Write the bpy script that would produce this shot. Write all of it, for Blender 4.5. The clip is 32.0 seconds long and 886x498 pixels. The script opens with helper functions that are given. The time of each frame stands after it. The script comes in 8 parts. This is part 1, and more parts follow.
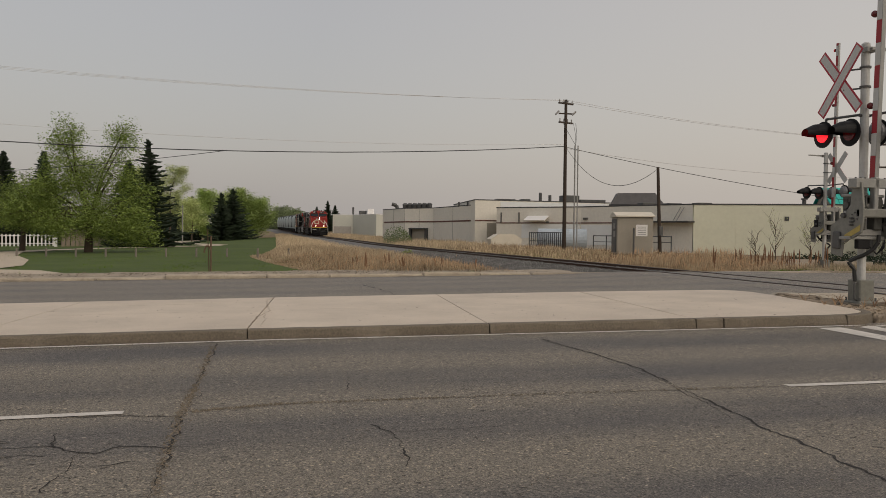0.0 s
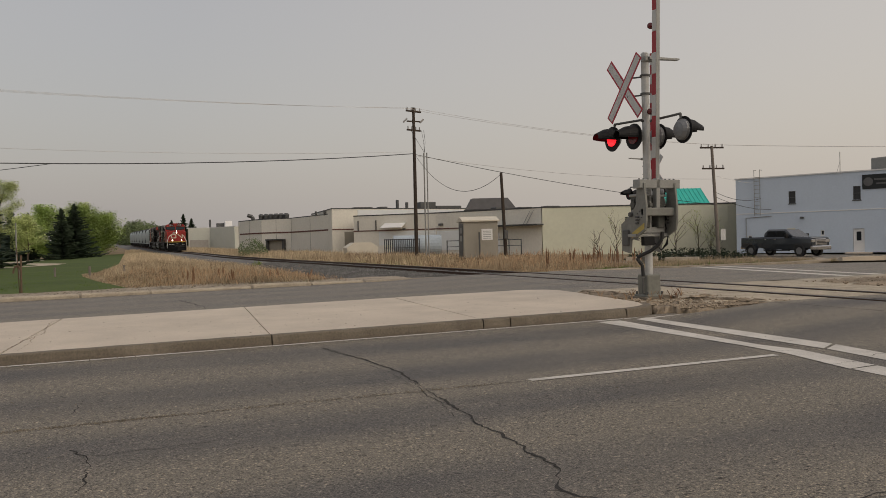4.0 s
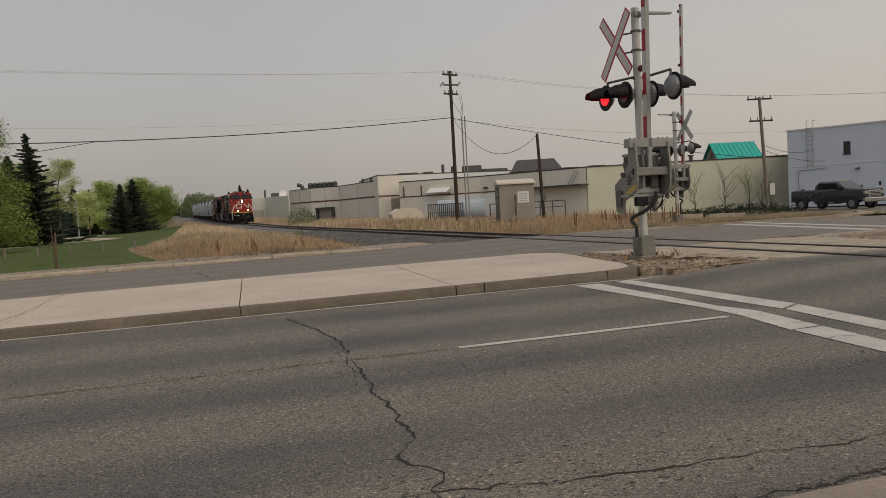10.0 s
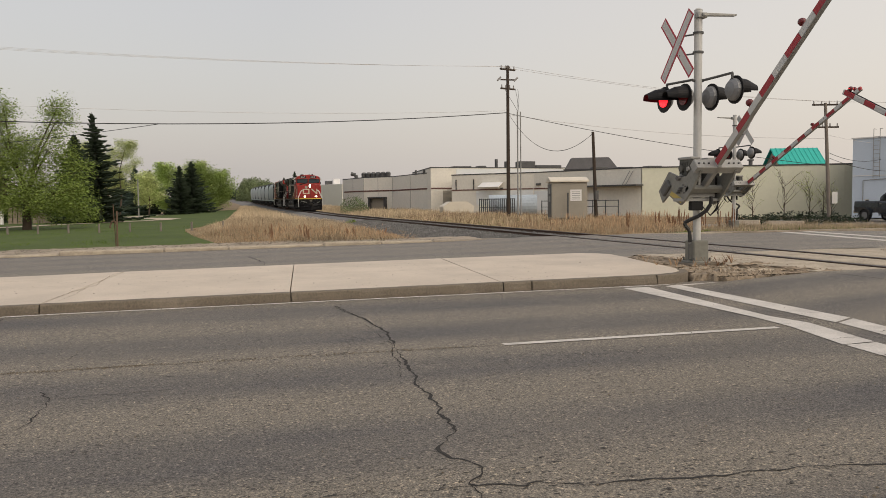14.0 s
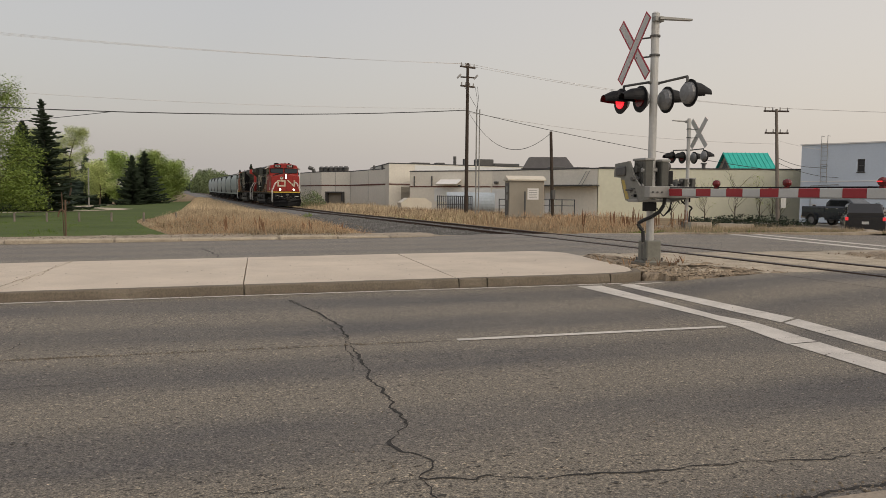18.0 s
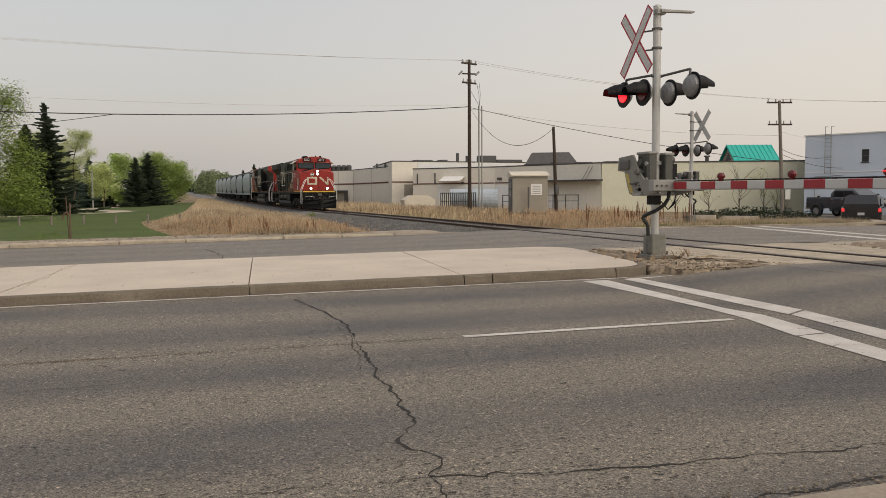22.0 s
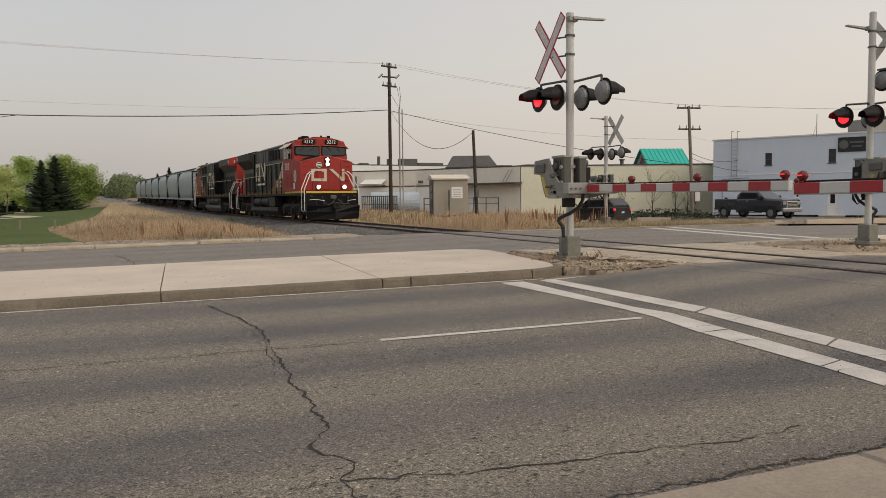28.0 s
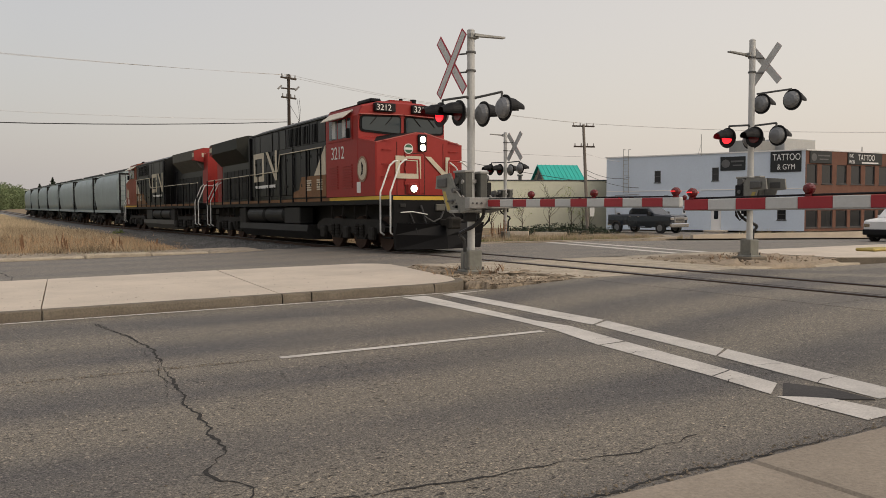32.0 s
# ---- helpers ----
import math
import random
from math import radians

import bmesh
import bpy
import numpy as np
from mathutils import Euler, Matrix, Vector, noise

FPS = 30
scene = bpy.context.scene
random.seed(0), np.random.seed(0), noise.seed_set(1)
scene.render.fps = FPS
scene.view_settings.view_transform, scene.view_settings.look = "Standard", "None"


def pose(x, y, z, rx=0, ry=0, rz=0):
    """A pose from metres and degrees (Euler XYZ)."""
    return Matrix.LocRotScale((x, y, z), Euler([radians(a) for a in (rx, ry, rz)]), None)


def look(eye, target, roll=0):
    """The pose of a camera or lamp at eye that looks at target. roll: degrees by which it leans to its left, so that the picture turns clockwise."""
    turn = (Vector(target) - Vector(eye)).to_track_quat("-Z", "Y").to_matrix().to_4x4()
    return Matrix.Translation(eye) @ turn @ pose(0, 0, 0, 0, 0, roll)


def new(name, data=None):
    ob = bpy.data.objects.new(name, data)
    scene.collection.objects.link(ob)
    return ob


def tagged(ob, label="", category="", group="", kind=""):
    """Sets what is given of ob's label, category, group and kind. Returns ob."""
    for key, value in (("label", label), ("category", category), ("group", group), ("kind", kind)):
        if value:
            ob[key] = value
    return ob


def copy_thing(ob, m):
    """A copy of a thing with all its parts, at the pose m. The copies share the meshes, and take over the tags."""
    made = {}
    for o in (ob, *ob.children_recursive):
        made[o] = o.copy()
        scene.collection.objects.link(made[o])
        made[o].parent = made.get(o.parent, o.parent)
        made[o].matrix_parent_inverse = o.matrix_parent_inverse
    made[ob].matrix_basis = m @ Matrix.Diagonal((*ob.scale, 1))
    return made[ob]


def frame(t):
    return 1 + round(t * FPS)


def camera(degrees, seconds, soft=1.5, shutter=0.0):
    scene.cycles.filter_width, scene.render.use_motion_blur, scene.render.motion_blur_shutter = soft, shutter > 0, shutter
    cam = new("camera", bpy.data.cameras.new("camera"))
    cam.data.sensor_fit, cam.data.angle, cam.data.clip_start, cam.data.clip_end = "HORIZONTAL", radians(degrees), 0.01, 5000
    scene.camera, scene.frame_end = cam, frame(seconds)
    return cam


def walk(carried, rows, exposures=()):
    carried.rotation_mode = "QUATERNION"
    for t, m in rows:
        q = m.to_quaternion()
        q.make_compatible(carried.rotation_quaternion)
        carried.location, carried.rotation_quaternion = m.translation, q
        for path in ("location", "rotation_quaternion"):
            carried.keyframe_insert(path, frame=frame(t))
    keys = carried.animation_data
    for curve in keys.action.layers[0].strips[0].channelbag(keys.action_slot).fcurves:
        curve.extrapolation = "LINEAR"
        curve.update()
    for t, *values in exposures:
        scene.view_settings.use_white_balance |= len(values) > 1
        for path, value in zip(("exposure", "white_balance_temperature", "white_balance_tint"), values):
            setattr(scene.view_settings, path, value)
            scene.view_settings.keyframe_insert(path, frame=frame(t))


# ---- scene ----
cam = camera(58.9, 32.0, soft=0.6)
ROWS = [
    (0.0, -0.001, 0.001, 1.460, -13.28, -1.10, -0.62),
    (0.5, 0.019, -0.016, 1.447, -14.16, -1.21, -0.84),
    (1.0, 0.044, -0.021, 1.448, -16.00, -0.65, -0.70),
    (1.5, 0.120, 0.030, 1.461, -18.43, -0.02, 0.14),
    (2.0, 0.269, -0.054, 1.445, -20.60, -0.04, 0.57),
    (2.5, 0.498, -0.171, 1.436, -22.91, -0.04, 1.03),
    (4.5, 1.305, -0.373, 1.449, -22.92, -1.19, 1.39),
    (5.0, 1.491, -0.501, 1.436, -23.12, -2.18, 1.68),
    (5.5, 1.668, -0.708, 1.447, -23.41, -2.85, 2.43),
    (6.0, 1.868, -0.666, 1.455, -23.17, -3.16, 2.57),
    (6.5, 2.075, -0.748, 1.439, -22.49, -3.38, 2.70),
    (7.0, 2.232, -0.832, 1.462, -21.94, -3.79, 3.28),
    (7.5, 2.276, -0.755, 1.463, -22.02, -4.05, 3.92),
    (8.0, 2.341, -0.783, 1.465, -22.03, -3.93, 3.85),
    (8.5, 2.396, -0.931, 1.468, -21.42, -3.67, 3.41),
    (9.0, 2.401, -0.992, 1.467, -20.80, -3.46, 3.30),
    (9.5, 2.378, -0.935, 1.468, -20.01, -3.14, 3.43),
    (10.0, 2.307, -0.826, 1.463, -18.80, -3.09, 3.12),
    (10.5, 2.277, -0.812, 1.462, -17.37, -3.17, 2.27),
    (11.0, 2.287, -0.852, 1.466, -15.59, -3.74, 1.91),
    (11.5, 2.315, -0.838, 1.457, -13.46, -4.14, 2.12),
    (12.0, 2.328, -0.916, 1.462, -12.36, -4.03, 2.02),
    (12.5, 2.365, -0.979, 1.471, -12.72, -4.07, 1.76),
    (13.0, 2.354, -0.959, 1.479, -13.65, -4.22, 1.47),
    (13.5, 2.327, -0.908, 1.482, -14.50, -4.05, 1.09),
    (14.0, 2.290, -0.898, 1.489, -15.04, -3.44, 0.69),
    (14.5, 2.290, -0.863, 1.483, -15.27, -2.84, 0.35),
    (16.5, 2.291, -0.866, 1.478, -17.04, -2.83, -0.05),
    (17.0, 2.288, -0.847, 1.476, -17.23, -3.04, -0.31),
    (17.5, 2.296, -0.894, 1.475, -17.56, -3.40, -0.54),
    (18.0, 2.305, -0.896, 1.472, -18.10, -3.69, -0.57),
    (18.5, 2.277, -0.858, 1.469, -18.51, -3.96, -0.29),
    (19.0, 2.240, -0.805, 1.476, -18.56, -4.41, -0.01),
    (19.5, 2.271, -0.811, 1.471, -18.32, -4.56, 0.06),
    (20.0, 2.293, -0.888, 1.479, -17.93, -4.24, 0.21),
    (20.5, 2.302, -0.872, 1.470, -17.58, -4.07, 0.38),
    (21.0, 2.273, -0.828, 1.469, -17.48, -4.06, 0.46),
    (21.5, 2.278, -0.848, 1.470, -17.62, -4.02, 0.51),
    (22.0, 2.301, -0.878, 1.469, -17.86, -3.90, 0.36),
    (22.5, 2.303, -0.877, 1.474, -17.60, -4.01, 0.42),
    (23.0, 2.286, -0.851, 1.476, -17.05, -4.39, 0.45),
    (23.5, 2.287, -0.860, 1.478, -16.63, -4.71, 0.83),
    (24.0, 2.290, -0.862, 1.475, -16.67, -4.78, 0.99),
    (24.5, 2.295, -0.897, 1.477, -16.73, -4.74, 0.96),
    (26.5, 2.297, -0.894, 1.478, -19.40, -4.62, 0.86),
    (27.0, 2.312, -0.875, 1.471, -21.09, -4.81, 0.89),
    (27.5, 2.331, -0.911, 1.472, -22.40, -4.35, 0.70),
    (28.0, 2.357, -0.925, 1.472, -23.53, -3.72, 0.58),
    (28.5, 2.353, -0.905, 1.473, -24.49, -3.40, 0.51),
    (29.0, 2.328, -0.854, 1.474, -25.34, -3.34, 0.13),
    (29.5, 2.345, -0.845, 1.464, -25.87, -3.44, -0.17),
    (30.0, 2.358, -0.836, 1.466, -26.29, -3.57, -0.29),
    (30.5, 2.338, -0.813, 1.467, -26.84, -3.64, -0.17),
    (31.0, 2.315, -0.785, 1.471, -27.89, -3.52, -0.01),
    (31.5, 2.345, -0.828, 1.476, -29.30, -3.19, 0.09),
    (32.0, 2.368, -0.847, 1.476, -30.76, -2.76, 0.18),
]
walk(cam, [(t, pose(x, y, z, 90 + pitch, roll, yaw)) for t, x, y, z, yaw, pitch, roll in ROWS],
     exposures=[(0, -0.37), (5, -0.40), (9, -0.43), (10.5, -0.43), (11.05, -0.43), (11.3, -0.18), (11.5, -0.03), (12, 0.10), (13.5, 0.10), (17, -0.04), (18, -0.08), (18.6, -0.10), (19.2, -0.08), (20, 0.06), (24, 0.05), (27, 0.02), (32, 0.0)])

# ---- light ----
world = bpy.data.worlds.new("sky")
scene.world = world
world.use_nodes = True
wn, wl = world.node_tree.nodes, world.node_tree.links
wn.clear()
SUN_AZ, SUN_EL = 152.0, 42.0      # clockwise from +y, above the horizon
sky = wn.new("ShaderNodeTexSky")
sky.sky_type, sky.sun_disc = "NISHITA", False
sky.sun_elevation, sky.sun_rotation = radians(SUN_EL), radians(SUN_AZ)
sky.dust_density, sky.air_density, sky.ozone_density = 6.0, 1.5, 1.0
sky_out = wn.new("ShaderNodeBackground")
sky_out.inputs["Strength"].default_value = 0.05
wl.new(sky.outputs[0], sky_out.inputs["Color"])
# smoke haze: an even veil, warmer and lighter towards the sun's side
coord = wn.new("ShaderNodeTexCoord")
dot = wn.new("ShaderNodeVectorMath")
dot.operation = "DOT_PRODUCT"
dot.inputs[1].default_value = (1.0, 0.0, -0.30)
wl.new(coord.outputs["Generated"], dot.inputs[0])
veil = wn.new("ShaderNodeValToRGB")
veil.color_ramp.elements[0].position, veil.color_ramp.elements[0].color = 0.0, (0.49, 0.452, 0.432, 1)
veil.color_ramp.elements[1].position, veil.color_ramp.elements[1].color = 1.0, (0.72, 0.638, 0.562, 1)
wl.new(dot.outputs["Value"], veil.inputs[0])
veil_out = wn.new("ShaderNodeBackground")
veil_out.inputs["Strength"].default_value = 0.93
wl.new(veil.outputs[0], veil_out.inputs["Color"])
both = wn.new("ShaderNodeAddShader")
wl.new(sky_out.outputs[0], both.inputs[0])
wl.new(veil_out.outputs[0], both.inputs[1])
world_out = wn.new("ShaderNodeOutputWorld")
wl.new(both.outputs[0], world_out.inputs[0])
sun = new("sun", bpy.data.lights.new("sun", "SUN"))
sun.data.energy, sun.data.angle, sun.data.color = 0.75, radians(60), (1.0, 0.90, 0.78)
sun.matrix_world = look((60 * math.sin(radians(SUN_AZ)), 60 * math.cos(radians(SUN_AZ)), 55), (0, 0, 0))
scene.view_settings.exposure = 0.0


# ---- materials ----
def mat(name, color, rough=0.7, metal=0.0, vary=0.25, grain=30.0, stain=1.5, bump=0.15, glow=0.0, tint=None, spread=0.0, coat=0.0, spec=0.5):
    """A surface with variation at two scales, fine relief and a spread from piece to piece."""
    m = bpy.data.materials.new(name)
    m.use_nodes = True
    n, l = m.node_tree.nodes, m.node_tree.links
    b = n["Principled BSDF"]
    b.inputs["Roughness"].default_value, b.inputs["Metallic"].default_value = rough, metal
    b.inputs["Coat Weight"].default_value, b.inputs["Specular IOR Level"].default_value = coat, spec
    tc = n.new("ShaderNodeTexCoord")
    fine, wide = n.new("ShaderNodeTexNoise"), n.new("ShaderNodeTexNoise")
    for tex, s, det in ((fine, grain, 4), (wide, stain, 5)):
        tex.inputs["Scale"].default_value, tex.inputs["Detail"].default_value = s, det
        tex.inputs["Roughness"].default_value = 0.6
        l.new(tc.outputs["Object"], tex.inputs["Vector"])
    mix = n.new("ShaderNodeMix")
    mix.data_type = "FLOAT"
    mix.inputs[0].default_value = 0.5
    l.new(fine.outputs["Fac"], mix.inputs[2])
    l.new(wide.outputs["Fac"], mix.inputs[3])
    ramp = n.new("ShaderNodeValToRGB")
    c = Vector(color)
    other = Vector(tint) if tint else c * (1 + vary)
    ramp.color_ramp.elements[0].position, ramp.color_ramp.elements[0].color = 0.30, (*(c * (1 - vary)), 1)
    ramp.color_ramp.elements[1].position, ramp.color_ramp.elements[1].color = 0.70, (*other, 1)
    l.new(mix.outputs[0], ramp.inputs[0])
    out = ramp.outputs[0]
    if spread:
        info = n.new("ShaderNodeObjectInfo")
        geo = n.new("ShaderNodeNewGeometry")
        add = n.new("ShaderNodeMath")
        l.new(info.outputs["Random"], add.inputs[0])
        l.new(geo.outputs["Random Per Island"], add.inputs[1])
        rng = n.new("ShaderNodeMapRange")
        rng.inputs["From Max"].default_value = 2.0
        rng.inputs["To Min"].default_value, rng.inputs["To Max"].default_value = 1 - spread, 1 + spread
        l.new(add.outputs[0], rng.inputs["Value"])
        hsv = n.new("ShaderNodeHueSaturation")
        l.new(rng.outputs[0], hsv.inputs["Value"])
        l.new(out, hsv.inputs["Color"])
        out = hsv.outputs[0]
    l.new(out, b.inputs["Base Color"])
    if bump:
        bp = n.new("ShaderNodeBump")
        bp.inputs["Strength"].default_value, bp.inputs["Distance"].default_value = bump, 0.02
        l.new(fine.outputs["Fac"], bp.inputs["Height"])
        l.new(bp.outputs[0], b.inputs["Normal"])
    if glow:
        l.new(out, b.inputs["Emission Color"])
        b.inputs["Emission Strength"].default_value = glow
    return m


def plain_glass(name, color, rough=0.05):
    m = bpy.data.materials.new(name)
    m.use_nodes = True
    b = m.node_tree.nodes["Principled BSDF"]
    b.inputs["Base Color"].default_value = (*color, 1)
    b.inputs["Roughness"].default_value, b.inputs["IOR"].default_value = rough, 1.5
    return m


def asphalt(name, dark, pale, worn, grain=85.0, band=0.17):
    """Rolled asphalt: bright and dark aggregate, wheel-track bands along the road, blotches."""
    m = bpy.data.materials.new(name)
    m.use_nodes = True
    n, l = m.node_tree.nodes, m.node_tree.links
    b = n["Principled BSDF"]
    b.inputs["Roughness"].default_value = 0.66
    tc = n.new("ShaderNodeTexCoord")

    def tex(scale, detail, stretch=(1, 1, 1), rough=0.6):
        mp = n.new("ShaderNodeMapping")
        mp.inputs["Scale"].default_value = stretch
        l.new(tc.outputs["Object"], mp.inputs["Vector"])
        t = n.new("ShaderNodeTexNoise")
        t.inputs["Scale"].default_value, t.inputs["Detail"].default_value, t.inputs["Roughness"].default_value = scale, detail, rough
        l.new(mp.outputs[0], t.inputs["Vector"])
        return t.outputs["Fac"]

    def ramp(fac, lo, hi, c0, c1):
        r = n.new("ShaderNodeValToRGB")
        r.color_ramp.elements[0].position, r.color_ramp.elements[0].color = lo, (*c0, 1)
        r.color_ramp.elements[1].position, r.color_ramp.elements[1].color = hi, (*c1, 1)
        l.new(fac, r.inputs[0])
        return r.outputs[0]

    def mix(kind, fac, a, c):
        x = n.new("ShaderNodeMix")
        x.data_type, x.blend_type = "RGBA", kind
        if isinstance(fac, float):
            x.inputs[0].default_value = fac
        else:
            l.new(fac, x.inputs[0])
        l.new(a, x.inputs[6])
        l.new(c, x.inputs[7])
        return x.outputs[2]

    wave = n.new("ShaderNodeTexWave")
    wave.bands_direction = "Y"
    wave.inputs["Scale"].default_value, wave.inputs["Distortion"].default_value = band, 2.2
    wave.inputs["Detail"].default_value, wave.inputs["Detail Scale"].default_value = 3.0, 0.6
    mp = n.new("ShaderNodeMapping")
    mp.inputs["Scale"].default_value = (0.08, 1, 1)
    l.new(tc.outputs["Object"], mp.inputs["Vector"])
    l.new(mp.outputs[0], wave.inputs["Vector"])
    tracks = ramp(wave.outputs["Fac"], 0.15, 0.85, dark, pale)
    blot = ramp(tex(0.9, 6, (0.35, 1, 1)), 0.36, 0.66, (0, 0, 0), (1, 1, 1))
    worn_c = n.new("ShaderNodeRGB")
    worn_c.outputs[0].default_value = (*worn, 1)
    half = n.new("ShaderNodeMath")
    half.operation = "MULTIPLY"
    half.inputs[1].default_value = 0.55
    l.new(blot, half.inputs[0])
    base = mix("MIX", half.outputs[0], tracks, worn_c.outputs[0])
    speck = tex(grain, 3, rough=0.75)
    base = mix("MULTIPLY", 1.0, base, ramp(speck, 0.37, 0.63, (0.34, 0.34, 0.345), (1.60, 1.56, 1.48)))
    base = mix("MULTIPLY", 1.0, base, ramp(tex(38, 3), 0.32, 0.68, (0.70, 0.70, 0.70), (1.28, 1.28, 1.28)))
    # scattered dark pits drawn out along the road, and single pale or dark stones in the surface
    base = mix("MULTIPLY", 1.0, base, ramp(tex(26.0, 2, (0.7, 1.2, 1), 0.7), 0.31, 0.36, (0.30, 0.29, 0.28), (1, 1, 1)))
    base = mix("MULTIPLY", 1.0, base, ramp(tex(2.2, 5, (0.35, 1.5, 1), 0.8), 0.27, 0.33, (0.6, 0.6, 0.6), (1, 1, 1)))
    for scale, lo, hi, tone in ((95.0, 0.88, 0.92, 1.65), (80.0, 0.90, 0.93, 0.45), (60.0, 0.965, 0.975, 1.9)):
        cells = n.new("ShaderNodeTexVoronoi")
        cells.inputs["Scale"].default_value = scale
        l.new(tc.outputs["Object"], cells.inputs["Vector"])
        apart = n.new("ShaderNodeSeparateColor")
        l.new(cells.outputs["Color"], apart.inputs[0])
        base = mix("MULTIPLY", 1.0, base, ramp(apart.outputs[0], lo, hi, (1, 1, 1), (tone, tone * 0.97, tone * 0.92)))
    l.new(base, b.inputs["Base Color"])
    bp = n.new("ShaderNodeBump")
    bp.inputs["Strength"].default_value, bp.inputs["Distance"].default_value = 0.55, 0.012
    l.new(speck, bp.inputs["Height"])
    l.new(bp.outputs[0], b.inputs["Normal"])
    return m


ASPHALT = asphalt("worn asphalt", (0.088, 0.083, 0.081), (0.175, 0.158, 0.131), (0.19, 0.170, 0.138))
ASPHALT_FAR = asphalt("dark asphalt", (0.145, 0.137, 0.127), (0.185, 0.168, 0.147), (0.205, 0.183, 0.152), 60.0)
CONCRETE = mat("pale concrete slab", (0.56, 0.485, 0.395), 0.75, vary=0.24, grain=60, stain=0.8, bump=0.35, spread=0.03)
PAVE = mat("worn brownish pavement concrete", (0.265, 0.225, 0.178), 0.9, vary=0.3, grain=40, stain=1.2, bump=0.45, spread=0.05)
SANDY = mat("sandy worn concrete", (0.40, 0.345, 0.265), 0.95, vary=0.42, grain=26, stain=2.6, bump=0.7, spread=0.03)
GRIT = mat("brown road grit", (0.20, 0.165, 0.12), 0.95, vary=0.3, grain=40, bump=0.2, spread=0.6)
# weathered tone, darkened further to hold the shade of the median kerb's face
KERB = mat("weathered kerb concrete toned for shade", (0.155, 0.130, 0.098), 0.9, vary=0.4, grain=40, stain=1.5, bump=0.6)
PAINT = mat("worn white road paint", (0.55, 0.52, 0.475), 0.8, vary=0.28, grain=50, stain=2.5, bump=0.2)
PIT = mat("dark pit in the asphalt", (0.05, 0.046, 0.042), 0.9, vary=0.3, grain=60, bump=0.3, spread=0.4)
CRACK = mat("crack filler tar and dark edge line", (0.022, 0.02, 0.018), 0.9, vary=0.3, bump=0.2)
BURIED = mat("dirty broken kerb concrete", (0.30, 0.255, 0.195), 0.95, vary=0.5, grain=14, stain=1.6, bump=0.9)
DIRT = mat("dry dirt", (0.31, 0.25, 0.18), 1.0, vary=0.45, grain=25, stain=2.0, bump=0.8)
SOIL = mat("field soil", (0.21, 0.155, 0.09), 1.0, vary=0.45, grain=8, stain=0.5, bump=0.5)
LAWN = mat("mown lawn", (0.044, 0.092, 0.005), 1.0, vary=0.45, grain=7, stain=0.22, bump=0.6, tint=(0.085, 0.120, 0.012))
DRYGRASS = mat("tall dry grass", (0.49, 0.395, 0.262), 0.95, vary=0.45, grain=1.3, stain=0.3, bump=0.0, spread=0.55)
DEADGRASS = mat("dead brown stems", (0.175, 0.110, 0.062), 0.95, vary=0.4, grain=1.3, stain=0.3, bump=0.0, spread=0.5)
SEED = mat("brown seed heads", (0.20, 0.11, 0.06), 0.95, vary=0.3, bump=0.0, spread=0.4)
HEADS = mat("straw seed heads", (0.40, 0.27, 0.16), 0.95, vary=0.3, bump=0.0, spread=0.5)
GREENGRASS = mat("green verge grass", (0.112, 0.182, 0.022), 0.95, vary=0.3, grain=3, stain=0.3, bump=0.0, spread=0.3)
BALLAST = mat("grey ballast stone", (0.125, 0.122, 0.116), 0.95, vary=0.6, grain=14, stain=1.0, bump=0.6, spread=0.5)
TIE = mat("creosoted timber", (0.07, 0.052, 0.04), 0.9, vary=0.3, grain=30)
RAIL = mat("rusty rail steel", (0.085, 0.05, 0.035), 0.75, 0.3, vary=0.3)
RAILTOP = mat("polished rail head", (0.14, 0.125, 0.115), 0.5, 0.6, vary=0.2)
WALK = mat("pale path concrete", (0.47, 0.40, 0.31), 0.9, vary=0.2, grain=20, stain=1.0)
GALV = mat("galvanised steel", (0.30, 0.30, 0.285), 0.55, 0.35, vary=0.12, grain=20, stain=3, bump=0.05)
ALU = mat("painted aluminium", (0.50, 0.50, 0.48), 0.55, 0.2, vary=0.12, grain=20, stain=3, bump=0.05)
DARKSTEEL = mat("dark grey steel", (0.10, 0.10, 0.098), 0.6, 0.3, vary=0.25)
BLACK = mat("matt black paint", (0.008, 0.008, 0.009), 0.55, spec=0.25, vary=0.3)
HOSE = mat("black rubber hose", (0.012, 0.012, 0.012), 0.5, vary=0.2)
REDREF = mat("red reflective sheeting", (0.32, 0.02, 0.028), 0.5, vary=0.1)
WHITEREF = mat("white reflective sheeting", (0.52, 0.52, 0.50), 0.5, vary=0.08)
SIGNRED = mat("red sign edge", (0.40, 0.03, 0.05), 0.5, vary=0.1)
LENS = mat("dark red lens", (0.12, 0.006, 0.008), 0.25, vary=0.1, bump=0)
LENS_ON = mat("lit red lens", (1.0, 0.02, 0.03), 0.3, vary=0.05, bump=0, glow=1.6)
LENS_DIM = mat("dimly lit red lens", (0.9, 0.03, 0.03), 0.3, vary=0.05, bump=0, glow=0.9)
REFL = mat("grey lamp back", (0.20, 0.205, 0.21), 0.45, 0.3, vary=0.1)
YELLOW = mat("yellow label", (0.40, 0.31, 0.09), 0.7)
WOODPOLE = mat("weathered pole wood", (0.06, 0.047, 0.038), 0.9, spec=0.2, vary=0.3, grain=15, stain=1)
POSTBROWN = mat("brown weathered post", (0.13, 0.085, 0.055), 0.9, vary=0.3, grain=15)
POLEGREY = mat("silvered pole wood", (0.19, 0.165, 0.14), 0.9, vary=0.3, grain=15)
WOODPALE = mat("grey post wood", (0.30, 0.25, 0.19), 0.9, vary=0.3, grain=15)
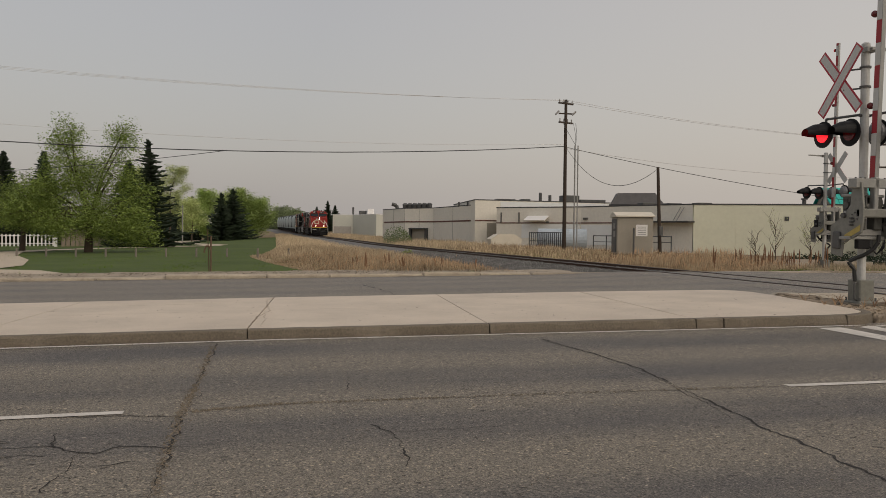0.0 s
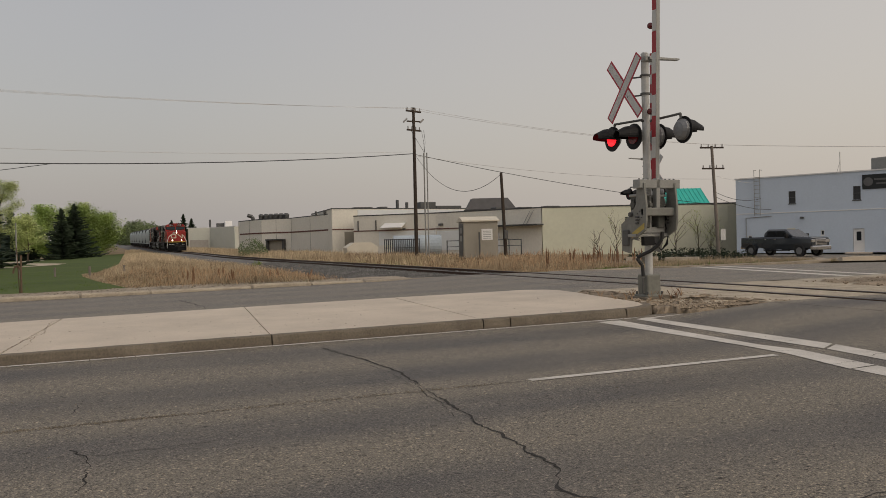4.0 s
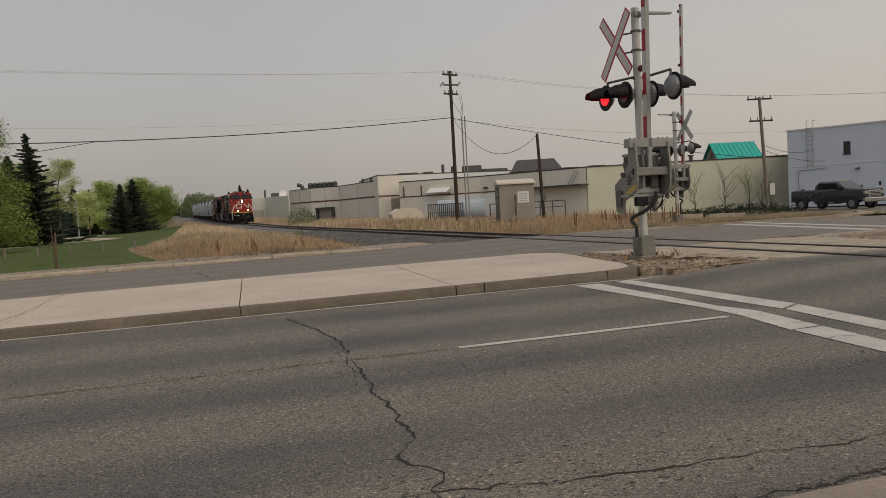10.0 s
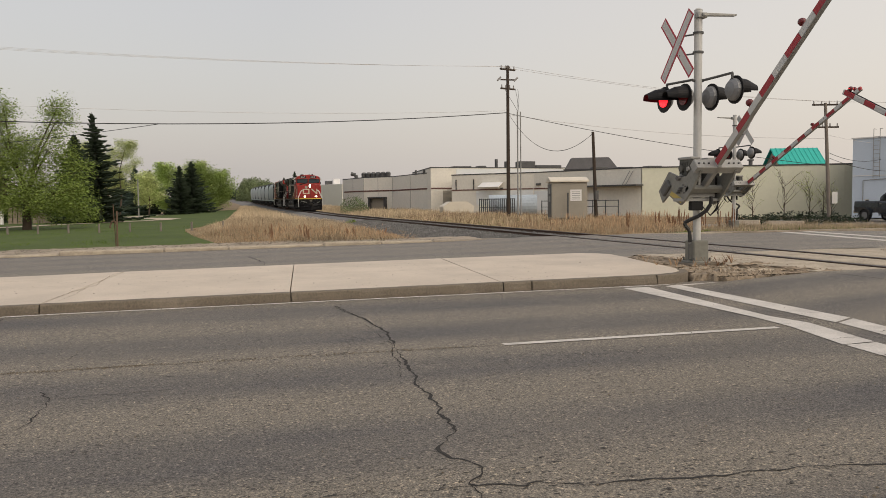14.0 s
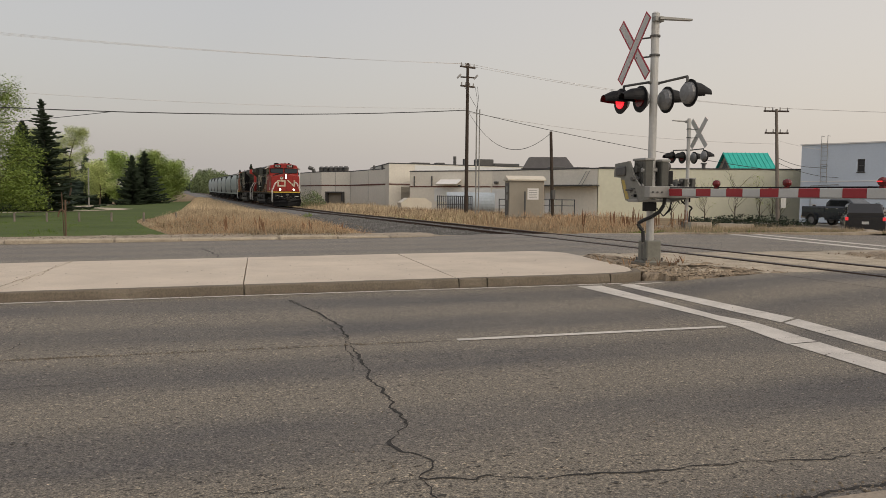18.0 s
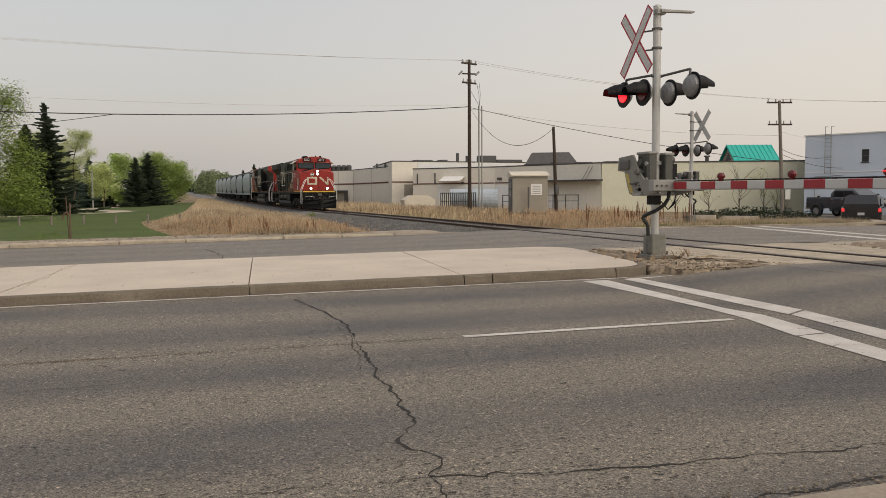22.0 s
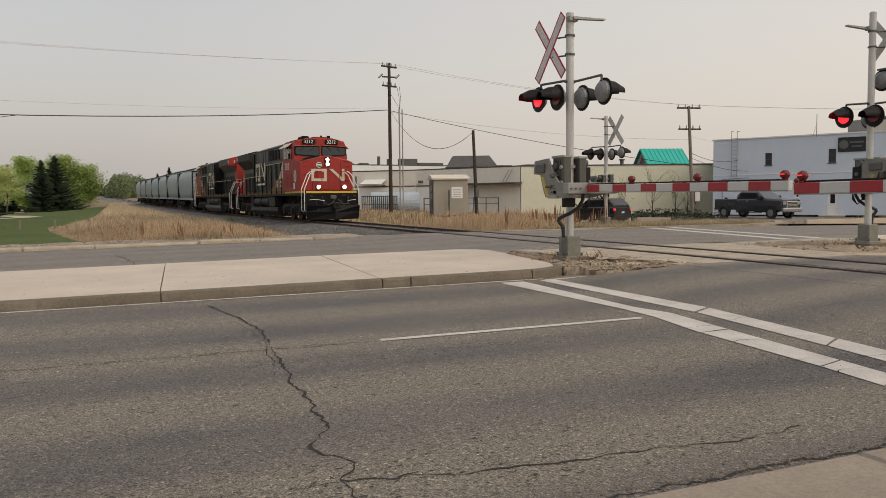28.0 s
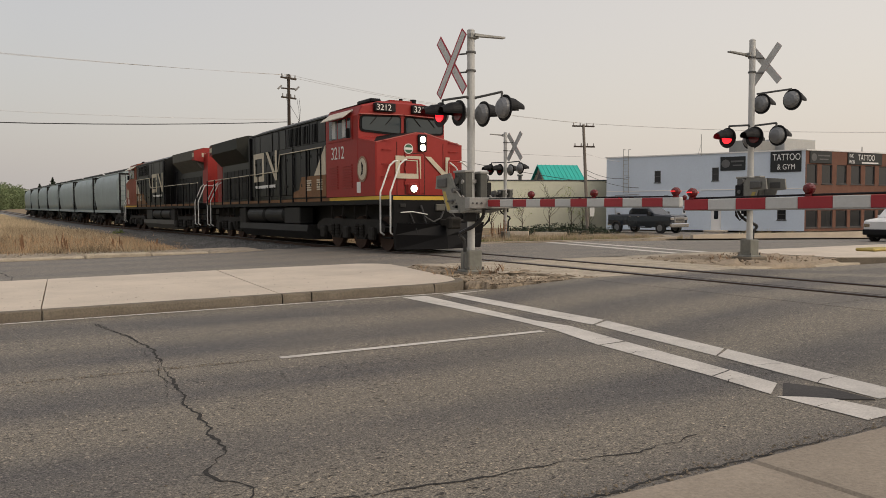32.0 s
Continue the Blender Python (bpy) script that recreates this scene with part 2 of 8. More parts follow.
WIRE = mat("black wire", (0.03, 0.03, 0.03), 0.6, vary=0.1, bump=0)
THINWIRE = mat("bare conductor", (0.60, 0.58, 0.56), 0.6, 0.1, vary=0.1, bump=0)
INSUL = mat("grey insulator", (0.30, 0.29, 0.28), 0.3)
CREAM = mat("cream wall panel", (0.72, 0.69, 0.61), 0.85, vary=0.09, grain=4, stain=0.25, bump=0.05)
OLIVE = mat("pale olive wall paint", (0.66, 0.66, 0.525), 0.85, vary=0.07, grain=3, stain=0.3, bump=0.05)
BANDRED = mat("dark red brown band", (0.13, 0.055, 0.045), 0.8, vary=0.2)
TRIMGREY = mat("grey wall seam", (0.36, 0.34, 0.31), 0.85, vary=0.15)
FARWALL = mat("pale green grey wall panel", (0.55, 0.555, 0.49), 0.85, vary=0.08, grain=3, stain=0.2, bump=0.05)
TANKBLUE = mat("dull blue grey tank paint", (0.36, 0.41, 0.45), 0.7, vary=0.2, grain=4, stain=0.8)
PALEBLUE = mat("pale blue grey wall", (0.72, 0.74, 0.73), 0.8, vary=0.06, grain=3, stain=0.4, bump=0.05)
WHITEWALL = mat("whitewashed block wall", (0.56, 0.63, 0.715), 0.85, vary=0.06, grain=6, stain=0.5, bump=0.15)
BRICK = mat("red brown brick", (0.16, 0.075, 0.05), 0.9, vary=0.3, grain=14, stain=1.5, bump=0.4, spread=0.15)
TRIMDARK = mat("dark roof trim", (0.06, 0.06, 0.06), 0.7)
ROOFGREY = mat("grey shingle", (0.13, 0.125, 0.125), 0.9, vary=0.2)
TEAL = mat("teal metal roof", (0.02, 0.42, 0.35), 0.5, 0.0, vary=0.1)
DARKGLASS = plain_glass("dark window glass", (0.02, 0.022, 0.025), 0.08)
CABGLASS = plain_glass("cab window glass", (0.025, 0.04, 0.05), 0.05)
PLATE = mat("weathered grey gate steel", (0.21, 0.21, 0.19), 0.6, 0.25, vary=0.2, grain=14, stain=2.5)
MECH = mat("dark grey green mechanism steel", (0.085, 0.085, 0.076), 0.6, 0.2, vary=0.25, grain=14, stain=2)
SEAL = mat("dark rubber seal", (0.045, 0.042, 0.04), 0.85, vary=0.35, grain=30, stain=2, bump=0.4)
BASEMETAL = mat("weathered base casting", (0.19, 0.19, 0.165), 0.7, 0.15, vary=0.25, grain=14, stain=2)
CABINET = mat("grey green cabinet steel", (0.31, 0.285, 0.235), 0.65, 0.1, vary=0.12)
CABROOF = mat("pale cabinet roof", (0.62, 0.57, 0.47), 0.7, vary=0.1)
WHITE = mat("white paint", (0.75, 0.74, 0.72), 0.6, vary=0.06)
FENCEBLACK = mat("dark fence steel", (0.05, 0.055, 0.06), 0.6)
BARK = mat("bark", (0.075, 0.055, 0.04), 0.95, vary=0.35, grain=20, bump=0.6)
LEAF = mat("spring leaves", (0.175, 0.238, 0.046), 0.8, vary=0.25, grain=2, stain=0.4, bump=0, spread=0.4)
LEAFFRESH = mat("fresh light green leaves", (0.27, 0.36, 0.09), 0.8, vary=0.3, grain=1, stain=0.3, bump=0, spread=0.4)
LEAFPALE = mat("pale budding leaves", (0.47, 0.53, 0.21), 0.8, vary=0.2, grain=2, stain=0.4, bump=0, spread=0.35)
NEEDLE = mat("dark spruce needles", (0.024, 0.040, 0.018), 0.9, vary=0.3, grain=3, stain=0.5, bump=0, spread=0.4)
NEEDLEBLUE = mat("blue spruce and far-haze needles", (0.05, 0.075, 0.06), 0.9, vary=0.3, grain=3, stain=0.5, bump=0, spread=0.4)
# leaf green lightened and greyed, so distance haze sits in the colour
FARWOOD = mat("haze-paled far woodland leaves", (0.17, 0.215, 0.105), 0.95, vary=0.3, grain=1, stain=0.2, bump=0, spread=0.35)
L_RED = mat("locomotive red", (0.30, 0.027, 0.022), 0.5, spec=0.3, vary=0.12, grain=8, stain=0.8, bump=0.03)
L_BROWN = mat("faded brown doors", (0.20, 0.105, 0.05), 0.7, vary=0.3, grain=8, stain=1.2, spec=0.3)
L_BLACK = mat("locomotive black", (0.005, 0.005, 0.006), 0.5, spec=0.16, vary=0.3, grain=8, stain=0.8, bump=0.03)
L_GREY = mat("grimy underframe", (0.026, 0.024, 0.021), 0.75, spec=0.2, vary=0.35, grain=12, stain=1.5, bump=0.2)
L_CREAM = mat("faded cream stripe", (0.56, 0.50, 0.38), 0.6, vary=0.15)
L_PANEL = mat("scuffed black door panels", (0.006, 0.006, 0.006), 0.40, spec=0.26, vary=0.6, grain=5, stain=1.6, bump=0.12, spread=0.75)
L_WING = mat("dusty black radiator wing", (0.018, 0.019, 0.015), 0.6, spec=0.3, vary=0.3, grain=6, stain=0.7, bump=0.05)
L_FADED = mat("faded orange red", (0.25, 0.062, 0.030), 0.6, spec=0.3, vary=0.25, grain=8, stain=0.8, bump=0.03)
L_DUST = mat("pale dust on steel", (0.11, 0.105, 0.09), 0.75, spec=0.3, vary=0.25, grain=6, stain=0.8, bump=0.05)
L_TANK = mat("dusty grey tank steel", (0.020, 0.020, 0.019), 0.6, spec=0.3, vary=0.35, grain=8, stain=1.2, bump=0.05)
# highlight along the nose ridge is put into this paler red; brow shares it
L_EDGE = mat("red edge paled for highlight", (0.42, 0.13, 0.11), 0.6, spec=0.3, vary=0.2)
L_CREST = mat("faded crest paint", (0.30, 0.17, 0.11), 0.7, vary=0.3, grain=10)
L_WHITE = mat("white lettering paint", (0.75, 0.74, 0.70), 0.6, vary=0.08)
L_YELLOW = mat("yellow sill stripe", (0.62, 0.40, 0.04), 0.6, vary=0.12)
L_ROOF = mat("brown roof grime", (0.12, 0.10, 0.08), 0.7, vary=0.3)
HEADLAMP = mat("lit headlamp", (1.0, 0.86, 0.66), 0.3, vary=0.02, bump=0, glow=6.0)
H_BODY = mat("pale grey hopper paint", (0.33, 0.385, 0.385), 0.55, vary=0.12, grain=5, stain=0.6, bump=0.05, spread=0.06)
H_DARK = mat("hopper underframe", (0.022, 0.022, 0.022), 0.75, spec=0.2, vary=0.3)
CAR_GREY = mat("dark grey car paint", (0.045, 0.052, 0.062), 0.22, 0.5, vary=0.08, bump=0, coat=0.5)
CAR_BLACK = mat("black car paint", (0.012, 0.012, 0.014), 0.25, vary=0.08, bump=0, coat=0.5)
CAR_WHITE = mat("white car paint", (0.70, 0.70, 0.69), 0.3, vary=0.04, bump=0, coat=0.5)
TYRE = mat("tyre rubber", (0.014, 0.014, 0.014), 0.85, vary=0.2)
CHROME = mat("chrome", (0.62, 0.62, 0.62), 0.15, 1.0, vary=0.05, bump=0)
TAIL_ON = mat("lit tail lamp", (0.8, 0.04, 0.05), 0.3, vary=0.05, bump=0, glow=0.5)
SIGNBLACK = mat("black sign board", (0.009, 0.012, 0.013), 0.5, vary=0.1)
GREYTEXT = mat("grey sign print", (0.11, 0.11, 0.11), 0.6)


# ---- shape tools ----
class Geo:
    """Collects simple solids into one mesh."""

    def __init__(self):
        self.v, self.f = [], []

    def add(self, verts, faces):
        k = len(self.v)
        self.v += [tuple(p) for p in verts]
        self.f += [tuple(i + k for i in q) for q in faces]
        return self

    def box(self, lo, hi, m=None):
        (a, b, c), (d, e, g) = lo, hi
        vs = [Vector(p) for p in ((a, b, c), (d, b, c), (d, e, c), (a, e, c), (a, b, g), (d, b, g), (d, e, g), (a, e, g))]
        if m:
            vs = [m @ p for p in vs]
        return self.add(vs, [(3, 2, 1, 0), (4, 5, 6, 7), (0, 1, 5, 4), (1, 2, 6, 5), (2, 3, 7, 6), (3, 0, 4, 7)])

    def chamfer(self, lo, hi, b=0.02, m=None):
        """A box with bevelled edges."""
        lo, hi = Vector(lo), Vector(hi)
        b = min(b, *((hi - lo) * 0.45))
        bm = bmesh.new()
        vs = [bm.verts.new((lo[0] if i & 1 == 0 else hi[0], lo[1] if i & 2 == 0 else hi[1], lo[2] if i & 4 == 0 else hi[2])) for i in range(8)]
        for q in ((0, 2, 3, 1), (4, 5, 7, 6), (0, 1, 5, 4), (2, 6, 7, 3), (0, 4, 6, 2), (1, 3, 7, 5)):
            bm.faces.new([vs[i] for i in q])
        bmesh.ops.bevel(bm, geom=bm.edges[:], offset=b, segments=1, affect="EDGES")
        bm.verts.index_update()
        self.add([(m @ v.co) if m else v.co for v in bm.verts], [[v.index for v in q.verts] for q in bm.faces])
        bm.free()
        return self

    def tube(self, p, q, r, r2=None, n=10, caps=True):
        """A round bar from p to q."""
        p, q = Vector(p), Vector(q)
        r2 = r if r2 is None else r2
        d = (q - p).normalized()
        s = d.cross((0, 0, 1) if abs(d.z) < 0.9 else (1, 0, 0)).normalized()
        u = d.cross(s)
        vs = []
        for c, rad in ((p, r), (q, r2)):
            vs += [c + (s * math.cos(2 * math.pi * i / n) + u * math.sin(2 * math.pi * i / n)) * rad for i in range(n)]
        fs = [(i, (i + 1) % n, n + (i + 1) % n, n + i) for i in range(n)]
        if caps:
            fs += [tuple(range(n - 1, -1, -1)), tuple(range(n, 2 * n))]
        return self.add(vs, fs)

    def rod(self, points, r, n=6):
        for a, b in zip(points[:-1], points[1:]):
            self.tube(a, b, r, n=n)
        return self

    def prism(self, outline, lo, hi, axis="x", m=None):
        """An outline drawn in the two other axes, thickened along axis."""
        k = len(outline)
        at = {"x": lambda a, b, c: (c, a, b), "y": lambda a, b, c: (a, c, b), "z": lambda a, b, c: (a, b, c)}[axis]
        vs = [Vector(at(a, b, lo)) for a, b in outline] + [Vector(at(a, b, hi)) for a, b in outline]
        if m:
            vs = [m @ p for p in vs]
        return self.add(vs, [tuple(range(k - 1, -1, -1)), tuple(range(k, 2 * k))] + [(i, (i + 1) % k, k + (i + 1) % k, k + i) for i in range(k)])

    def loft(self, rings, closed=True):
        """Skin over rings of equal count."""
        n = len(rings[0])
        vs = [p for r in rings for p in r]
        fs = [(a * n + i, a * n + (i + 1) % n, (a + 1) * n + (i + 1) % n, (a + 1) * n + i) for a in range(len(rings) - 1) for i in range(n if closed else n - 1)]
        if closed:
            fs += [tuple(range(n - 1, -1, -1)), tuple(range((len(rings) - 1) * n, len(rings) * n))]
        return self.add(vs, fs)

    def mesh(self, name, smooth=False):
        me = bpy.data.meshes.new(name)
        me.from_pydata(self.v, [], self.f)
        bm = bmesh.new()
        bm.from_mesh(me)
        if len(self.f) < 40000:
            bmesh.ops.recalc_face_normals(bm, faces=bm.faces[:])
        for q in bm.faces:
            q.smooth = smooth
        bm.to_mesh(me)
        bm.free()
        return me


def part(name, geo, material, parent=None, label="", smooth=False):
    me = geo if isinstance(geo, bpy.types.Mesh) else geo.mesh(name, smooth)
    if not me.materials:
        me.materials.append(material)
    ob = new(name, me)
    if parent:
        ob.parent = parent
    if label:
        ob["label"] = label
    return ob


def thing(name, label, category, group="", kind="", m=None):
    ob = tagged(new(name), label, category, group, kind)
    if m:
        ob.matrix_basis = m
    return ob


def solid(name, geo, material, label, category, group="", kind="", smooth=False):
    return tagged(part(name, geo, material, smooth=smooth), label, category, group, kind)


def lettering(name, text, size, material, parent, m, squeeze=1.0, label=""):
    """Flat letters in the built-in font, 6 mm thick; m puts their lower left corner, reading along x, facing z."""
    cu = bpy.data.curves.new(name, "FONT")
    cu.body, cu.size, cu.extrude = text, size, 0.003
    tmp = bpy.data.objects.new(name, cu)
    me = bpy.data.meshes.new_from_object(tmp)
    bpy.data.objects.remove(tmp)
    me.transform(m @ Matrix.Diagonal((squeeze, 1, 1, 1)))
    me.materials.clear()
    return part(name, me, material, parent, label)


# ---- the lie of the land ----
RAILTOP_Z = 0.265
BEND_Y = [-60, 12, 25, 35, 45, 55, 65, 80, 107, 147, 220, 312, 450, 700]
BEND_X = [14.1, 14.1, 14.08, 14.0, 13.84, 13.58, 13.27, 12.78, 12.0, 11.12, 9.4, 7.2, 4.4, 1.2]
RISE_Y = [60, 85, 110, 130, 169, 220, 312, 450, 700]          # the line climbs gently away from the crossing
RISE_Z = [0.0, 0.10, 0.32, 0.42, 0.76, 1.3, 2.3, 3.6, 5.8]
KERB_Y, MED_Y, FAR_Y, FARKERB_Y = 2.13, 10.47, 15.1, 24.2


def track_x(y):
    return float(np.interp(y, BEND_Y, BEND_X))


def rise(y):
    return float(np.interp(y, RISE_Y, RISE_Z))


def lie(x):
    """How the far carriageway and the field sink away from the crossing."""
    if x < 14:
        return -0.011 * (14 - max(x, -40))
    return -0.017 * max(0, min(x, 60) - 24)


def G(x, y):
    """Height of the road surface or the field."""
    if y < MED_Y:
        return 0.01515 * (max(y, -8) - 2.29) - 0.008 * max(0, -max(x, -30))
    k = min(1, (y - MED_Y) / 4)
    near = 0.124 - 0.008 * max(0, -max(x, -30))
    return near + (0.22 + lie(x) - near) * k


def strip(xs, ys, off, name, material, label, category, zf=G):
    """A sheet over the land, off metres above it."""
    g = Geo()
    n = len(ys)
    g.add([(x, y, zf(x, y) + off) for x in xs for y in ys], [(a * n + b, (a + 1) * n + b, (a + 1) * n + b + 1, a * n + b + 1) for a in range(len(xs) - 1) for b in range(n - 1)])
    return solid(name, g, material, label, category, kind="structure", smooth=True)


def steps(a, b, d):
    n = max(1, round((b - a) / d))
    return [a + (b - a) * i / n for i in range(n + 1)]


def field_z(x, y):
    """The open ground: under the roads it lies lower, beyond the far kerb it dips towards the track's foot."""
    if y < -2:
        return -0.25
    z = G(x, max(y, 11))
    if y <= FARKERB_Y:
        return z - 0.12
    k = min(1, (y - FARKERB_Y - 0.3) / 3.0)
    d = abs(x - track_x(y))
    z -= 0.40 * max(0, min(1, (x - 26) / 4, (47 - x) / 8)) * max(0, min(1, (y - 29) / 5, (66 - y) / 8))
    z += rise(y) * max(min(1, max(0, (y - 165) / 60)), min(1, max(0, 1 - (d - 7) / 10)))
    return z + 0.05 - max(0, k) * (0.16 + (0.26 * max(0, 1 - max(0, d - 4) / 5) if d > 1 else 0.26))


FIELD_XS = [-3000, -800, -250] + steps(-120, -4, 4) + steps(-2, 34, 1.5) + steps(38, 160, 4) + [300, 900, 3000]
FIELD_YS = [-3000, -500, -60, -10, 5, 12, 18, 24.15] + [24.7, 25.4, 26.2, 27.2] + steps(28.5, 160, 4) + steps(168, 320, 15) + [390, 450, 560, 700, 1200, 3000]
strip(FIELD_XS, FIELD_YS, 0, "ground", SOIL, "dry brown open ground reaching the horizon", "ground", field_z)
strip(steps(-80, 120, 2), steps(KERB_Y, MED_Y + 0.05, 1.0), 0, "road_near", ASPHALT, "worn grey asphalt carriageway with cracks", "road")
strip(steps(-80, 130, 2), steps(FAR_Y - 0.3, FARKERB_Y, 1.0), 0, "road_far", ASPHALT_FAR, "dark grey asphalt carriageway behind the median", "road")


# the raised concrete median, slab by slab, rounded off before the crossing
median = thing("median", "raised pale concrete median with weathered kerb", "median", kind="structure")


def kerb_y(x):
    """The median's front edge runs slightly askew of the lanes."""
    return 10.03 + 0.031 * max(-40, min(x, 9.0))


def back_y(x):
    return 14.93 + 0.092 * max(-12, min(x, 9.2))


def med_top(x):
    return 0.241 + 0.0036 * max(-6, min(x, 10)) + 0.004 * min(0, x)


SKEW = 0.085


def slab(x0, x1, nose=False):
    """One slab with a little gap round it; its joints lean with the median."""
    def lean(x, y):
        return x + SKEW * (y - 10.2)
    front = [(x, kerb_y(x) + 0.165) for x in ((x0, x1) if not nose else (x0, 8.85))]
    if nose:
        pts = front + [(9.30, 10.62), (9.58, 10.86), (9.80, 11.35), (9.93, 12.1), (10.12, 13.2), (10.33, 14.2), (10.42, 15.0), (10.30, 15.4), (9.9, 15.68), (lean(x0, 15.4), back_y(x0 + 0.4))]
    else:
        pts = front + [(lean(x1, 15.2), back_y(x1 + 0.4)), (lean(x0, 15.2), back_y(x0 + 0.4))]
    k = len(pts)
    return Geo().add([(x, y, med_top(x)) for x, y in pts] + [(x, y, -0.4) for x, y in pts], [tuple(range(k))] + [(i, (i + 1) % k, k + (i + 1) % k, k + i) for i in range(k)])


def kerb_stone(points, seed):
    """A cast kerb along a line, its upper arris chipped away here and there; points are (x, y front, x, y back)."""
    rings = []
    for i, (x, y, xb, yb) in enumerate(points):
        chip = max(0.0, noise.noise((x * 2.2, seed, 0.3)) + 0.06) * 0.24 * (0.6 + 0.8 * abs(noise.noise((x * 17, 4, seed))))
        wob = 0.008 * noise.noise((x * 5, 1, seed))
        z = med_top(x) + 0.004 * noise.noise((x * 3, 2, seed))
        dx, dy = xb - x, yb - y
        at = lambda f: (x + dx * f, y + dy * f)
        rings.append([(*at(0), -0.3), (*at(0.02), z - 0.075 - chip * 0.5 + wob), (*at(0.05 + 1.2 * chip), z - 0.015 - chip * 0.35), (*at(0.14 + 2.6 * chip), z - 0.05 * chip), (*at(1), z), (*at(1), -0.3)])
    return Geo().loft(rings)


SLAB_XS = [-36.1, -32.8, -29.5, -26.2, -23.0, -19.7, -16.4, -13.1, -9.9, -6.6, -3.35, -0.12, 3.05, 6.21]
for n, (a, b) in enumerate(zip(SLAB_XS[:-1], SLAB_XS[1:])):
    part("slab", slab(a + 0.008, b - 0.008), CONCRETE, median)
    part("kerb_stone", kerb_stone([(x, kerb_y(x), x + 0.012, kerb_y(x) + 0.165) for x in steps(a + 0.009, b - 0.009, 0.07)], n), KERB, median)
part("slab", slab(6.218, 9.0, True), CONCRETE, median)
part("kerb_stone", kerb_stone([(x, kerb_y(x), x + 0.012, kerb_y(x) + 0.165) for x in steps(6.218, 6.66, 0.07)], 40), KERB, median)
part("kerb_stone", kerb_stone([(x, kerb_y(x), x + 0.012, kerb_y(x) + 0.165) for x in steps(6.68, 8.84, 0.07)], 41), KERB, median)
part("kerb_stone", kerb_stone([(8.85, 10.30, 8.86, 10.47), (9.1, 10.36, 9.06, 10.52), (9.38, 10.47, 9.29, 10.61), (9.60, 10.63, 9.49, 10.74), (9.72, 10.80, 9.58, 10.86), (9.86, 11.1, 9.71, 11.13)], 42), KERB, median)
# the median beyond the track
part("slab", Geo().prism([(21.2, 11.2), (22.5, 10.7), (60, 10.6), (60, 15.0), (22.8, 14.9), (21.3, 14.0)], -0.3, 0.27, "z"), CONCRETE, median)
part("kerb_stone", Geo().prism([(21.0, 11.15), (22.4, 10.52), (60, 10.45), (60, 10.58), (22.45, 10.68), (21.15, 11.2)], -0.3, 0.255, "z"), KERB, median)
part("cover_plate", Geo().chamfer((24.6, 12.2, 0.27), (26.0, 12.8, 0.36), 0.04), YELLOW, median, "worn yellow cover plate")


def rough_patch(name, outline, z, height, label, seed):
    """A low mound of dirt inside an outline."""
    rnd = random.Random(seed)
    xs, ys = [p[0] for p in outline], [p[1] for p in outline]
    cx, cy = sum(xs) / len(xs), sum(ys) / len(ys)
    rings = []
    for k in range(26):
        f = 1 - k / 25.5
        rings.append([(cx + (x - cx) * f + rnd.uniform(-0.03, 0.03), cy + (y - cy) * f + rnd.uniform(-0.03, 0.03), z - 0.08 + (height + 0.08) * min(1, 14.0 * (1 - f)) * (0.75 + 0.5 * noise.noise((x * 1.7, y * 1.7, seed))) + (0.05 * noise.noise(((cx + (x - cx) * f) * 2.6, (cy + (y - cy) * f) * 2.6, seed)) + 0.03 * noise.noise(((cx + (x - cx) * f) * 8, (cy + (y - cy) * f) * 8, seed)) + rnd.uniform(-0.008, 0.008)) * (k > 0)) for x, y in outline])
    return solid(name, Geo().loft(rings), DIRT, label, "dirt", kind="structure", smooth=True)


def outline(points, sub=14, jitter=0.05, seed=1):
    rnd = random.Random(seed)
    out = []
    for (a, b), (c, d) in zip(points, points[1:] + points[:1]):
        out += [(a + (c - a) * i / sub + rnd.uniform(-jitter, jitter), b + (d - b) * i / sub + rnd.uniform(-jitter, jitter)) for i in range(sub)]
    return out


rough_patch("dirt_patch", outline([(9.62, 10.62), (10.1, 10.32), (10.8, 10.12), (11.5, 10.12), (12.1, 10.0), (12.75, 9.92), (12.3, 10.9), (12.0, 12.2), (11.7, 13.8), (11.2, 14.9), (10.5, 15.0), (10.25, 13.6), (9.9, 11.8)], jitter=0.07, seed=2), 0.14, 0.125, "dry dirt with weeds round the signal mast", 3)
rough_patch("dirt_patch", outline([(16.6, 10.9), (19.0, 10.6), (21.4, 11.1), (21.6, 13.8), (19.0, 14.6), (16.8, 14.0)], seed=4), 0.17, 0.10, "dry dirt at the median's end beyond the track", 5)

rc = random.Random(77)
vs, fs = [], []
for _ in range(1500):
    if rc.random() < 0.7:
        x, y, z = rc.uniform(9.9, 12.3), 10.15 + 4.2 * rc.random() ** 1.6, 0.235
    else:
        x, y, z = rc.uniform(16.8, 21.5), rc.uniform(10.8, 14.2), 0.255
    r = 0.012 + 0.045 * rc.random() ** 3
    k = len(vs)
    vs += [(x + r * rc.uniform(0.6, 1.3) * p, y + r * rc.uniform(0.6, 1.3) * q, z + r * rc.uniform(0.5, 0.9) * w) for p, q, w in ((1, 0, 0), (-1, 0, 0), (0, 1, 0), (0, -1, 0), (0, 0, 1), (0, 0, -1))]
    fs += [(k + a, k + b, k + c) for a, b, c in ((0, 2, 4), (2, 1, 4), (1, 3, 4), (3, 0, 4), (2, 0, 5), (1, 2, 5), (3, 1, 5), (0, 3, 5))]
clod_mesh = bpy.data.meshes.new("clods")
clod_mesh.from_pydata(vs, [], fs)
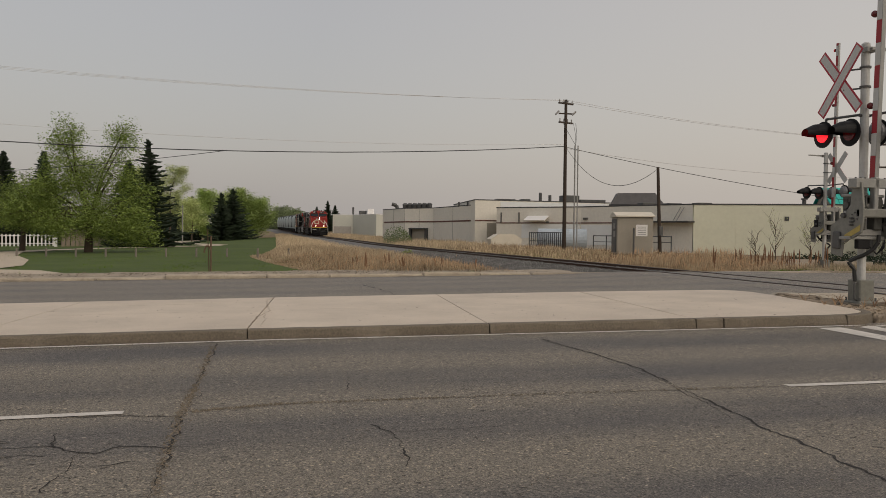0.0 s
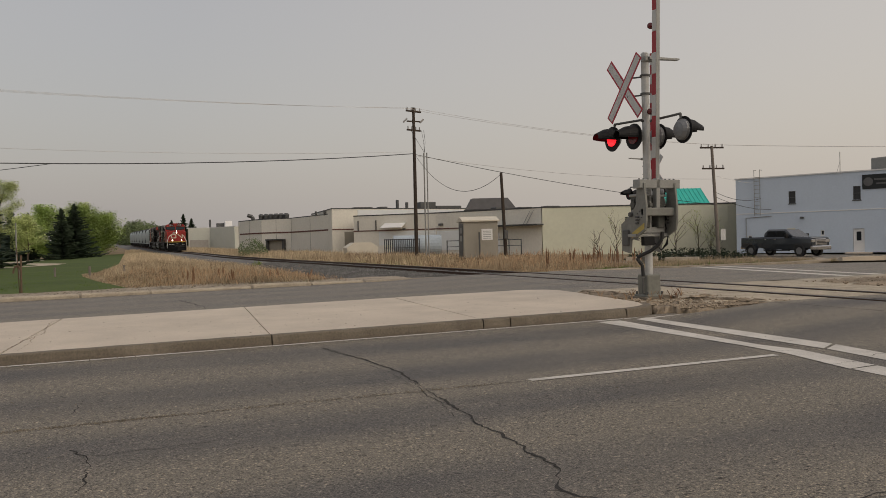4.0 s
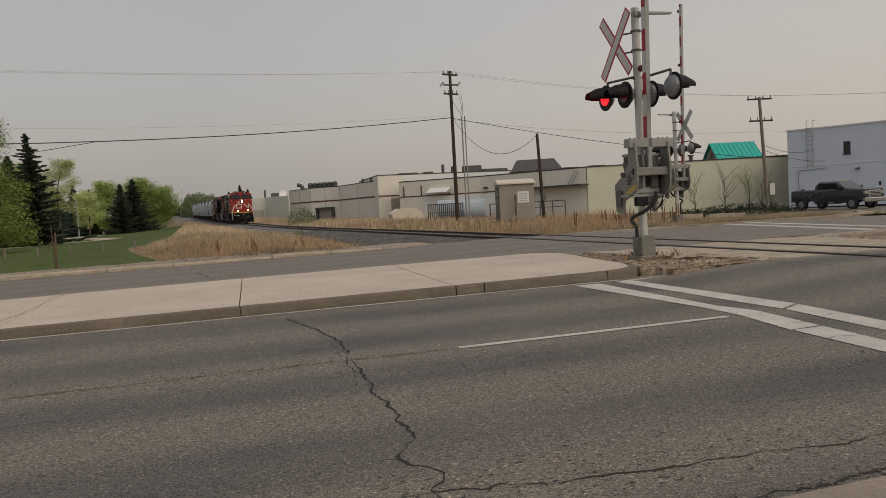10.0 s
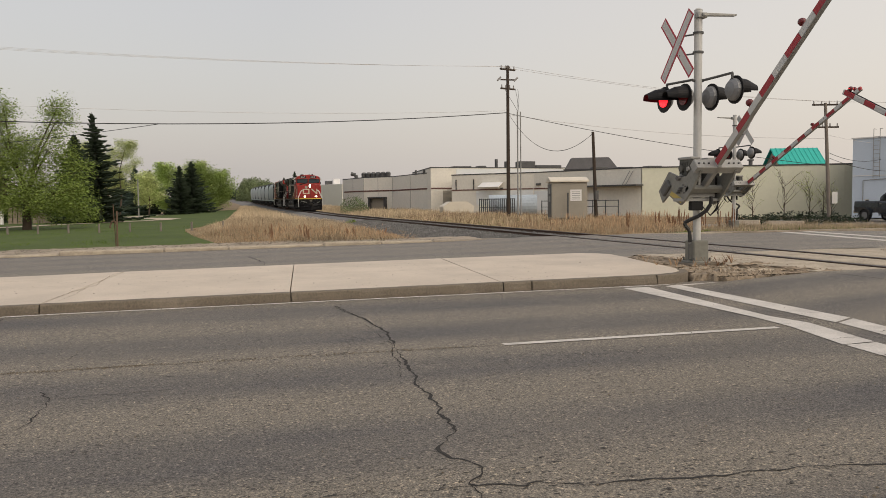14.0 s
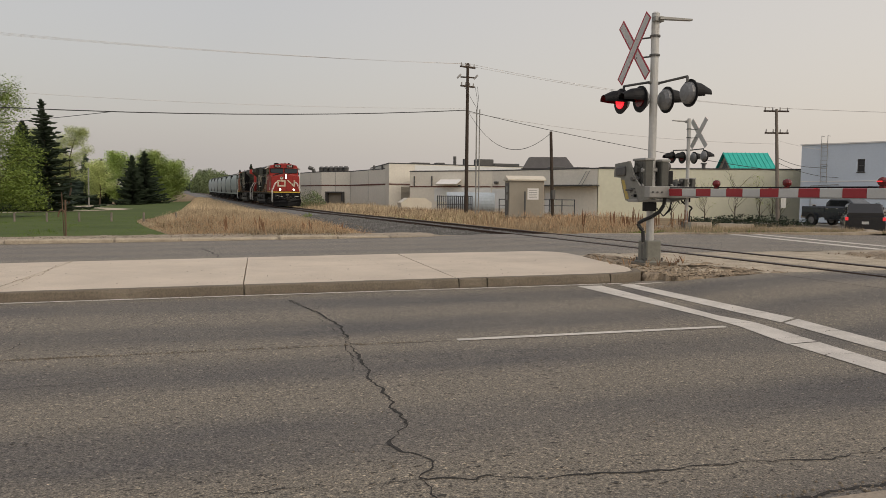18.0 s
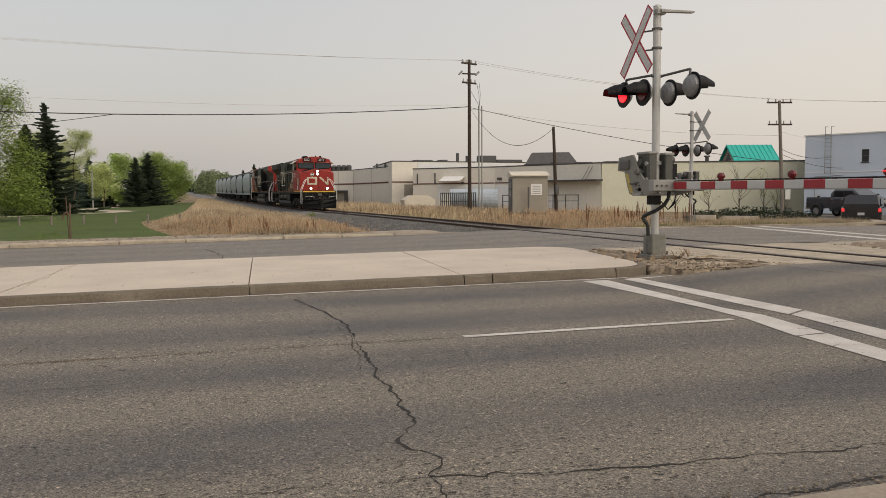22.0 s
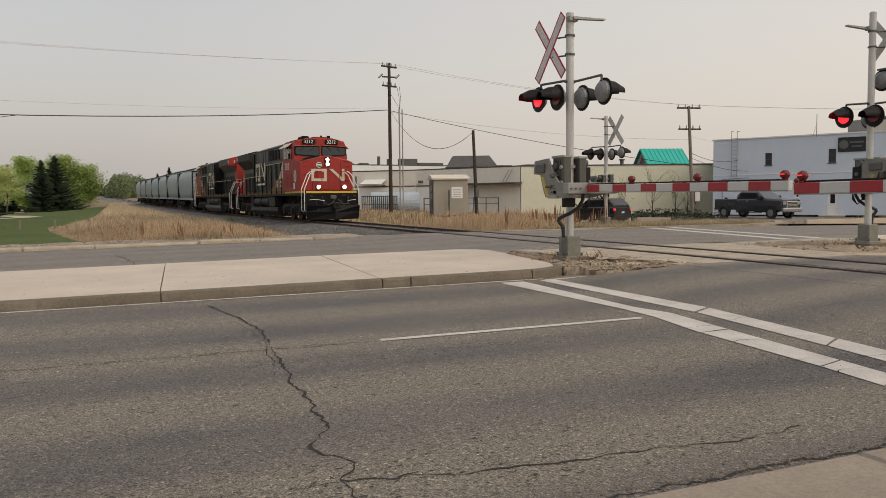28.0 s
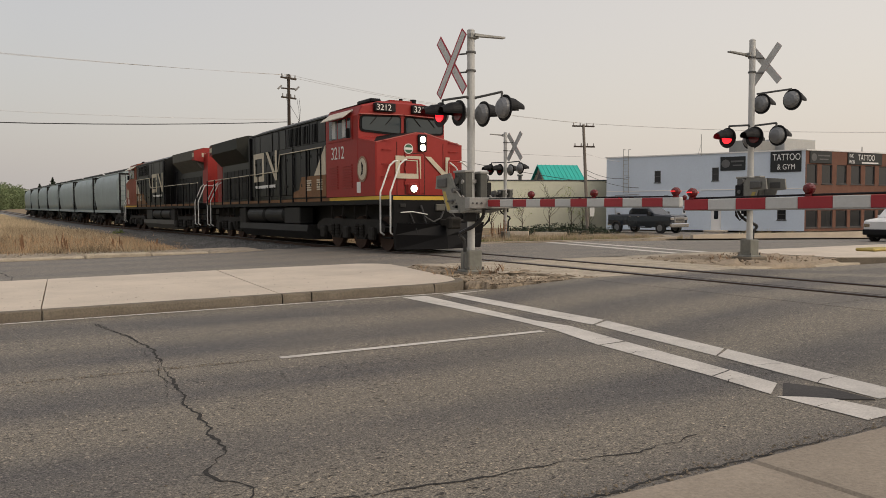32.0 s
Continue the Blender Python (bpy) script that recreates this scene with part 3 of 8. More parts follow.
tagged(part("clods", clod_mesh, DIRT), "loose clods and stones on the dirt", "clods", kind="stuff")
# small dark chips and stones on the median slabs
rm = random.Random(78)
vs, fs = [], []
for _ in range(380):
    x, y = rm.uniform(-8, 9.0), rm.uniform(10.5, 14.6)
    r, k = rm.uniform(0.004, 0.010) + 0.012 * rm.random() ** 6, len(vs)
    z = med_top(x) + 0.001
    vs += [(x + r * rm.uniform(0.5, 1.4) * math.cos(1.2566 * i), y + r * rm.uniform(0.5, 1.4) * math.sin(1.2566 * i), z) for i in range(5)] + [(x, y, z + 0.35 * r)]
    fs += [(k + i, k + (i + 1) % 5, k + 5) for i in range(5)]
chip_mesh = bpy.data.meshes.new("chips")
chip_mesh.from_pydata(vs, [], fs)
tagged(part("chips", chip_mesh, GRIT), "small dark stones and chips on the median", "chips", kind="stuff")

# far kerb and gutter
far_kerb = thing("kerb_far", "low cracked concrete kerb along the field", "kerb", kind="structure")
FK_XS = [-60.0]
while FK_XS[-1] < 8.0:
    FK_XS.append(FK_XS[-1] + 2.4 + 0.6 * math.sin(3.1 * len(FK_XS)))
for x, x1 in zip(FK_XS[:-1], FK_XS[1:-1] + [8.66]):
    yy, zt = FARKERB_Y - 0.05 + 0.05 * math.sin(x), G((x + x1) / 2, 23) + 0.095 + 0.03 * math.sin(x * 1.7)
    part("kerb_stone", Geo().chamfer((x + 0.015, yy, -1), (x1 - 0.015, yy + 0.36, zt), 0.035), SANDY, far_kerb)
BANK_Y, BANK_Z = (0.0, 0.12, 0.45, 0.9, 1.5, 2.2, 3.0, 3.6), (-0.03, 0.05, 0.085, 0.105, 0.13, 0.11, 0.02, -0.22)


def bank_z(x, y):
    """The dusty bank behind the far kerb; it runs out towards the track."""
    f = max(0.0, min(1.0, (10.5 - x) / 5))
    return G(x, 23) + float(np.interp(y - FARKERB_Y, BANK_Y, BANK_Z)) * (0.35 + 0.65 * f) + (0.03 * noise.noise((x * 0.9, y * 1.6, 3)) + 0.022 * noise.noise((x * 4, y * 4, 8))) * min(1, max(0, (y - FARKERB_Y) * 4))


strip(steps(-45, 10.6, 0.22), [FARKERB_Y + q for q in (0.0, 0.12, 0.28, 0.45, 0.65, 0.9, 1.2, 1.5, 1.85, 2.2, 2.6, 3.0, 3.6)], 0, "verge_gravel", BURIED, "dusty bank of gravel and broken concrete behind the far kerb", "gravel", bank_z)
part("kerb_stone", Geo().chamfer((8.7, FARKERB_Y, -0.2), (12.3, FARKERB_Y + 0.4, 0.22), 0.04), BURIED, far_kerb)
part("kerb_stone", Geo().chamfer((15.9, FARKERB_Y + 0.1, -0.2), (20.3, FARKERB_Y + 0.7, 0.25), 0.05), BURIED, far_kerb)

# near pavement, panel by panel
pavement = thing("pavement_near", "pale concrete pavement panels behind a worn edge", "pavement", kind="structure")
for i in range(-8, 14):
    x = 6.17 + 1.55 * i
    g = Geo()
    g.chamfer((x + 0.012, 1.18, -0.2), (x + 1.538, KERB_Y - 0.03 + 0.012 * math.sin(i * 2.1), 0.035), 0.02)
    part("panel", g, PAVE, pavement)
    part("panel", Geo().chamfer((x + 0.5 + 0.012, -1.0, -0.2), (x + 0.5 + 1.538, 1.15, 0.05), 0.02), PAVE, pavement)
strip([-80, 120], [-30, -1.0], 0.0, "pavement_back", PAVE, "plain concrete ground behind the camera", "pavement", lambda x, y: 0.03)


# painted lines
def painted(points, off, name, label, material=PAINT, sub=0.6):
    g = Geo()
    (x0, y0), (x1, y1), (x2, y2), (x3, y3) = points      # along one edge, then back along the other
    n = max(1, round(math.hypot(x1 - x0, y1 - y0) / sub))
    for i in range(n + 1):
        f = i / n
        for a, b in ((x0 + (x1 - x0) * f, y0 + (y1 - y0) * f), (x3 + (x2 - x3) * f, y3 + (y2 - y3) * f)):
            g.v.append((a, b, G(a, b) + off))
    g.f += [(2 * i, 2 * i + 2, 2 * i + 3, 2 * i + 1) for i in range(n)]
    return solid(name, g, material, label, "road marking", kind="structure")


for quad in ([(8.10, 10.05), (8.25, 7.1), (8.47, 7.1), (8.53, 10.05)], [(8.25, 7.1), (8.22, 6.42), (8.58, 6.56), (8.47, 7.1)], [(8.22, 6.42), (8.01, 5.42), (8.42, 5.46), (8.58, 6.56)], [(8.02, 5.40), (7.86, 3.80), (8.21, 3.90), (8.41, 5.42)], [(7.86, 3.78), (7.75, 3.12), (8.13, 3.34), (8.21, 3.88)], [(7.73, 3.06), (7.70, 2.30), (8.10, 2.30), (8.05, 2.84)]):
    painted(quad, 0.006, "stop_line", "worn white stop line, broken near the kerb")
for quad in ([(8.84, 10.05), (8.88, 6.5), (9.28, 6.72), (9.13, 10.2)], [(8.89, 6.46), (8.63, 4.4), (9.02, 4.62), (9.27, 6.66)], [(8.63, 4.38), (8.36, 2.6), (8.76, 2.6), (9.02, 4.58)]):
    painted(quad, 0.006, "stop_line", "worn white second stop line")
solid("tar_patch", Geo().prism([(7.80, 3.05), (8.12, 2.72), (8.30, 2.6), (8.36, 3.0), (8.22, 3.34), (8.15, 3.30)], 0.0, G(8.1, 3.0) + 0.005, "z"), SEAL, "dark smooth tar patch between the stop lines", "patch", kind="structure")
for a, b in ((4.86, 8.05), (-4.0, -1.0), (-13, -10), (-22, -19), (28, 31), (37, 40)):
    painted([(a, 6.37), (b, 6.37), (b, 6.47), (a, 6.47)], 0.006, "lane_dash", "thin worn white lane dash")
painted([(-40, kerb_y(-40) - 0.12), (9.0, kerb_y(9) - 0.12), (9.0, kerb_y(9) - 0.035), (-40, kerb_y(-40) - 0.035)], 0.006, "edge_line", "thin faded white line along the median kerb")
painted([(8.95, 10.12), (9.9, 10.28), (10.1, 10.22), (9.0, 10.03)], 0.007, "edge_line", "short white line at the median's nose")
painted([(19.75, 15.3), (21.8, 24.0), (22.2, 24.0), (20.15, 15.3)], 0.006, "stop_line", "white stop line on the far carriageway")
painted([(20.95, 15.3), (22.8, 24.0), (23.2, 24.0), (21.35, 15.3)], 0.006, "stop_line", "white second stop line on the far carriageway")


# cracks: raised tar-filled seams along wandering lines; also dark lines along the kerb feet
def crack(points, width, seed, name="crack", lift=0.003, zf=G, label="dark open crack or drawn-in kerb-foot line on the asphalt", material=None):
    rnd = random.Random(seed)
    pts = []
    for (a, b), (c, d) in zip(points[:-1], points[1:]):
        n = max(2, round(math.hypot(c - a, d - b) / 0.045))
        pts += [(a + (c - a) * i / n, b + (d - b) * i / n) for i in range(n)]
    pts.append(points[-1])
    g = Geo()
    off, w = 0.0, width
    for i, (x, y) in enumerate(pts):
        off = 0.75 * off + rnd.uniform(-0.02, 0.02)
        w = max(0.25 * width, min(1.6 * width, w + rnd.uniform(-0.6, 0.6) * width))
        a, b = pts[max(0, i - 1)], pts[min(len(pts) - 1, i + 1)]
        d = Vector((b[0] - a[0], b[1] - a[1])).normalized()
        nx, ny = -d.y, d.x
        x, y = x + nx * off, y + ny * off
        g.v += [(x + nx * w, y + ny * w, zf(x, y) + lift), (x - nx * w, y - ny * w, zf(x, y) + lift)]
    g.f += [(2 * i, 2 * i + 1, 2 * i + 3, 2 * i + 2) for i in range(len(pts) - 1)]
    return solid(name, g, material or CRACK, label, "crack", kind="structure")


crack([(3.60, 9.55), (3.64, 9.2), (3.68, 8.95), (3.71, 8.81), (3.76, 8.5), (3.81, 8.19)], 0.010, 31)
crack([(3.60, 9.55), (3.71, 8.81), (3.81, 8.19), (3.85, 7.69), (3.85, 7.05), (3.82, 6.53), (3.79, 6.0), (3.71, 5.45), (3.67, 5.0), (3.67, 4.61), (3.64, 4.31), (3.65, 4.08), (3.62, 3.87), (3.53, 3.69), (3.44, 3.5), (3.5, 3.39), (3.57, 3.27), (3.57, 3.14), (3.47, 3.0), (3.45, 2.86), (3.41, 2.2)], 0.0095, 1)
crack([(3.74, 8.0), (3.80, 7.0), (3.72, 6.2), (3.60, 5.4)], 0.003, 21)
crack([(3.44, 3.5), (3.36, 3.52), (3.30, 3.49)], 0.003, 22)
crack([(2.5, 3.02), (2.9, 2.98), (3.45, 2.94)], 0.002, 32)
crack([(3.45, 2.94), (3.61, 2.9), (3.73, 2.84), (3.81, 2.88), (4.07, 2.79), (4.23, 2.76), (4.42, 2.73), (4.66, 2.70), (4.87, 2.68), (5.4, 2.66), (5.9, 2.64), (6.4, 2.66)], 0.007, 2)
crack([(-0.50, 10.4), (-0.49, 9.62), (-0.52, 8.23), (-0.53, 7.39), (-0.54, 6.71), (-0.57, 6.24), (-0.56, 5.67), (-0.54, 5.26), (-0.54, 4.42), (-0.55, 2.2)], 0.0075, 3)
crack([(-0.48, 7.0), (-0.55, 6.3), (-0.60, 5.9)], 0.004, 23)
crack([(0.88, 7.57), (0.84, 7.4), (0.82, 7.2), (0.74, 6.89)], 0.004, 4)
crack([(0.81, 5.71), (0.9, 5.49), (0.95, 5.33), (0.94, 4.99), (0.92, 4.69)], 0.0045, 5)
crack([(0.9, 5.5), (1.29, 5.48), (1.8, 5.5)], 0.002, 24)
crack([(0.71, 5.42), (0.17, 5.46), (-0.2, 5.42), (-0.56, 5.38)], 0.0028, 7)
crack([(-0.56, 5.38), (-0.88, 5.46), (-1.0, 5.35), (-1.14, 5.4), (-1.28, 5.55), (-1.32, 5.7), (-1.35, 5.89)], 0.005, 6)
crack([(-1.28, 5.54), (-1.48, 5.57), (-1.9, 5.5), (-2.4, 5.6)], 0.004, 8)
crack([(-2.6, 4.9), (-1.9, 4.98), (-1.46, 5.01), (-1.16, 5.06), (-1.11, 5.12), (-0.97, 5.05), (-0.76, 5.12)], 0.004, 25)
crack([(-1.1, 5.37), (-1.11, 5.15), (-1.15, 4.94), (-1.12, 4.64)], 0.003, 26)
crack([(-1.9, 5.38), (-1.55, 5.36), (-1.29, 5.33)], 0.0035, 27)
crack([(-1.05, 5.62), (-0.93, 5.44)], 0.003, 28)
crack([(-0.51, 6.36), (-0.24, 6.44), (0.2, 6.48), (0.67, 6.50), (1.56, 6.48), (3.8, 6.42), (4.8, 6.43)], 0.0035, 9)
crack([(-40, 6.35), (-1.02, 6.34), (-0.56, 6.24)], 0.004, 10)
crack([(1.6, 2.35), (3.4, 2.22), (6.0, 2.19), (9.0, 2.16)], 0.008, 11)
crack([(-10, 2.2), (1.6, 2.3)], 0.012, 12)

# fine breaks across the painted lines
for k, (x, y) in enumerate(((8.2, 9.2), (8.3, 7.6), (8.35, 6.55), (8.25, 5.7), (8.1, 4.9), (8.0, 4.0), (7.9, 3.6), (9.0, 8.4), (9.1, 7.1), (9.05, 5.9), (8.8, 4.8), (8.65, 3.9), (8.6, 3.2), (7.9, 2.7))):
    crack([(x - 0.22, y + 0.05 * (k % 3 - 1)), (x, y + 0.03), (x + 0.24, y - 0.04 * (k % 2))], 0.003, 60 + k, lift=0.0085)

# dark line along the foot of the median kerb
crack([(x, kerb_y(x) - 0.012) for x in (-30, -10, -3, 0, 3, 6, 8.8)], 0.011, 90)
for pts, w in (([(-8, 12.0), (-3, 12.25), (-0.05, 12.5), (3.2, 12.75), (6.4, 13.0), (8.6, 12.9)], 0.0035), ([(-0.1, 10.3), (0.02, 11.6), (0.18, 12.4), (0.14, 13.6), (0.3, 15.2)], 0.006), ([(0.05, 10.3), (0.12, 11.2), (0.10, 12.3)], 0.004), ([(6.72, 10.42), (6.62, 11.3), (6.30, 11.5)], 0.004), ([(-2.6, 13.6), (-1.5, 13.7), (-0.6, 13.9)], 0.006)):
    crack(pts, w, 91, name="slab_seam", lift=0.002, zf=lambda x, y: med_top(x), label="thin brown seam in the median concrete", material=DIRT)


def grit(name, lines, count, spread_y, size, label, seed, zf=G):
    """Loose stones scattered along lines on the road."""
    rnd = random.Random(seed)
    vs, fs = [], []
    for _ in range(count):
        (a, b), (c, d) = rnd.choice(lines)
        f = rnd.random()
        x, y = a + (c - a) * f + rnd.gauss(0, spread_y), b + (d - b) * f + rnd.gauss(0, spread_y)
        r = size * rnd.uniform(0.4, 1.3)
        k, z = len(vs), zf(x, y) + 0.004
        vs += [(x + r * rnd.uniform(0.6, 1.3) * p, y + r * rnd.uniform(0.6, 1.3) * q, z + r * rnd.uniform(0.5, 0.9) * w) for p, q, w in ((1, 0, 0), (-1, 0, 0), (0, 1, 0), (0, -1, 0), (0, 0, 1))]
        fs += [(k, k + 2, k + 4), (k + 2, k + 1, k + 4), (k + 1, k + 3, k + 4), (k + 3, k, k + 4)]
    me = bpy.data.meshes.new(name)
    me.from_pydata(vs, [], fs)
    return tagged(part(name, me, GRIT), label, "grit", kind="stuff")


grit("road_grit", [((-0.50, 9.6), (-0.53, 7.4)), ((-0.53, 7.4), (-0.57, 6.2)), ((-0.57, 6.2), (-0.54, 4.4)), ((-0.5, 6.36), (0.2, 6.48)), ((0.2, 6.48), (1.6, 6.48)), ((1.6, 6.48), (4.6, 6.43))], 2000, 0.022, 0.008, "brown grit along the joints of the road", 301)
def pits(count, seed):
    """Small torn-out hollows in the asphalt, drawn out along the road."""
    rnd = random.Random(seed)
    vs, fs = [], []
    while len(fs) < count:
        x, y = rnd.uniform(-7, 13), rnd.uniform(2.5, 10.1)
        if noise.noise((x * 0.25, y * 0.9, 2)) < rnd.uniform(-0.25, 0.35):
            continue
        a, b = rnd.uniform(0.006, 0.018) + 0.02 * rnd.random() ** 5, rnd.uniform(0.004, 0.010)
        k = len(vs)
        vs += [(x + a * rnd.uniform(0.6, 1.2) * math.cos(i * 0.8976), y + b * rnd.uniform(0.6, 1.2) * math.sin(i * 0.8976), G(x, y) + 0.0024) for i in range(7)]
        fs.append(tuple(range(k, k + 7)))
    me = bpy.data.meshes.new("road_pits")
    me.from_pydata(vs, [], fs)
    return tagged(part("road_pits", me, PIT), "dark torn-out hollows in the asphalt", "pits", kind="stuff")


pits(6500, 304)
grit("road_grit", [((-6, 4), (14, 4)), ((-6, 6.4), (14, 6.4)), ((-6, 8.5), (14, 8.5)), ((8.5, 9.9), (20, 9.9))], 1500, 0.7, 0.008, "scattered small stones on the asphalt", 302)
grit("road_grit", [((-8, 9.72), (9, 10.24)), ((0, 2.25), (9, 2.2)), ((8.6, 10.2), (13, 10.2))], 2200, 0.05, 0.010, "brown grit gathered along the kerb", 303)
crack([(2.9, 16.0), (3.0, 18.0), (2.7, 20.5)], 0.02, 14)
# no crack: the far kerb's shadow line, painted as a dark strip
crack([(-30, 24.1), (-10, 24.12), (0, 24.1), (8.6, 24.12)], 0.022, 17)
for k in range(5):
    crack([(-14 + 5.2 * k, 19.4 + 0.3 * (k % 2)), (-11.5 + 5.2 * k, 19.5), (-9.6 + 5.2 * k, 19.3 + 0.25 * (k % 3))], 0.012, 200 + k, name="road_scuff", label="pale worn streak along the far carriageway", material=PAVE)
grit("road_grit", [((-14, 24.9), (9, 24.9)), ((-14, 25.5), (8, 25.5))], 1500, 0.28, 0.026, "stones and clods on the dusty bank", 305, zf=bank_z)
crack([(8.0, 3.6), (9.5, 3.75), (12, 3.7)], 0.004, 16)


# ---- the railway ----
ballast = Geo()
RB_YS = steps(24.9, 155, 5) + [185, 220, 265, 312, 380, 450, 570, 700]
prof = [(-4.9, -0.62), (-2.0, -0.18), (-1.3, -0.14), (1.3, -0.14), (1.9, -0.18), (3.2, -0.75)]
ballast.loft([[(track_x(y) + a, y, RAILTOP_Z + rise(y) + b) for a, b in prof] for y in RB_YS], closed=False)
solid("ballast", ballast, BALLAST, "grey crushed stone ballast bed", "ballast", kind="structure")
for side, name in ((-0.755, "rail_west"), (0.755, "rail_east")):
    rail = thing(name, "rusty steel rail with a polished head", "rail", kind="structure")
    g, h = Geo(), Geo()
    RAIL_YS = sorted({*BEND_Y, *RISE_Y})
    for y0, y1 in zip(RAIL_YS[:-1], RAIL_YS[1:]):
        for geo, pr in ((g, [(-0.07, -0.17), (0.07, -0.17), (0.07, -0.155), (0.012, -0.14), (0.012, -0.05), (0.036, -0.035), (0.036, -0.012), (-0.036, -0.012), (-0.036, -0.035), (-0.012, -0.05), (-0.012, -0.14), (-0.07, -0.155)]),
                        (h, [(-0.036, -0.0118), (0.036, -0.0118), (0.032, 0.0), (-0.032, 0.0)])):
            geo.loft([[(track_x(y) + side + a, y, RAILTOP_Z + rise(y) + b) for a, b in pr] for y in (y0, y1)])
    part("rail_body", g, RAIL, rail)
    part("rail_head", h, RAILTOP, rail)
ties = thing("sleepers", "dark creosoted timber sleepers under the rails", "sleepers", kind="structure")
tie_mesh = Geo().chamfer((-1.3, -0.115, -0.33), (1.3, 0.115, -0.155), 0.015).mesh("sleeper")
for i in range(150):
    y = 25.2 + 0.55 * i
    o = part("sleeper", tie_mesh, TIE, ties)
    o.matrix_basis = pose(track_x(y), y, RAILTOP_Z + rise(y), 0, 0, 1.26)
# crossing surface: concrete strips, asphalt infill and the dark flangeways
cross = thing("crossing_surface", "worn concrete and asphalt crossing panels between the rails", "crossing", kind="structure")
for i in range(10):
    y = 0.6 + 2.38 * i
    for a, b in ((-2.35, -0.95), (-0.52, 0.52), (0.95, 2.1)):
        g = Geo().chamfer((track_x(y) + a, y + 0.004, -0.05), (track_x(y) + b, y + 2.376, RAILTOP_Z - 0.012), 0.008)
        part("panel", g, ASPHALT if y < 9.5 else SANDY if y < 14.5 else ASPHALT_FAR, cross)
for s in (-0.755, 0.755):
    part("flangeway", Geo().box((track_x(12) + s - 0.20, -3, 0.0), (track_x(12) + s + 0.20, 24.6, RAILTOP_Z - 0.035)), SEAL, cross)
# sandy worn concrete between the carriageways, up to the panels and on to the far median
for x0, x1 in ((10.3, 11.76), (16.19, 21.6)):
    g = Geo()
    xs, ys = steps(x0, x1, 0.35), steps(10.8, 15.3, 0.45)
    up = lambda x, y: max(G(x, y) + 0.012, 0.02 + RAILTOP_Z - 0.035 - 0.045 * max(0, min(abs(x - 11.76), abs(x - 16.19)) - 0.3)) - 0.004 + 0.008 * noise.noise((x * 2, y * 2, 7))
    n = len(ys)
    g.add([(x, y, up(x, y)) for x in xs for y in ys] + [(x, y, -0.3) for x in xs for y in (ys[0], ys[-1])],
          [(a * n + b, (a + 1) * n + b, (a + 1) * n + b + 1, a * n + b + 1) for a in range(len(xs) - 1) for b in range(n - 1)]
          + [(a * n + e, (a + 1) * n + e, len(xs) * n + 2 * (a + 1) + (e > 0), len(xs) * n + 2 * a + (e > 0)) for a in range(len(xs) - 1) for e in (0, n - 1)])
    solid("sandy_infill", g, SANDY, "pale sandy worn concrete beside the rails", "crossing", kind="structure", smooth=True)
# approach ramps of asphalt up to the panels
for x0, x1, s in ((9.2, 11.79, 0), (16.15, 19.0, 1)):
    for y0, y1 in ((2.2, 10.1), (15.0, 24.2)):
        g = Geo()
        ys = steps(y0, y1, 1.0)
        hi = [(x1 if s == 0 else x0, y, RAILTOP_Z - 0.0135) for y in ys]
        lo = [(x0 if s == 0 else x1, y, G(x0 if s == 0 else x1, y) - 0.004) for y in ys]
        n = len(ys)
        g.add(hi + lo, [(i, i + 1, n + i + 1, n + i) for i in range(n - 1)])
        solid("approach", g, ASPHALT if y0 < 5 else ASPHALT_FAR, "asphalt ramp up to the rails", "road", kind="structure")


# ---- crossing signals ----
BADGEGREEN = mat("dark green badge", (0.03, 0.12, 0.06), 0.5)


def disc(g, c, axis, r, depth, n=20):
    a = Vector(axis)
    g.tube(Vector(c), Vector(c) + a * depth, r, n=n)
    return g


def flasher(mast, y, face, z, lit):
    """One flashing lamp: black target, hood, lens and grey back. face: -1 looks along -x, 1 along x."""
    x = 0.25 * face
    g = Geo()
    disc(g, (x, y, z), (face, 0, 0), 0.255, 0.018)
    lamp = part("lamp", g, BLACK, mast)
    hood = Geo()
    n, rows = 16, []
    for d, r, droop in ((0.0, 0.19, 0), (0.2, 0.165, -0.005), (0.40, 0.10, -0.02)):
        ring = []
        for i in range(n + 1):
            a = math.radians(-20 + 220 * i / n)
            ring.append((x + face * (0.018 + d), y + r * math.cos(a), z + 0.03 + droop + r * math.sin(a) * (1 if d < 0.3 else 0.9)))
        rows.append(ring)
    hood.loft(rows, closed=False)
    hood.loft([[(p[0], y + (p[1] - y) * 0.97, z + (p[2] - z) * 0.97) for p in r] for r in rows], closed=False)
    part("hood", hood, BLACK, lamp)
    part("lens", disc(Geo(), (x + face * 0.019, y, z), (face, 0, 0), 0.15, 0.022), LENS_ON if lit else LENS, lamp, "glowing red lens" if lit else "unlit dark red lens")
    back = Geo()
    rings = []
    for d, r in ((0.0, 0.205), (0.06, 0.195), (0.115, 0.14), (0.135, 0.05)):
        rings.append([(x - face * (d + 0.001), y + r * math.cos(2 * math.pi * i / 18), z + r * math.sin(2 * math.pi * i / 18)) for i in range(18)])
    back.loft(rings)
    part("lamp_back", back, REFL, lamp, "pale grey domed lamp back")


ARM_Z, DROP = 1.36, 0.25          # height of the lowered arm above the mast's foot, and of the pivot above the arm
GATES = []


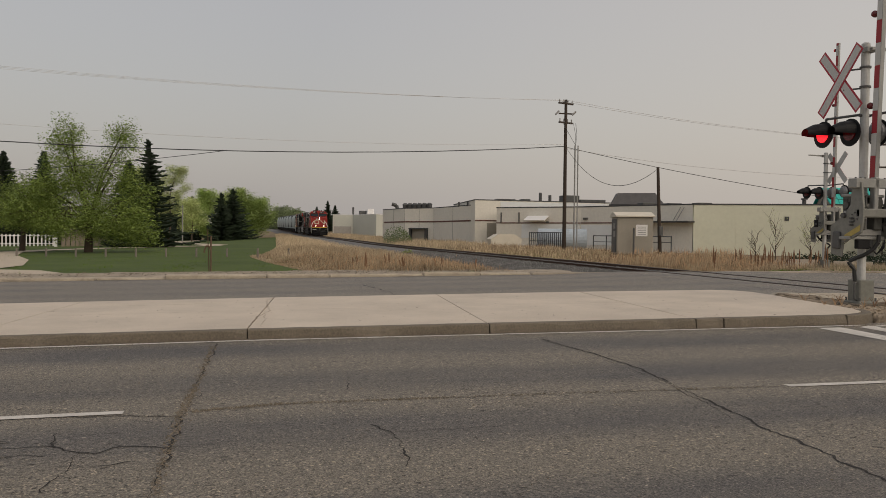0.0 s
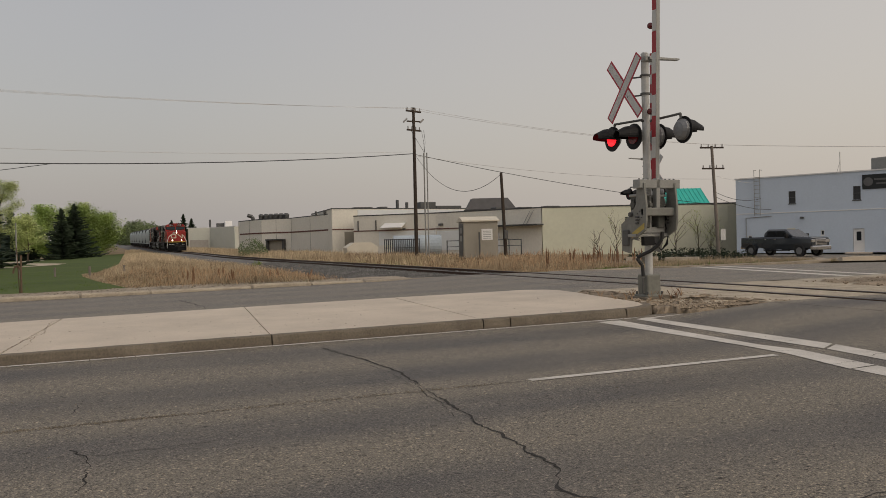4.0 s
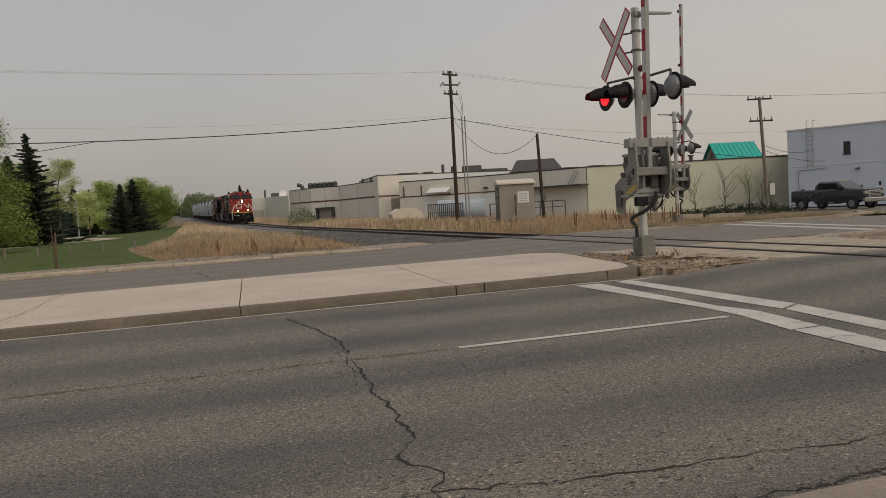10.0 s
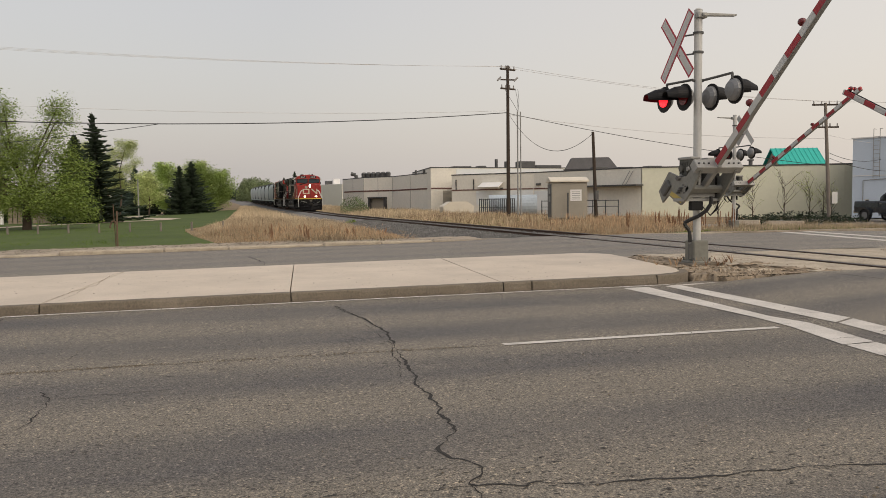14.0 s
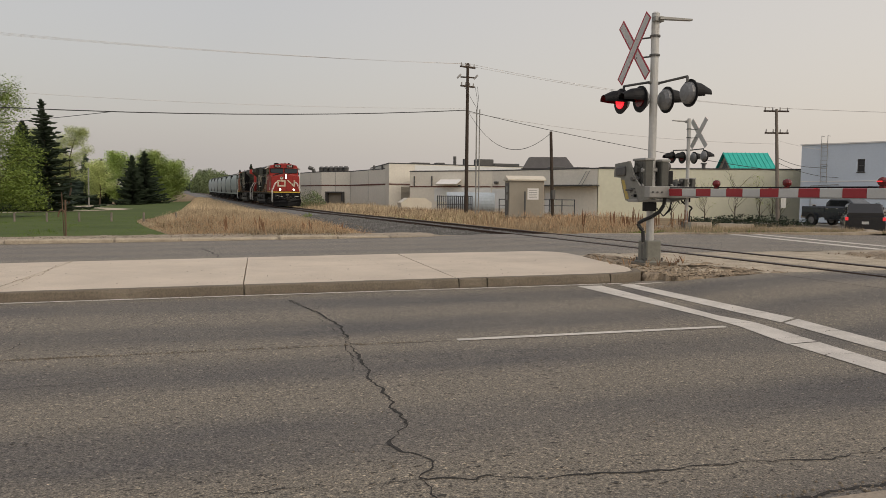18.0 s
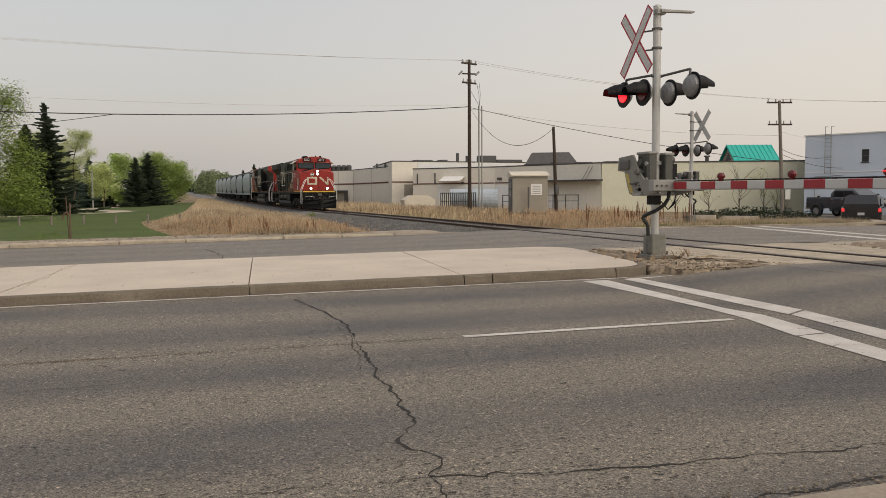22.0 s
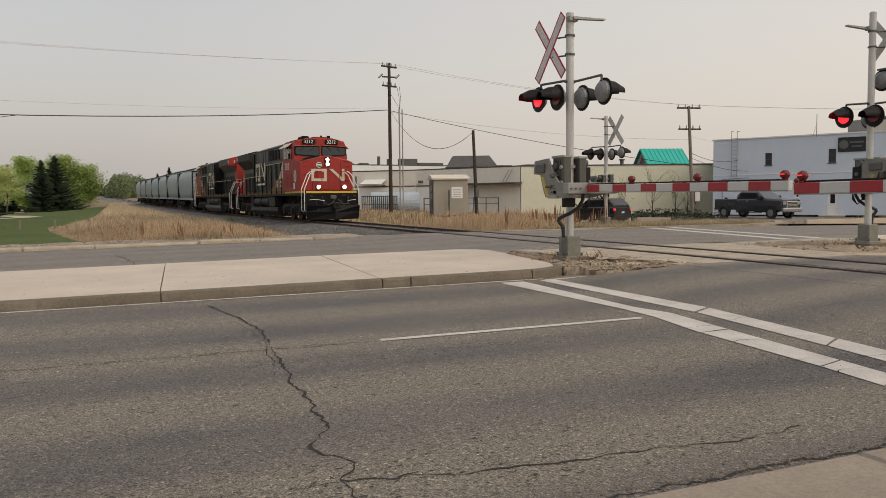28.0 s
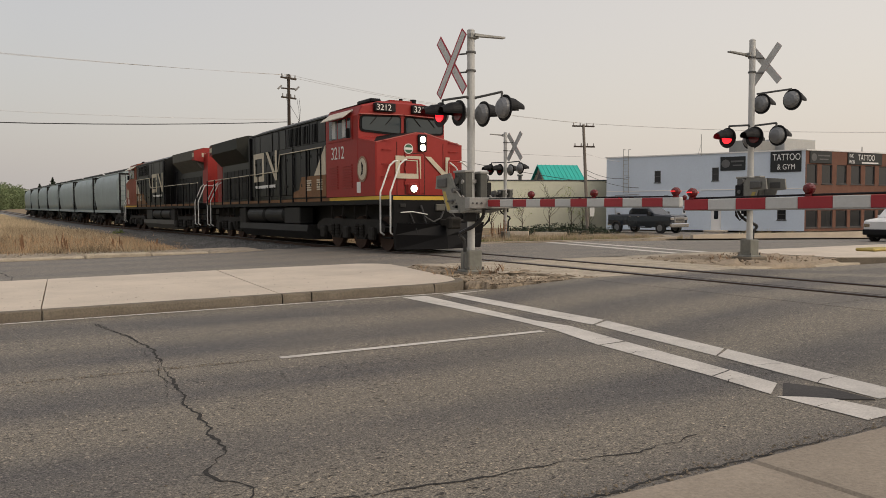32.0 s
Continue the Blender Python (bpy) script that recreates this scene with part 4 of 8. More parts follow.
def gate(mast, side, length, lamps, sx=0.12):
    """The moving arm: it lies along local y * side when down."""
    base = Geo()
    for px in (-0.36, 0.36):
        pts = [(-0.12, -0.19), (0.16, -0.19), (0.60, -0.12), (0.64, 0.10), (0.20, 0.12), (0.02, 0.26), (-0.20, 0.60), (-0.72, 0.56), (-0.76, 0.30), (-0.50, 0.28), (-0.40, 0.02), (-0.30, -0.16)]
        base.prism([(a * side, b) for a, b in pts], px - 0.02, px + 0.02, "x")
    base.chamfer((-0.38, -0.03 if side > 0 else -0.13, -0.12), (0.38, 0.13 if side > 0 else 0.03, -0.02), 0.02)
    arm_ob = part("gate_arm", base, PLATE, mast, "weathered grey gate arm support with counterweights")
    for px in (-0.383, 0.383):
        pts = [(-0.46, 0.24), (-0.36, 0.24), (-0.16, -0.14), (-0.27, -0.14)]
        part("warning_label", Geo().prism([(a * side, b) for a, b in pts], px - 0.003, px + 0.003, "x"), YELLOW, arm_ob, "yellow printed warning label")
        part("counterweight", Geo().chamfer((px - 0.05, min(-0.62 * side, -0.30 * side), 0.32), (px + 0.05, max(-0.62 * side, -0.30 * side), 0.5), 0.02), DARKSTEEL, arm_ob)
        for k in range(3):
            part("bolt", Geo().tube((px - 0.07, -0.05 * side + 0.06 * k, 0.04), (px + 0.07, -0.05 * side + 0.06 * k, 0.04), 0.02, n=8), DARKSTEEL, arm_ob)
    for px in (-0.385, 0.385):
        for k in range(6):
            a = 2 * math.pi * k / 6
            part("bolt", Geo().tube((px - 0.012, -0.02 * side + 0.075 * math.cos(a), 0.075 * math.sin(a)), (px + 0.012, -0.02 * side + 0.075 * math.cos(a), 0.075 * math.sin(a)), 0.014, n=6), DARKSTEEL, arm_ob)
    part("cross_channel", Geo().chamfer((-0.47, min(0.50 * side, 0.67 * side), -0.10), (0.50, max(0.50 * side, 0.67 * side), 0.11), 0.012), GALV, arm_ob, "galvanised channel across the two side plates")
    for px in (-0.40, -0.30, -0.20, 0.22, 0.32, 0.42):
        part("bolt", Geo().tube((px, 0.665 * side, 0.0), (px, 0.69 * side, 0.0), 0.020, n=6), DARKSTEEL, arm_ob)
    part("shear_bracket", Geo().chamfer((sx - 0.05, min(0.08 * side, 0.70 * side), -0.10), (sx + 0.05, max(0.08 * side, 0.70 * side), 0.03), 0.015), GALV, arm_ob)
    k, y, red = 0, 0.68, True
    while y < length - 0.02:
        e = min(y + 0.405, length)
        h = 0.066
        part("stripe", Geo().chamfer((sx - 0.04, min(y * side, e * side), -h), (sx + 0.04, max(y * side, e * side), h), 0.008), REDREF if red else WHITEREF, arm_ob, "red reflective stripe" if red else "white reflective stripe")
        y, red = e, not red
    part("edge_rail", Geo().chamfer((sx - 0.043, min(0.5 * side, length * side), -0.078), (sx + 0.043, max(0.5 * side, length * side), -0.0655), 0.004), GALV, arm_ob, "bare metal lower edge")
    part("cable", Geo().tube((sx, 0.45 * side, 0.085), (sx, (length - 0.1) * side, 0.08), 0.013, n=6), BLACK, arm_ob)
    for d in lamps:
        g = Geo().loft([[(sx + dx, d * side + r * math.cos(2 * math.pi * i / 14), 0.15 + r * math.sin(2 * math.pi * i / 14)) for i in range(14)] for dx, r in ((-0.062, 0.02), (-0.05, 0.045), (-0.02, 0.062), (0.02, 0.062), (0.05, 0.045), (0.062, 0.02))]).chamfer((sx - 0.03, d * side - 0.04, 0.06), (sx + 0.03, d * side + 0.04, 0.10), 0.01)
        lamp_ob = part("arm_lamp", g, LENS, arm_ob, "small dark red arm lamp")
        if d == lamps[-1]:
            for s in (-1, 1):
                part("filament", Geo().box((sx + s * 0.060 - 0.004, d * side - 0.042, 0.148), (sx + s * 0.060 + 0.004, d * side + 0.042, 0.162)), LENS_DIM, lamp_ob, "glowing red slit")
    for o in (arm_ob, *arm_ob.children_recursive):
        o.data.transform(Matrix.Translation((0, 0, -DROP)))
    return arm_ob


def signal_mast(x, y, z, turn, arm_side, length, lamps, lit, label, height=4.76, spread=0.40, upper=False, arm_x=0.12, arm_up=0.0, pairs=((0.05, 0.76), (-0.05, -0.78)), buck=1.0, arm_drop=0.0):
    """turn 0 faces traffic coming along +x; 180 the other way. arm_side is in the mast's own y."""
    m = thing("signal_mast", label, "crossing signal", "railway crossing signals", m=pose(x, y, z, 0, 0, turn))
    part("pole", Geo().tube((0, 0, 0.3), (0, 0, height), 0.076, n=16).tube((0, 0, height), (0, 0, height + 0.03), 0.08, 0.05, n=16), ALU, m, smooth=False)
    base = part("base", Geo().chamfer((-0.16, -0.16, 0.0), (0.16, 0.16, 0.43), 0.02).chamfer((-0.21, -0.21, -0.25), (0.21, 0.21, 0.04), 0.02), BASEMETAL, m)
    for a in (-0.17, 0.17):
        for b in (-0.17, 0.17):
            part("anchor_bolt", Geo().tube((a, b, 0.0), (a, b, 0.10), 0.018, n=6), DARKSTEEL, base)
    part("conduit", Geo().rod([(-0.18, -0.10, 0.06), (-0.23, -0.10, 0.08), (-0.23, -0.10, 0.36), (-0.18, -0.10, 0.38)], 0.017), DARKSTEEL, m)
    # crossbuck: two crossed blades on brackets, held beside the pole
    cy, cz, bx = spread, height - 0.62, -0.21
    for s in (-1, 1):
        r = pose(bx - 0.004 * s, cy, cz, 41 * s, 0, 0)
        blade = part("crossbuck_blade", Geo().box((-0.002, -0.115 * buck, -0.76 * buck), (0.002, 0.115 * buck, 0.76 * buck), r), SIGNRED, m, "white crossbuck blade with red edge")
        part("blade_face", Geo().box((-0.0055, -0.075 * buck, -0.73 * buck), (-0.002, 0.075 * buck, 0.73 * buck), r), WHITEREF, blade)
        part("blade_back", Geo().box((0.0021, -0.113 * buck, -0.758 * buck), (0.0055, 0.113 * buck, 0.758 * buck), r), ALU, blade, "bare metal back")
    for dz in (0.18, -0.18):
        part("bracket", Geo().tube((0, 0, cz + dz), (0, 0, cz + dz + 0.035), 0.1, n=12).tube((-0.02, 0.02, cz + dz), (bx, cy * 0.75, cz + dz), 0.017, n=6), DARKSTEEL, m)
    # top arm with small junction box
    part("top_bracket", Geo().chamfer((-0.08, -0.12, height - arm_drop - 0.16), (0.12, 0.02, height - arm_drop - 0.06), 0.01).prism([(0.0, height - arm_drop - 0.13), (0.72, height - arm_drop - 0.10), (0.72, height - arm_drop - 0.07), (0.0, height - arm_drop - 0.08)], -0.16, -0.06, "y"), GALV, m)
    # lamps: two face each way
    zl = 2.98 if upper else 3.18
    for face, ys in ((-1, pairs[0]), (1, pairs[1])):
        s = 1 if face < 0 else -1
        part("lamp_bracket", Geo().tube((0.12 * face, 0, zl + 0.28), (0.2 * face, ys[1], zl + 0.30), 0.024, n=8).tube((0, 0, zl + 0.25), (0.12 * face, 0, zl + 0.28), 0.03, n=8).tube((0.2 * face, ys[1], zl + 0.30), (0.2 * face, ys[1], zl + 0.20), 0.024, n=8), DARKSTEEL, m)
        for k, yy in enumerate(ys):
            flasher(m, yy, face, zl - 0.04 * (k == 0), lit[0 if face < 0 else 1] == k)
    if upper:
        part("lamp_bracket", Geo().tube((0, 0, 3.98), (-0.05, 0.0, 4.0), 0.03, n=8).tube((-0.2, 0.0, 4.05), (-0.22, 0.95, 4.05), 0.024, n=8), DARKSTEEL, m)
        flasher(m, 0.10, -1, 3.80, False)
        flasher(m, 0.95, -1, 3.80, False)
    # gate mechanism
    zz = ARM_Z + arm_up
    part("mechanism", Geo().chamfer((-0.27, -0.20, zz - 0.02), (-0.09, 0.20, zz + 0.62), 0.02).chamfer((0.09, -0.2, zz - 0.02), (0.26, 0.16, zz + 0.6), 0.02), MECH, m, "grey steel gate mechanism housing")
    for k in range(2):
        part("motor_cap", Geo().tube((-0.27, 0.05, zz + 0.18 + 0.26 * k), (-0.33, 0.05, zz + 0.18 + 0.26 * k), 0.07, n=14), MECH, m)
    for z in (zz + 0.4, zz - 0.1):
        part("clamp", Geo().tube((0, 0, z), (0, 0, z + 0.07), 0.12, n=14), GALV, m)
    for k, (a, b) in enumerate(((-0.13, 0.12), (-0.13, 0.42), (0.10, 0.30))):
        part("cover_boss", Geo().tube((-0.27, a, zz + b), (-0.30, a, zz + b), 0.05, 0.04, n=12), GALV, m)
    for k in range(5):
        part("cover_rib", Geo().chamfer((-0.285, -0.17 + 0.075 * k, zz + 0.05), (-0.268, -0.15 + 0.075 * k, zz + 0.56), 0.004), MECH, m)
    part("lid", Geo().chamfer((-0.29, -0.22, zz + 0.60), (-0.07, 0.22, zz + 0.65), 0.012), GALV, m)
    part("lid", Geo().chamfer((0.07, -0.22, zz + 0.58), (0.28, 0.18, zz + 0.63), 0.012), GALV, m)
    part("junction_box", Geo().chamfer((0.27, -0.14, zz + 0.12), (0.40, 0.10, zz + 0.42), 0.015), BLACK, m, "small black junction box")
    part("coil", Geo().tube((0.28, 0.02, zz + 0.50), (0.40, 0.02, zz + 0.50), 0.075, n=14), DARKSTEEL, m)
    for k in range(3):
        part("lead", Geo().rod([(0.30, -0.1 + 0.09 * k, zz + 0.14), (0.36 + 0.03 * k, -0.14, zz - 0.10), (0.34, -0.16 + 0.03 * k, zz - 0.34), (0.20, -0.14, zz - 0.46), (0.09, -0.06, zz - 0.30)], 0.011, 5), BLACK, m)
    part("lower_box", Geo().chamfer((-0.24, -0.18, zz - 0.36), (0.02, -0.08, zz - 0.19), 0.01), BLACK, m)
    part("pivot_frame", Geo().chamfer((-0.42, -0.16, zz - 0.19), (0.40, 0.16, zz - 0.13), 0.01).chamfer((-0.3, -0.14, zz - 0.12), (0.3, 0.14, zz + 0.0), 0.01), GALV, m)
    part("shaft", Geo().tube((-0.44, 0, zz + DROP), (0.44, 0, zz + DROP), 0.045, n=12), DARKSTEEL, m)
    hose = [(0.15, -0.24, zz - 0.10), (0.14, -0.24, zz - 0.24), (0.07, -0.20, zz - 0.37), (-0.05, -0.13, zz - 0.47), (-0.18, -0.04, zz - 0.54), (-0.26, 0.02, zz - 0.60), (-0.24, 0.0, zz - 0.66), (-0.18, -0.03, zz - 0.74), (-0.17, -0.04, 0.40)]
    part("hose", Geo().rod(hose, 0.036, 8), HOSE, m, "black corrugated cable hose")
    arm_ob = gate(m, arm_side, length, lamps, arm_x)
    GATES.append((arm_ob, arm_side, (0, 0, zz + DROP)))
    return m


MAST_Z = 0.27
signal_mast(10.87, 12.34, MAST_Z, 0, -1, 5.45, (2.0, 3.65, 5.35), (1, 9), "tall aluminium crossing signal with crossbuck on the median", arm_x=-0.02)
m2 = signal_mast(22.47, 27.55, 0.15, 180, 1, 7.26, (2.46, 4.8, 7.0), (9, 9), "aluminium crossing signal beyond the far carriageway", arm_x=-0.16, arm_up=0.27)
m3 = signal_mast(19.0, 12.1, MAST_Z + 0.05, 180, -1, 6.0, (2.0, 4.0, 5.8), (9, 1), "aluminium crossing signal on the median beyond the track", height=5.35, spread=0.23, upper=True, pairs=((-0.2, 0.57), (0.3, -0.5)), buck=0.78, arm_drop=0.24)
signal_mast(9.95, 1.0, 0.22, 0, 1, 5.1, (1.8, 3.4, 5.0), (1, 9), "aluminium crossing signal by the near pavement")
for x, y, zz in ((10.87, 12.34, MAST_Z), (19.0, 12.1, MAST_Z + 0.05), (22.47, 27.55, 0.15), (9.95, 1.0, 0.22)):
    solid("footing", Geo().chamfer((x - 0.3, y - 0.3, zz - 0.5), (x + 0.3, y + 0.3, zz + 0.0), 0.02), KERB, "concrete footing under a signal mast", "footing", kind="structure")
UPRIGHT = [(0, 88), (10.2, 88), (10.6, 85), (11, 80), (11.5, 73), (12, 67.5), (12.5, 61), (13, 54), (13.5, 47.5), (14, 40.8), (14.5, 33), (15.5, 16), (16.5, 4), (17, 0.0), (17.4, -0.4), (32, -0.4)]
UPRIGHT_FAR = [(0, 89), (10, 88), (10.5, 84), (11, 78), (12, 64), (12.5, 55.5), (13, 47), (13.5, 37), (14, 27), (14.5, 16), (15.2, 4), (15.8, 0), (32, 0)]


# ---- the train ----
def rounded_section(w, z0, z1, r, n=4):
    """Half-round topped outline across x, seen from the end."""
    out = [(-w, z0), (w, z0)]
    for i in range(n + 1):
        a = math.pi / 2 * i / n
        out.append((w - r + r * math.cos(a), z1 - r + r * math.sin(a)))
    for i in range(n + 1):
        a = math.pi / 2 * i / n
        out.append((-w + r - r * math.sin(a), z1 - r + r * math.cos(a)))
    return out


def truck(parent, yc, axles, name="bogie", gap=1.9, r=0.53, deep=1.15):
    """A bogie: two cast side frames with springs and boxes, wheels on their axles."""
    g = Geo()
    half = gap * (axles - 1) / 2
    for s in (-1, 1):
        x0, x1 = (s * 1.12, s * 1.28) if s > 0 else (s * 1.28, s * 1.12)
        pts = [(yc - half - 0.75, 0.62), (yc - half - 0.75, 0.80), (yc - half - 0.2, 0.98), (yc + half + 0.2, 0.98), (yc + half + 0.75, 0.80), (yc + half + 0.75, 0.62), (yc + half + 0.3, 0.55)]
        for k in range(axles - 1, 0, -1):
            yy = yc - half + gap * (k - 0.5)
            pts += [(yy + 0.45, 0.52), (yy + 0.3, 0.34), (yy - 0.3, 0.34), (yy - 0.45, 0.52)]
        pts += [(yc - half - 0.3, 0.55)]
        g.prism(pts, x0, x1, "x")
    g.box((-1.1, yc - 0.35, 0.55), (1.1, yc + 0.35, 0.95))
    b = part(name, g, L_GREY, parent, "grimy cast bogie frame")
    for k in range(axles):
        yy = yc - half + gap * k
        w = Geo()
        for s in (-1, 1):
            w.tube((s * 0.70, yy, r), (s * 0.84, yy, r), r, n=24).tube((s * 0.66, yy, r), (s * 0.70, yy, r), r + 0.025, n=24)
        w.tube((-1.1, yy, r), (1.1, yy, r), 0.09, n=10)
        part("wheelset", w, RAIL, b, "steel wheels on an axle")
        for s in (-1, 1):
            part("axle_box", Geo().chamfer((min(s * 1.26, s * 1.42), yy - 0.19, r - 0.19), (max(s * 1.26, s * 1.42), yy + 0.19, r + 0.2), 0.04), L_GREY, b)
    for k in range(axles - 1):
        yy = yc - half + gap * (k + 0.5)
        for s in (-1, 1):
            for j in (-0.2, 0.2):
                sp = Geo().loft([[(s * 1.33 + r * math.cos(0.7854 * i), yy + j + r * math.sin(0.7854 * i), 0.42 + 0.0425 * q) for i in range(8)] for q, r in enumerate((0.09, 0.07) * 5)])
                part("spring", sp, L_GREY, b)
    return b


def emblem(parent, m, w, h, material, name="emblem"):
    """A plain mark of two blocks in outline, 6 mm thick, in the plane x, z of m."""
    g, t, d = Geo(), h * (0.19 if h > 1 else 0.22), 0.006
    a = w * 0.46
    g.box((0, 0, 0), (a, d, t), m).box((0, 0, h - t), (a, d, h), m).box((0, 0, t), (t, d, h - t), m).box((a - t, 0, t), (a, d, h - t), m)
    b = w * 0.54
    g.box((w - t, 0, 0), (w, d, h), m).prism([(b, h), (b + t * 1.3, h), (w - t, t * 1.4), (w - t, 0)], 0.0, d, "y", m)
    return part(name, g, material, parent, "plain pale block emblem")


def locomotive(number, label):
    """Nose towards -y with the coupler's face at y = 0; rail head at z = 0."""
    L = 22.3
    e = thing("locomotive", label, "locomotive", "train")
    deck = Geo().box((-1.5, 1.15, 1.42), (1.5, L - 0.9, 1.68))
    frame_ob = part("underframe", deck, L_BLACK, e)
    for s in (-1, 1):
        part("sill_stripe", Geo().box((min(s * 1.5, s * 1.506), 5.6, 1.56), (max(s * 1.5, s * 1.506), L - 1.0, 1.665)), L_BROWN, frame_ob, "dirty tan sill stripe")
        part("sill_stripe", Geo().box((min(s * 1.5, s * 1.506), 1.2, 1.56), (max(s * 1.5, s * 1.506), 5.6, 1.665)), L_YELLOW, frame_ob, "yellow sill stripe")
    part("pilot_stripe", Geo().box((-1.42, 1.14, 1.54), (1.42, 1.15, 1.65)), L_YELLOW, frame_ob, "yellow pilot stripe")
    # snow plough, pilot and couplers
    plough = Geo().loft([[(-1.45, 0.95, 0.12), (0, 0.45, 0.12), (1.45, 0.95, 0.12), (1.45, 1.05, 0.12), (-1.45, 1.05, 0.12)],
                         [(-1.48, 0.9, 0.55), (0, 0.5, 0.5), (1.48, 0.9, 0.55), (1.48, 1.05, 0.55), (-1.48, 1.05, 0.55)],
                         [(-1.48, 0.8, 0.88), (0, 0.62, 0.84), (1.48, 0.8, 0.88), (1.48, 1.05, 0.88), (-1.48, 1.05, 0.88)]])
    part("snow_plough", plough, L_BLACK, e, "worn black snow plough")
    part("underbody", Geo().box((-0.62, 1.6, 0.42), (0.62, L - 1.4, 1.42)), L_GREY, e, "dark motors and pipes under the frame")
    part("pilot", Geo().box((-1.46, 1.0, 0.8), (1.46, 1.16, 1.5)), L_BLACK, e)
    for y0, s in ((0.0, 1), (L, -1)):
        part("coupler", Geo().chamfer((-0.14, min(y0 + 0.02 * s, y0 + 1.2 * s), 0.78), (0.14, max(y0 + 0.02 * s, y0 + 1.2 * s), 0.98), 0.03).chamfer((-0.2, min(y0 + 0.02 * s, y0 + 0.28 * s), 0.7), (0.2, max(y0 + 0.02 * s, y0 + 0.28 * s), 1.05), 0.05), L_GREY, e)
        for x in (-0.55, 0.5, 0.85, -0.95):
            part("air_hose", Geo().rod([(x, y0 + 1.0 * s, 1.15), (x + 0.05, y0 + 0.8 * s, 0.8), (x + 0.12, y0 + 0.75 * s, 0.5), (x + 0.2, y0 + 0.82 * s, 0.38)], 0.022, 6), HOSE, e)
    part("cut_lever", Geo().rod([(-1.3, 0.92, 1.18), (-0.95, 0.86, 1.20), (-0.5, 0.78, 1.12)], 0.016).rod([(0.75, 0.80, 1.12), (1.3, 0.92, 1.18)], 0.016), L_WHITE, e)
    part("mu_hose", Geo().rod([(-0.62, 0.95, 1.38), (-0.58, 0.80, 1.05), (-0.35, 0.70, 0.90), (-0.1, 0.72, 1.0), (0.05, 0.80, 1.2)], 0.03, 7).rod([(0.25, 0.80, 1.2), (0.5, 0.70, 0.92), (0.75, 0.72, 0.95), (0.85, 0.9, 1.35)], 0.03, 7), HOSE, e)
    part("mu_socket", Geo().chamfer((-0.12, 0.93, 1.22), (0.2, 1.0, 1.42), 0.02), L_DUST, e, "dusty control socket")
    for x, z in ((-1.2, 1.38), (1.25, 1.38), (0.62, 1.40)):
        part("pilot_fitting", Geo().chamfer((x - 0.09, 0.96, z - 0.05), (x + 0.09, 1.0, z + 0.05), 0.012), L_TANK, e)
    # nose: the full width of the cab, its front rising to a blunt peak, its top black against glare
    def nose_ring(y, w, zt, zm, zb=1.68):
        return [(-w, y, zb), (-w, y, zt), (-0.14, y, zm), (0.14, y, zm), (w, y, zt), (w, y, zb)]
    part("nose", Geo().loft([nose_ring(2.08, 1.47, 3.22, 3.56), nose_ring(2.11, 1.515, 3.27, 3.61), nose_ring(3.22, 1.55, 3.46, 3.66)]), L_RED, e, "red locomotive nose with a peaked front")
    part("glare_panel", Geo().loft([[(-1.47, y, zt + 0.006), (-0.14, y, zm + 0.006), (0.14, y, zm + 0.006), (1.47, y, zt + 0.006)] for y, zt, zm in ((2.19, 3.285, 3.615), (3.2, 3.455, 3.66))], closed=False), L_BLACK, e, "black anti-glare top of the nose")
    for s in (-1, 1):
        # strip that paints the bright line on the nose's front edge
        part("ridge_strip", Geo().prism([(s * 1.50, 3.245), (s * 0.14, 3.585), (s * 0.14, 3.615), (s * 1.50, 3.275)], 2.070, 2.079, "y"), L_EDGE, e, "nose edge painted paler as a highlight")
        part("corner_seam", Geo().box((min(s * 0.80, s * 0.815), 2.069, 1.70), (max(s * 0.80, s * 0.815), 2.079, 3.30)), L_GREY, e)
        for z in (2.25, 2.62, 3.05, 3.32):
            part("nose_step", Geo().rod([(s * 1.02, 2.07, z), (s * 1.02, 2.02, z), (s * 1.30, 2.02, z), (s * 1.30, 2.07, z)], 0.013, 5), L_RED, e)
    part("nose_door", Geo().chamfer((-0.52, 2.055, 1.75), (0.12, 2.079, 2.95), 0.02), L_RED, e)
    part("door_gap", Geo().box((-0.545, 2.072, 1.72), (-0.52, 2.0795, 2.97)).box((0.12, 2.072, 1.72), (0.145, 2.0795, 2.97)).box((-0.52, 2.072, 2.95), (0.12, 2.0795, 2.97)), L_GREY, e)
    for z in (2.0, 2.45, 2.85):
        part("door_hinge", Geo().tube((-0.54, 2.05, z), (-0.54, 2.05, z + 0.12), 0.022, n=8), L_RED, e)
    emblem(e, pose(-0.87, 2.042, 2.20, 0, 0, 0), 1.90, 0.68, L_CREAM, "nose_emblem")
    badge = part("nose_badge", Geo().tube((-0.42, 2.045, 3.10), (-0.42, 2.075, 3.10), 0.155, n=20), L_WHITE, e, "round white and green badge")
    part("badge_band", Geo().tube((-0.42, 2.040, 3.10), (-0.42, 2.046, 3.10), 0.13, n=20), BADGEGREEN, badge)
    part("badge_bar", Geo().box((-0.55, 2.036, 3.065), (-0.29, 2.041, 3.135)), L_WHITE, badge)
    hl = part("headlight_housing", Geo().chamfer((-0.10, 2.00, 3.02), (0.20, 2.085, 3.55), 0.03), L_BLACK, e)
    for z in (3.14, 3.39):
        part("headlight", Geo().tube((0.05, 1.985, z), (0.05, 2.005, z), 0.10, n=18), HEADLAMP, hl, "lit round headlight")
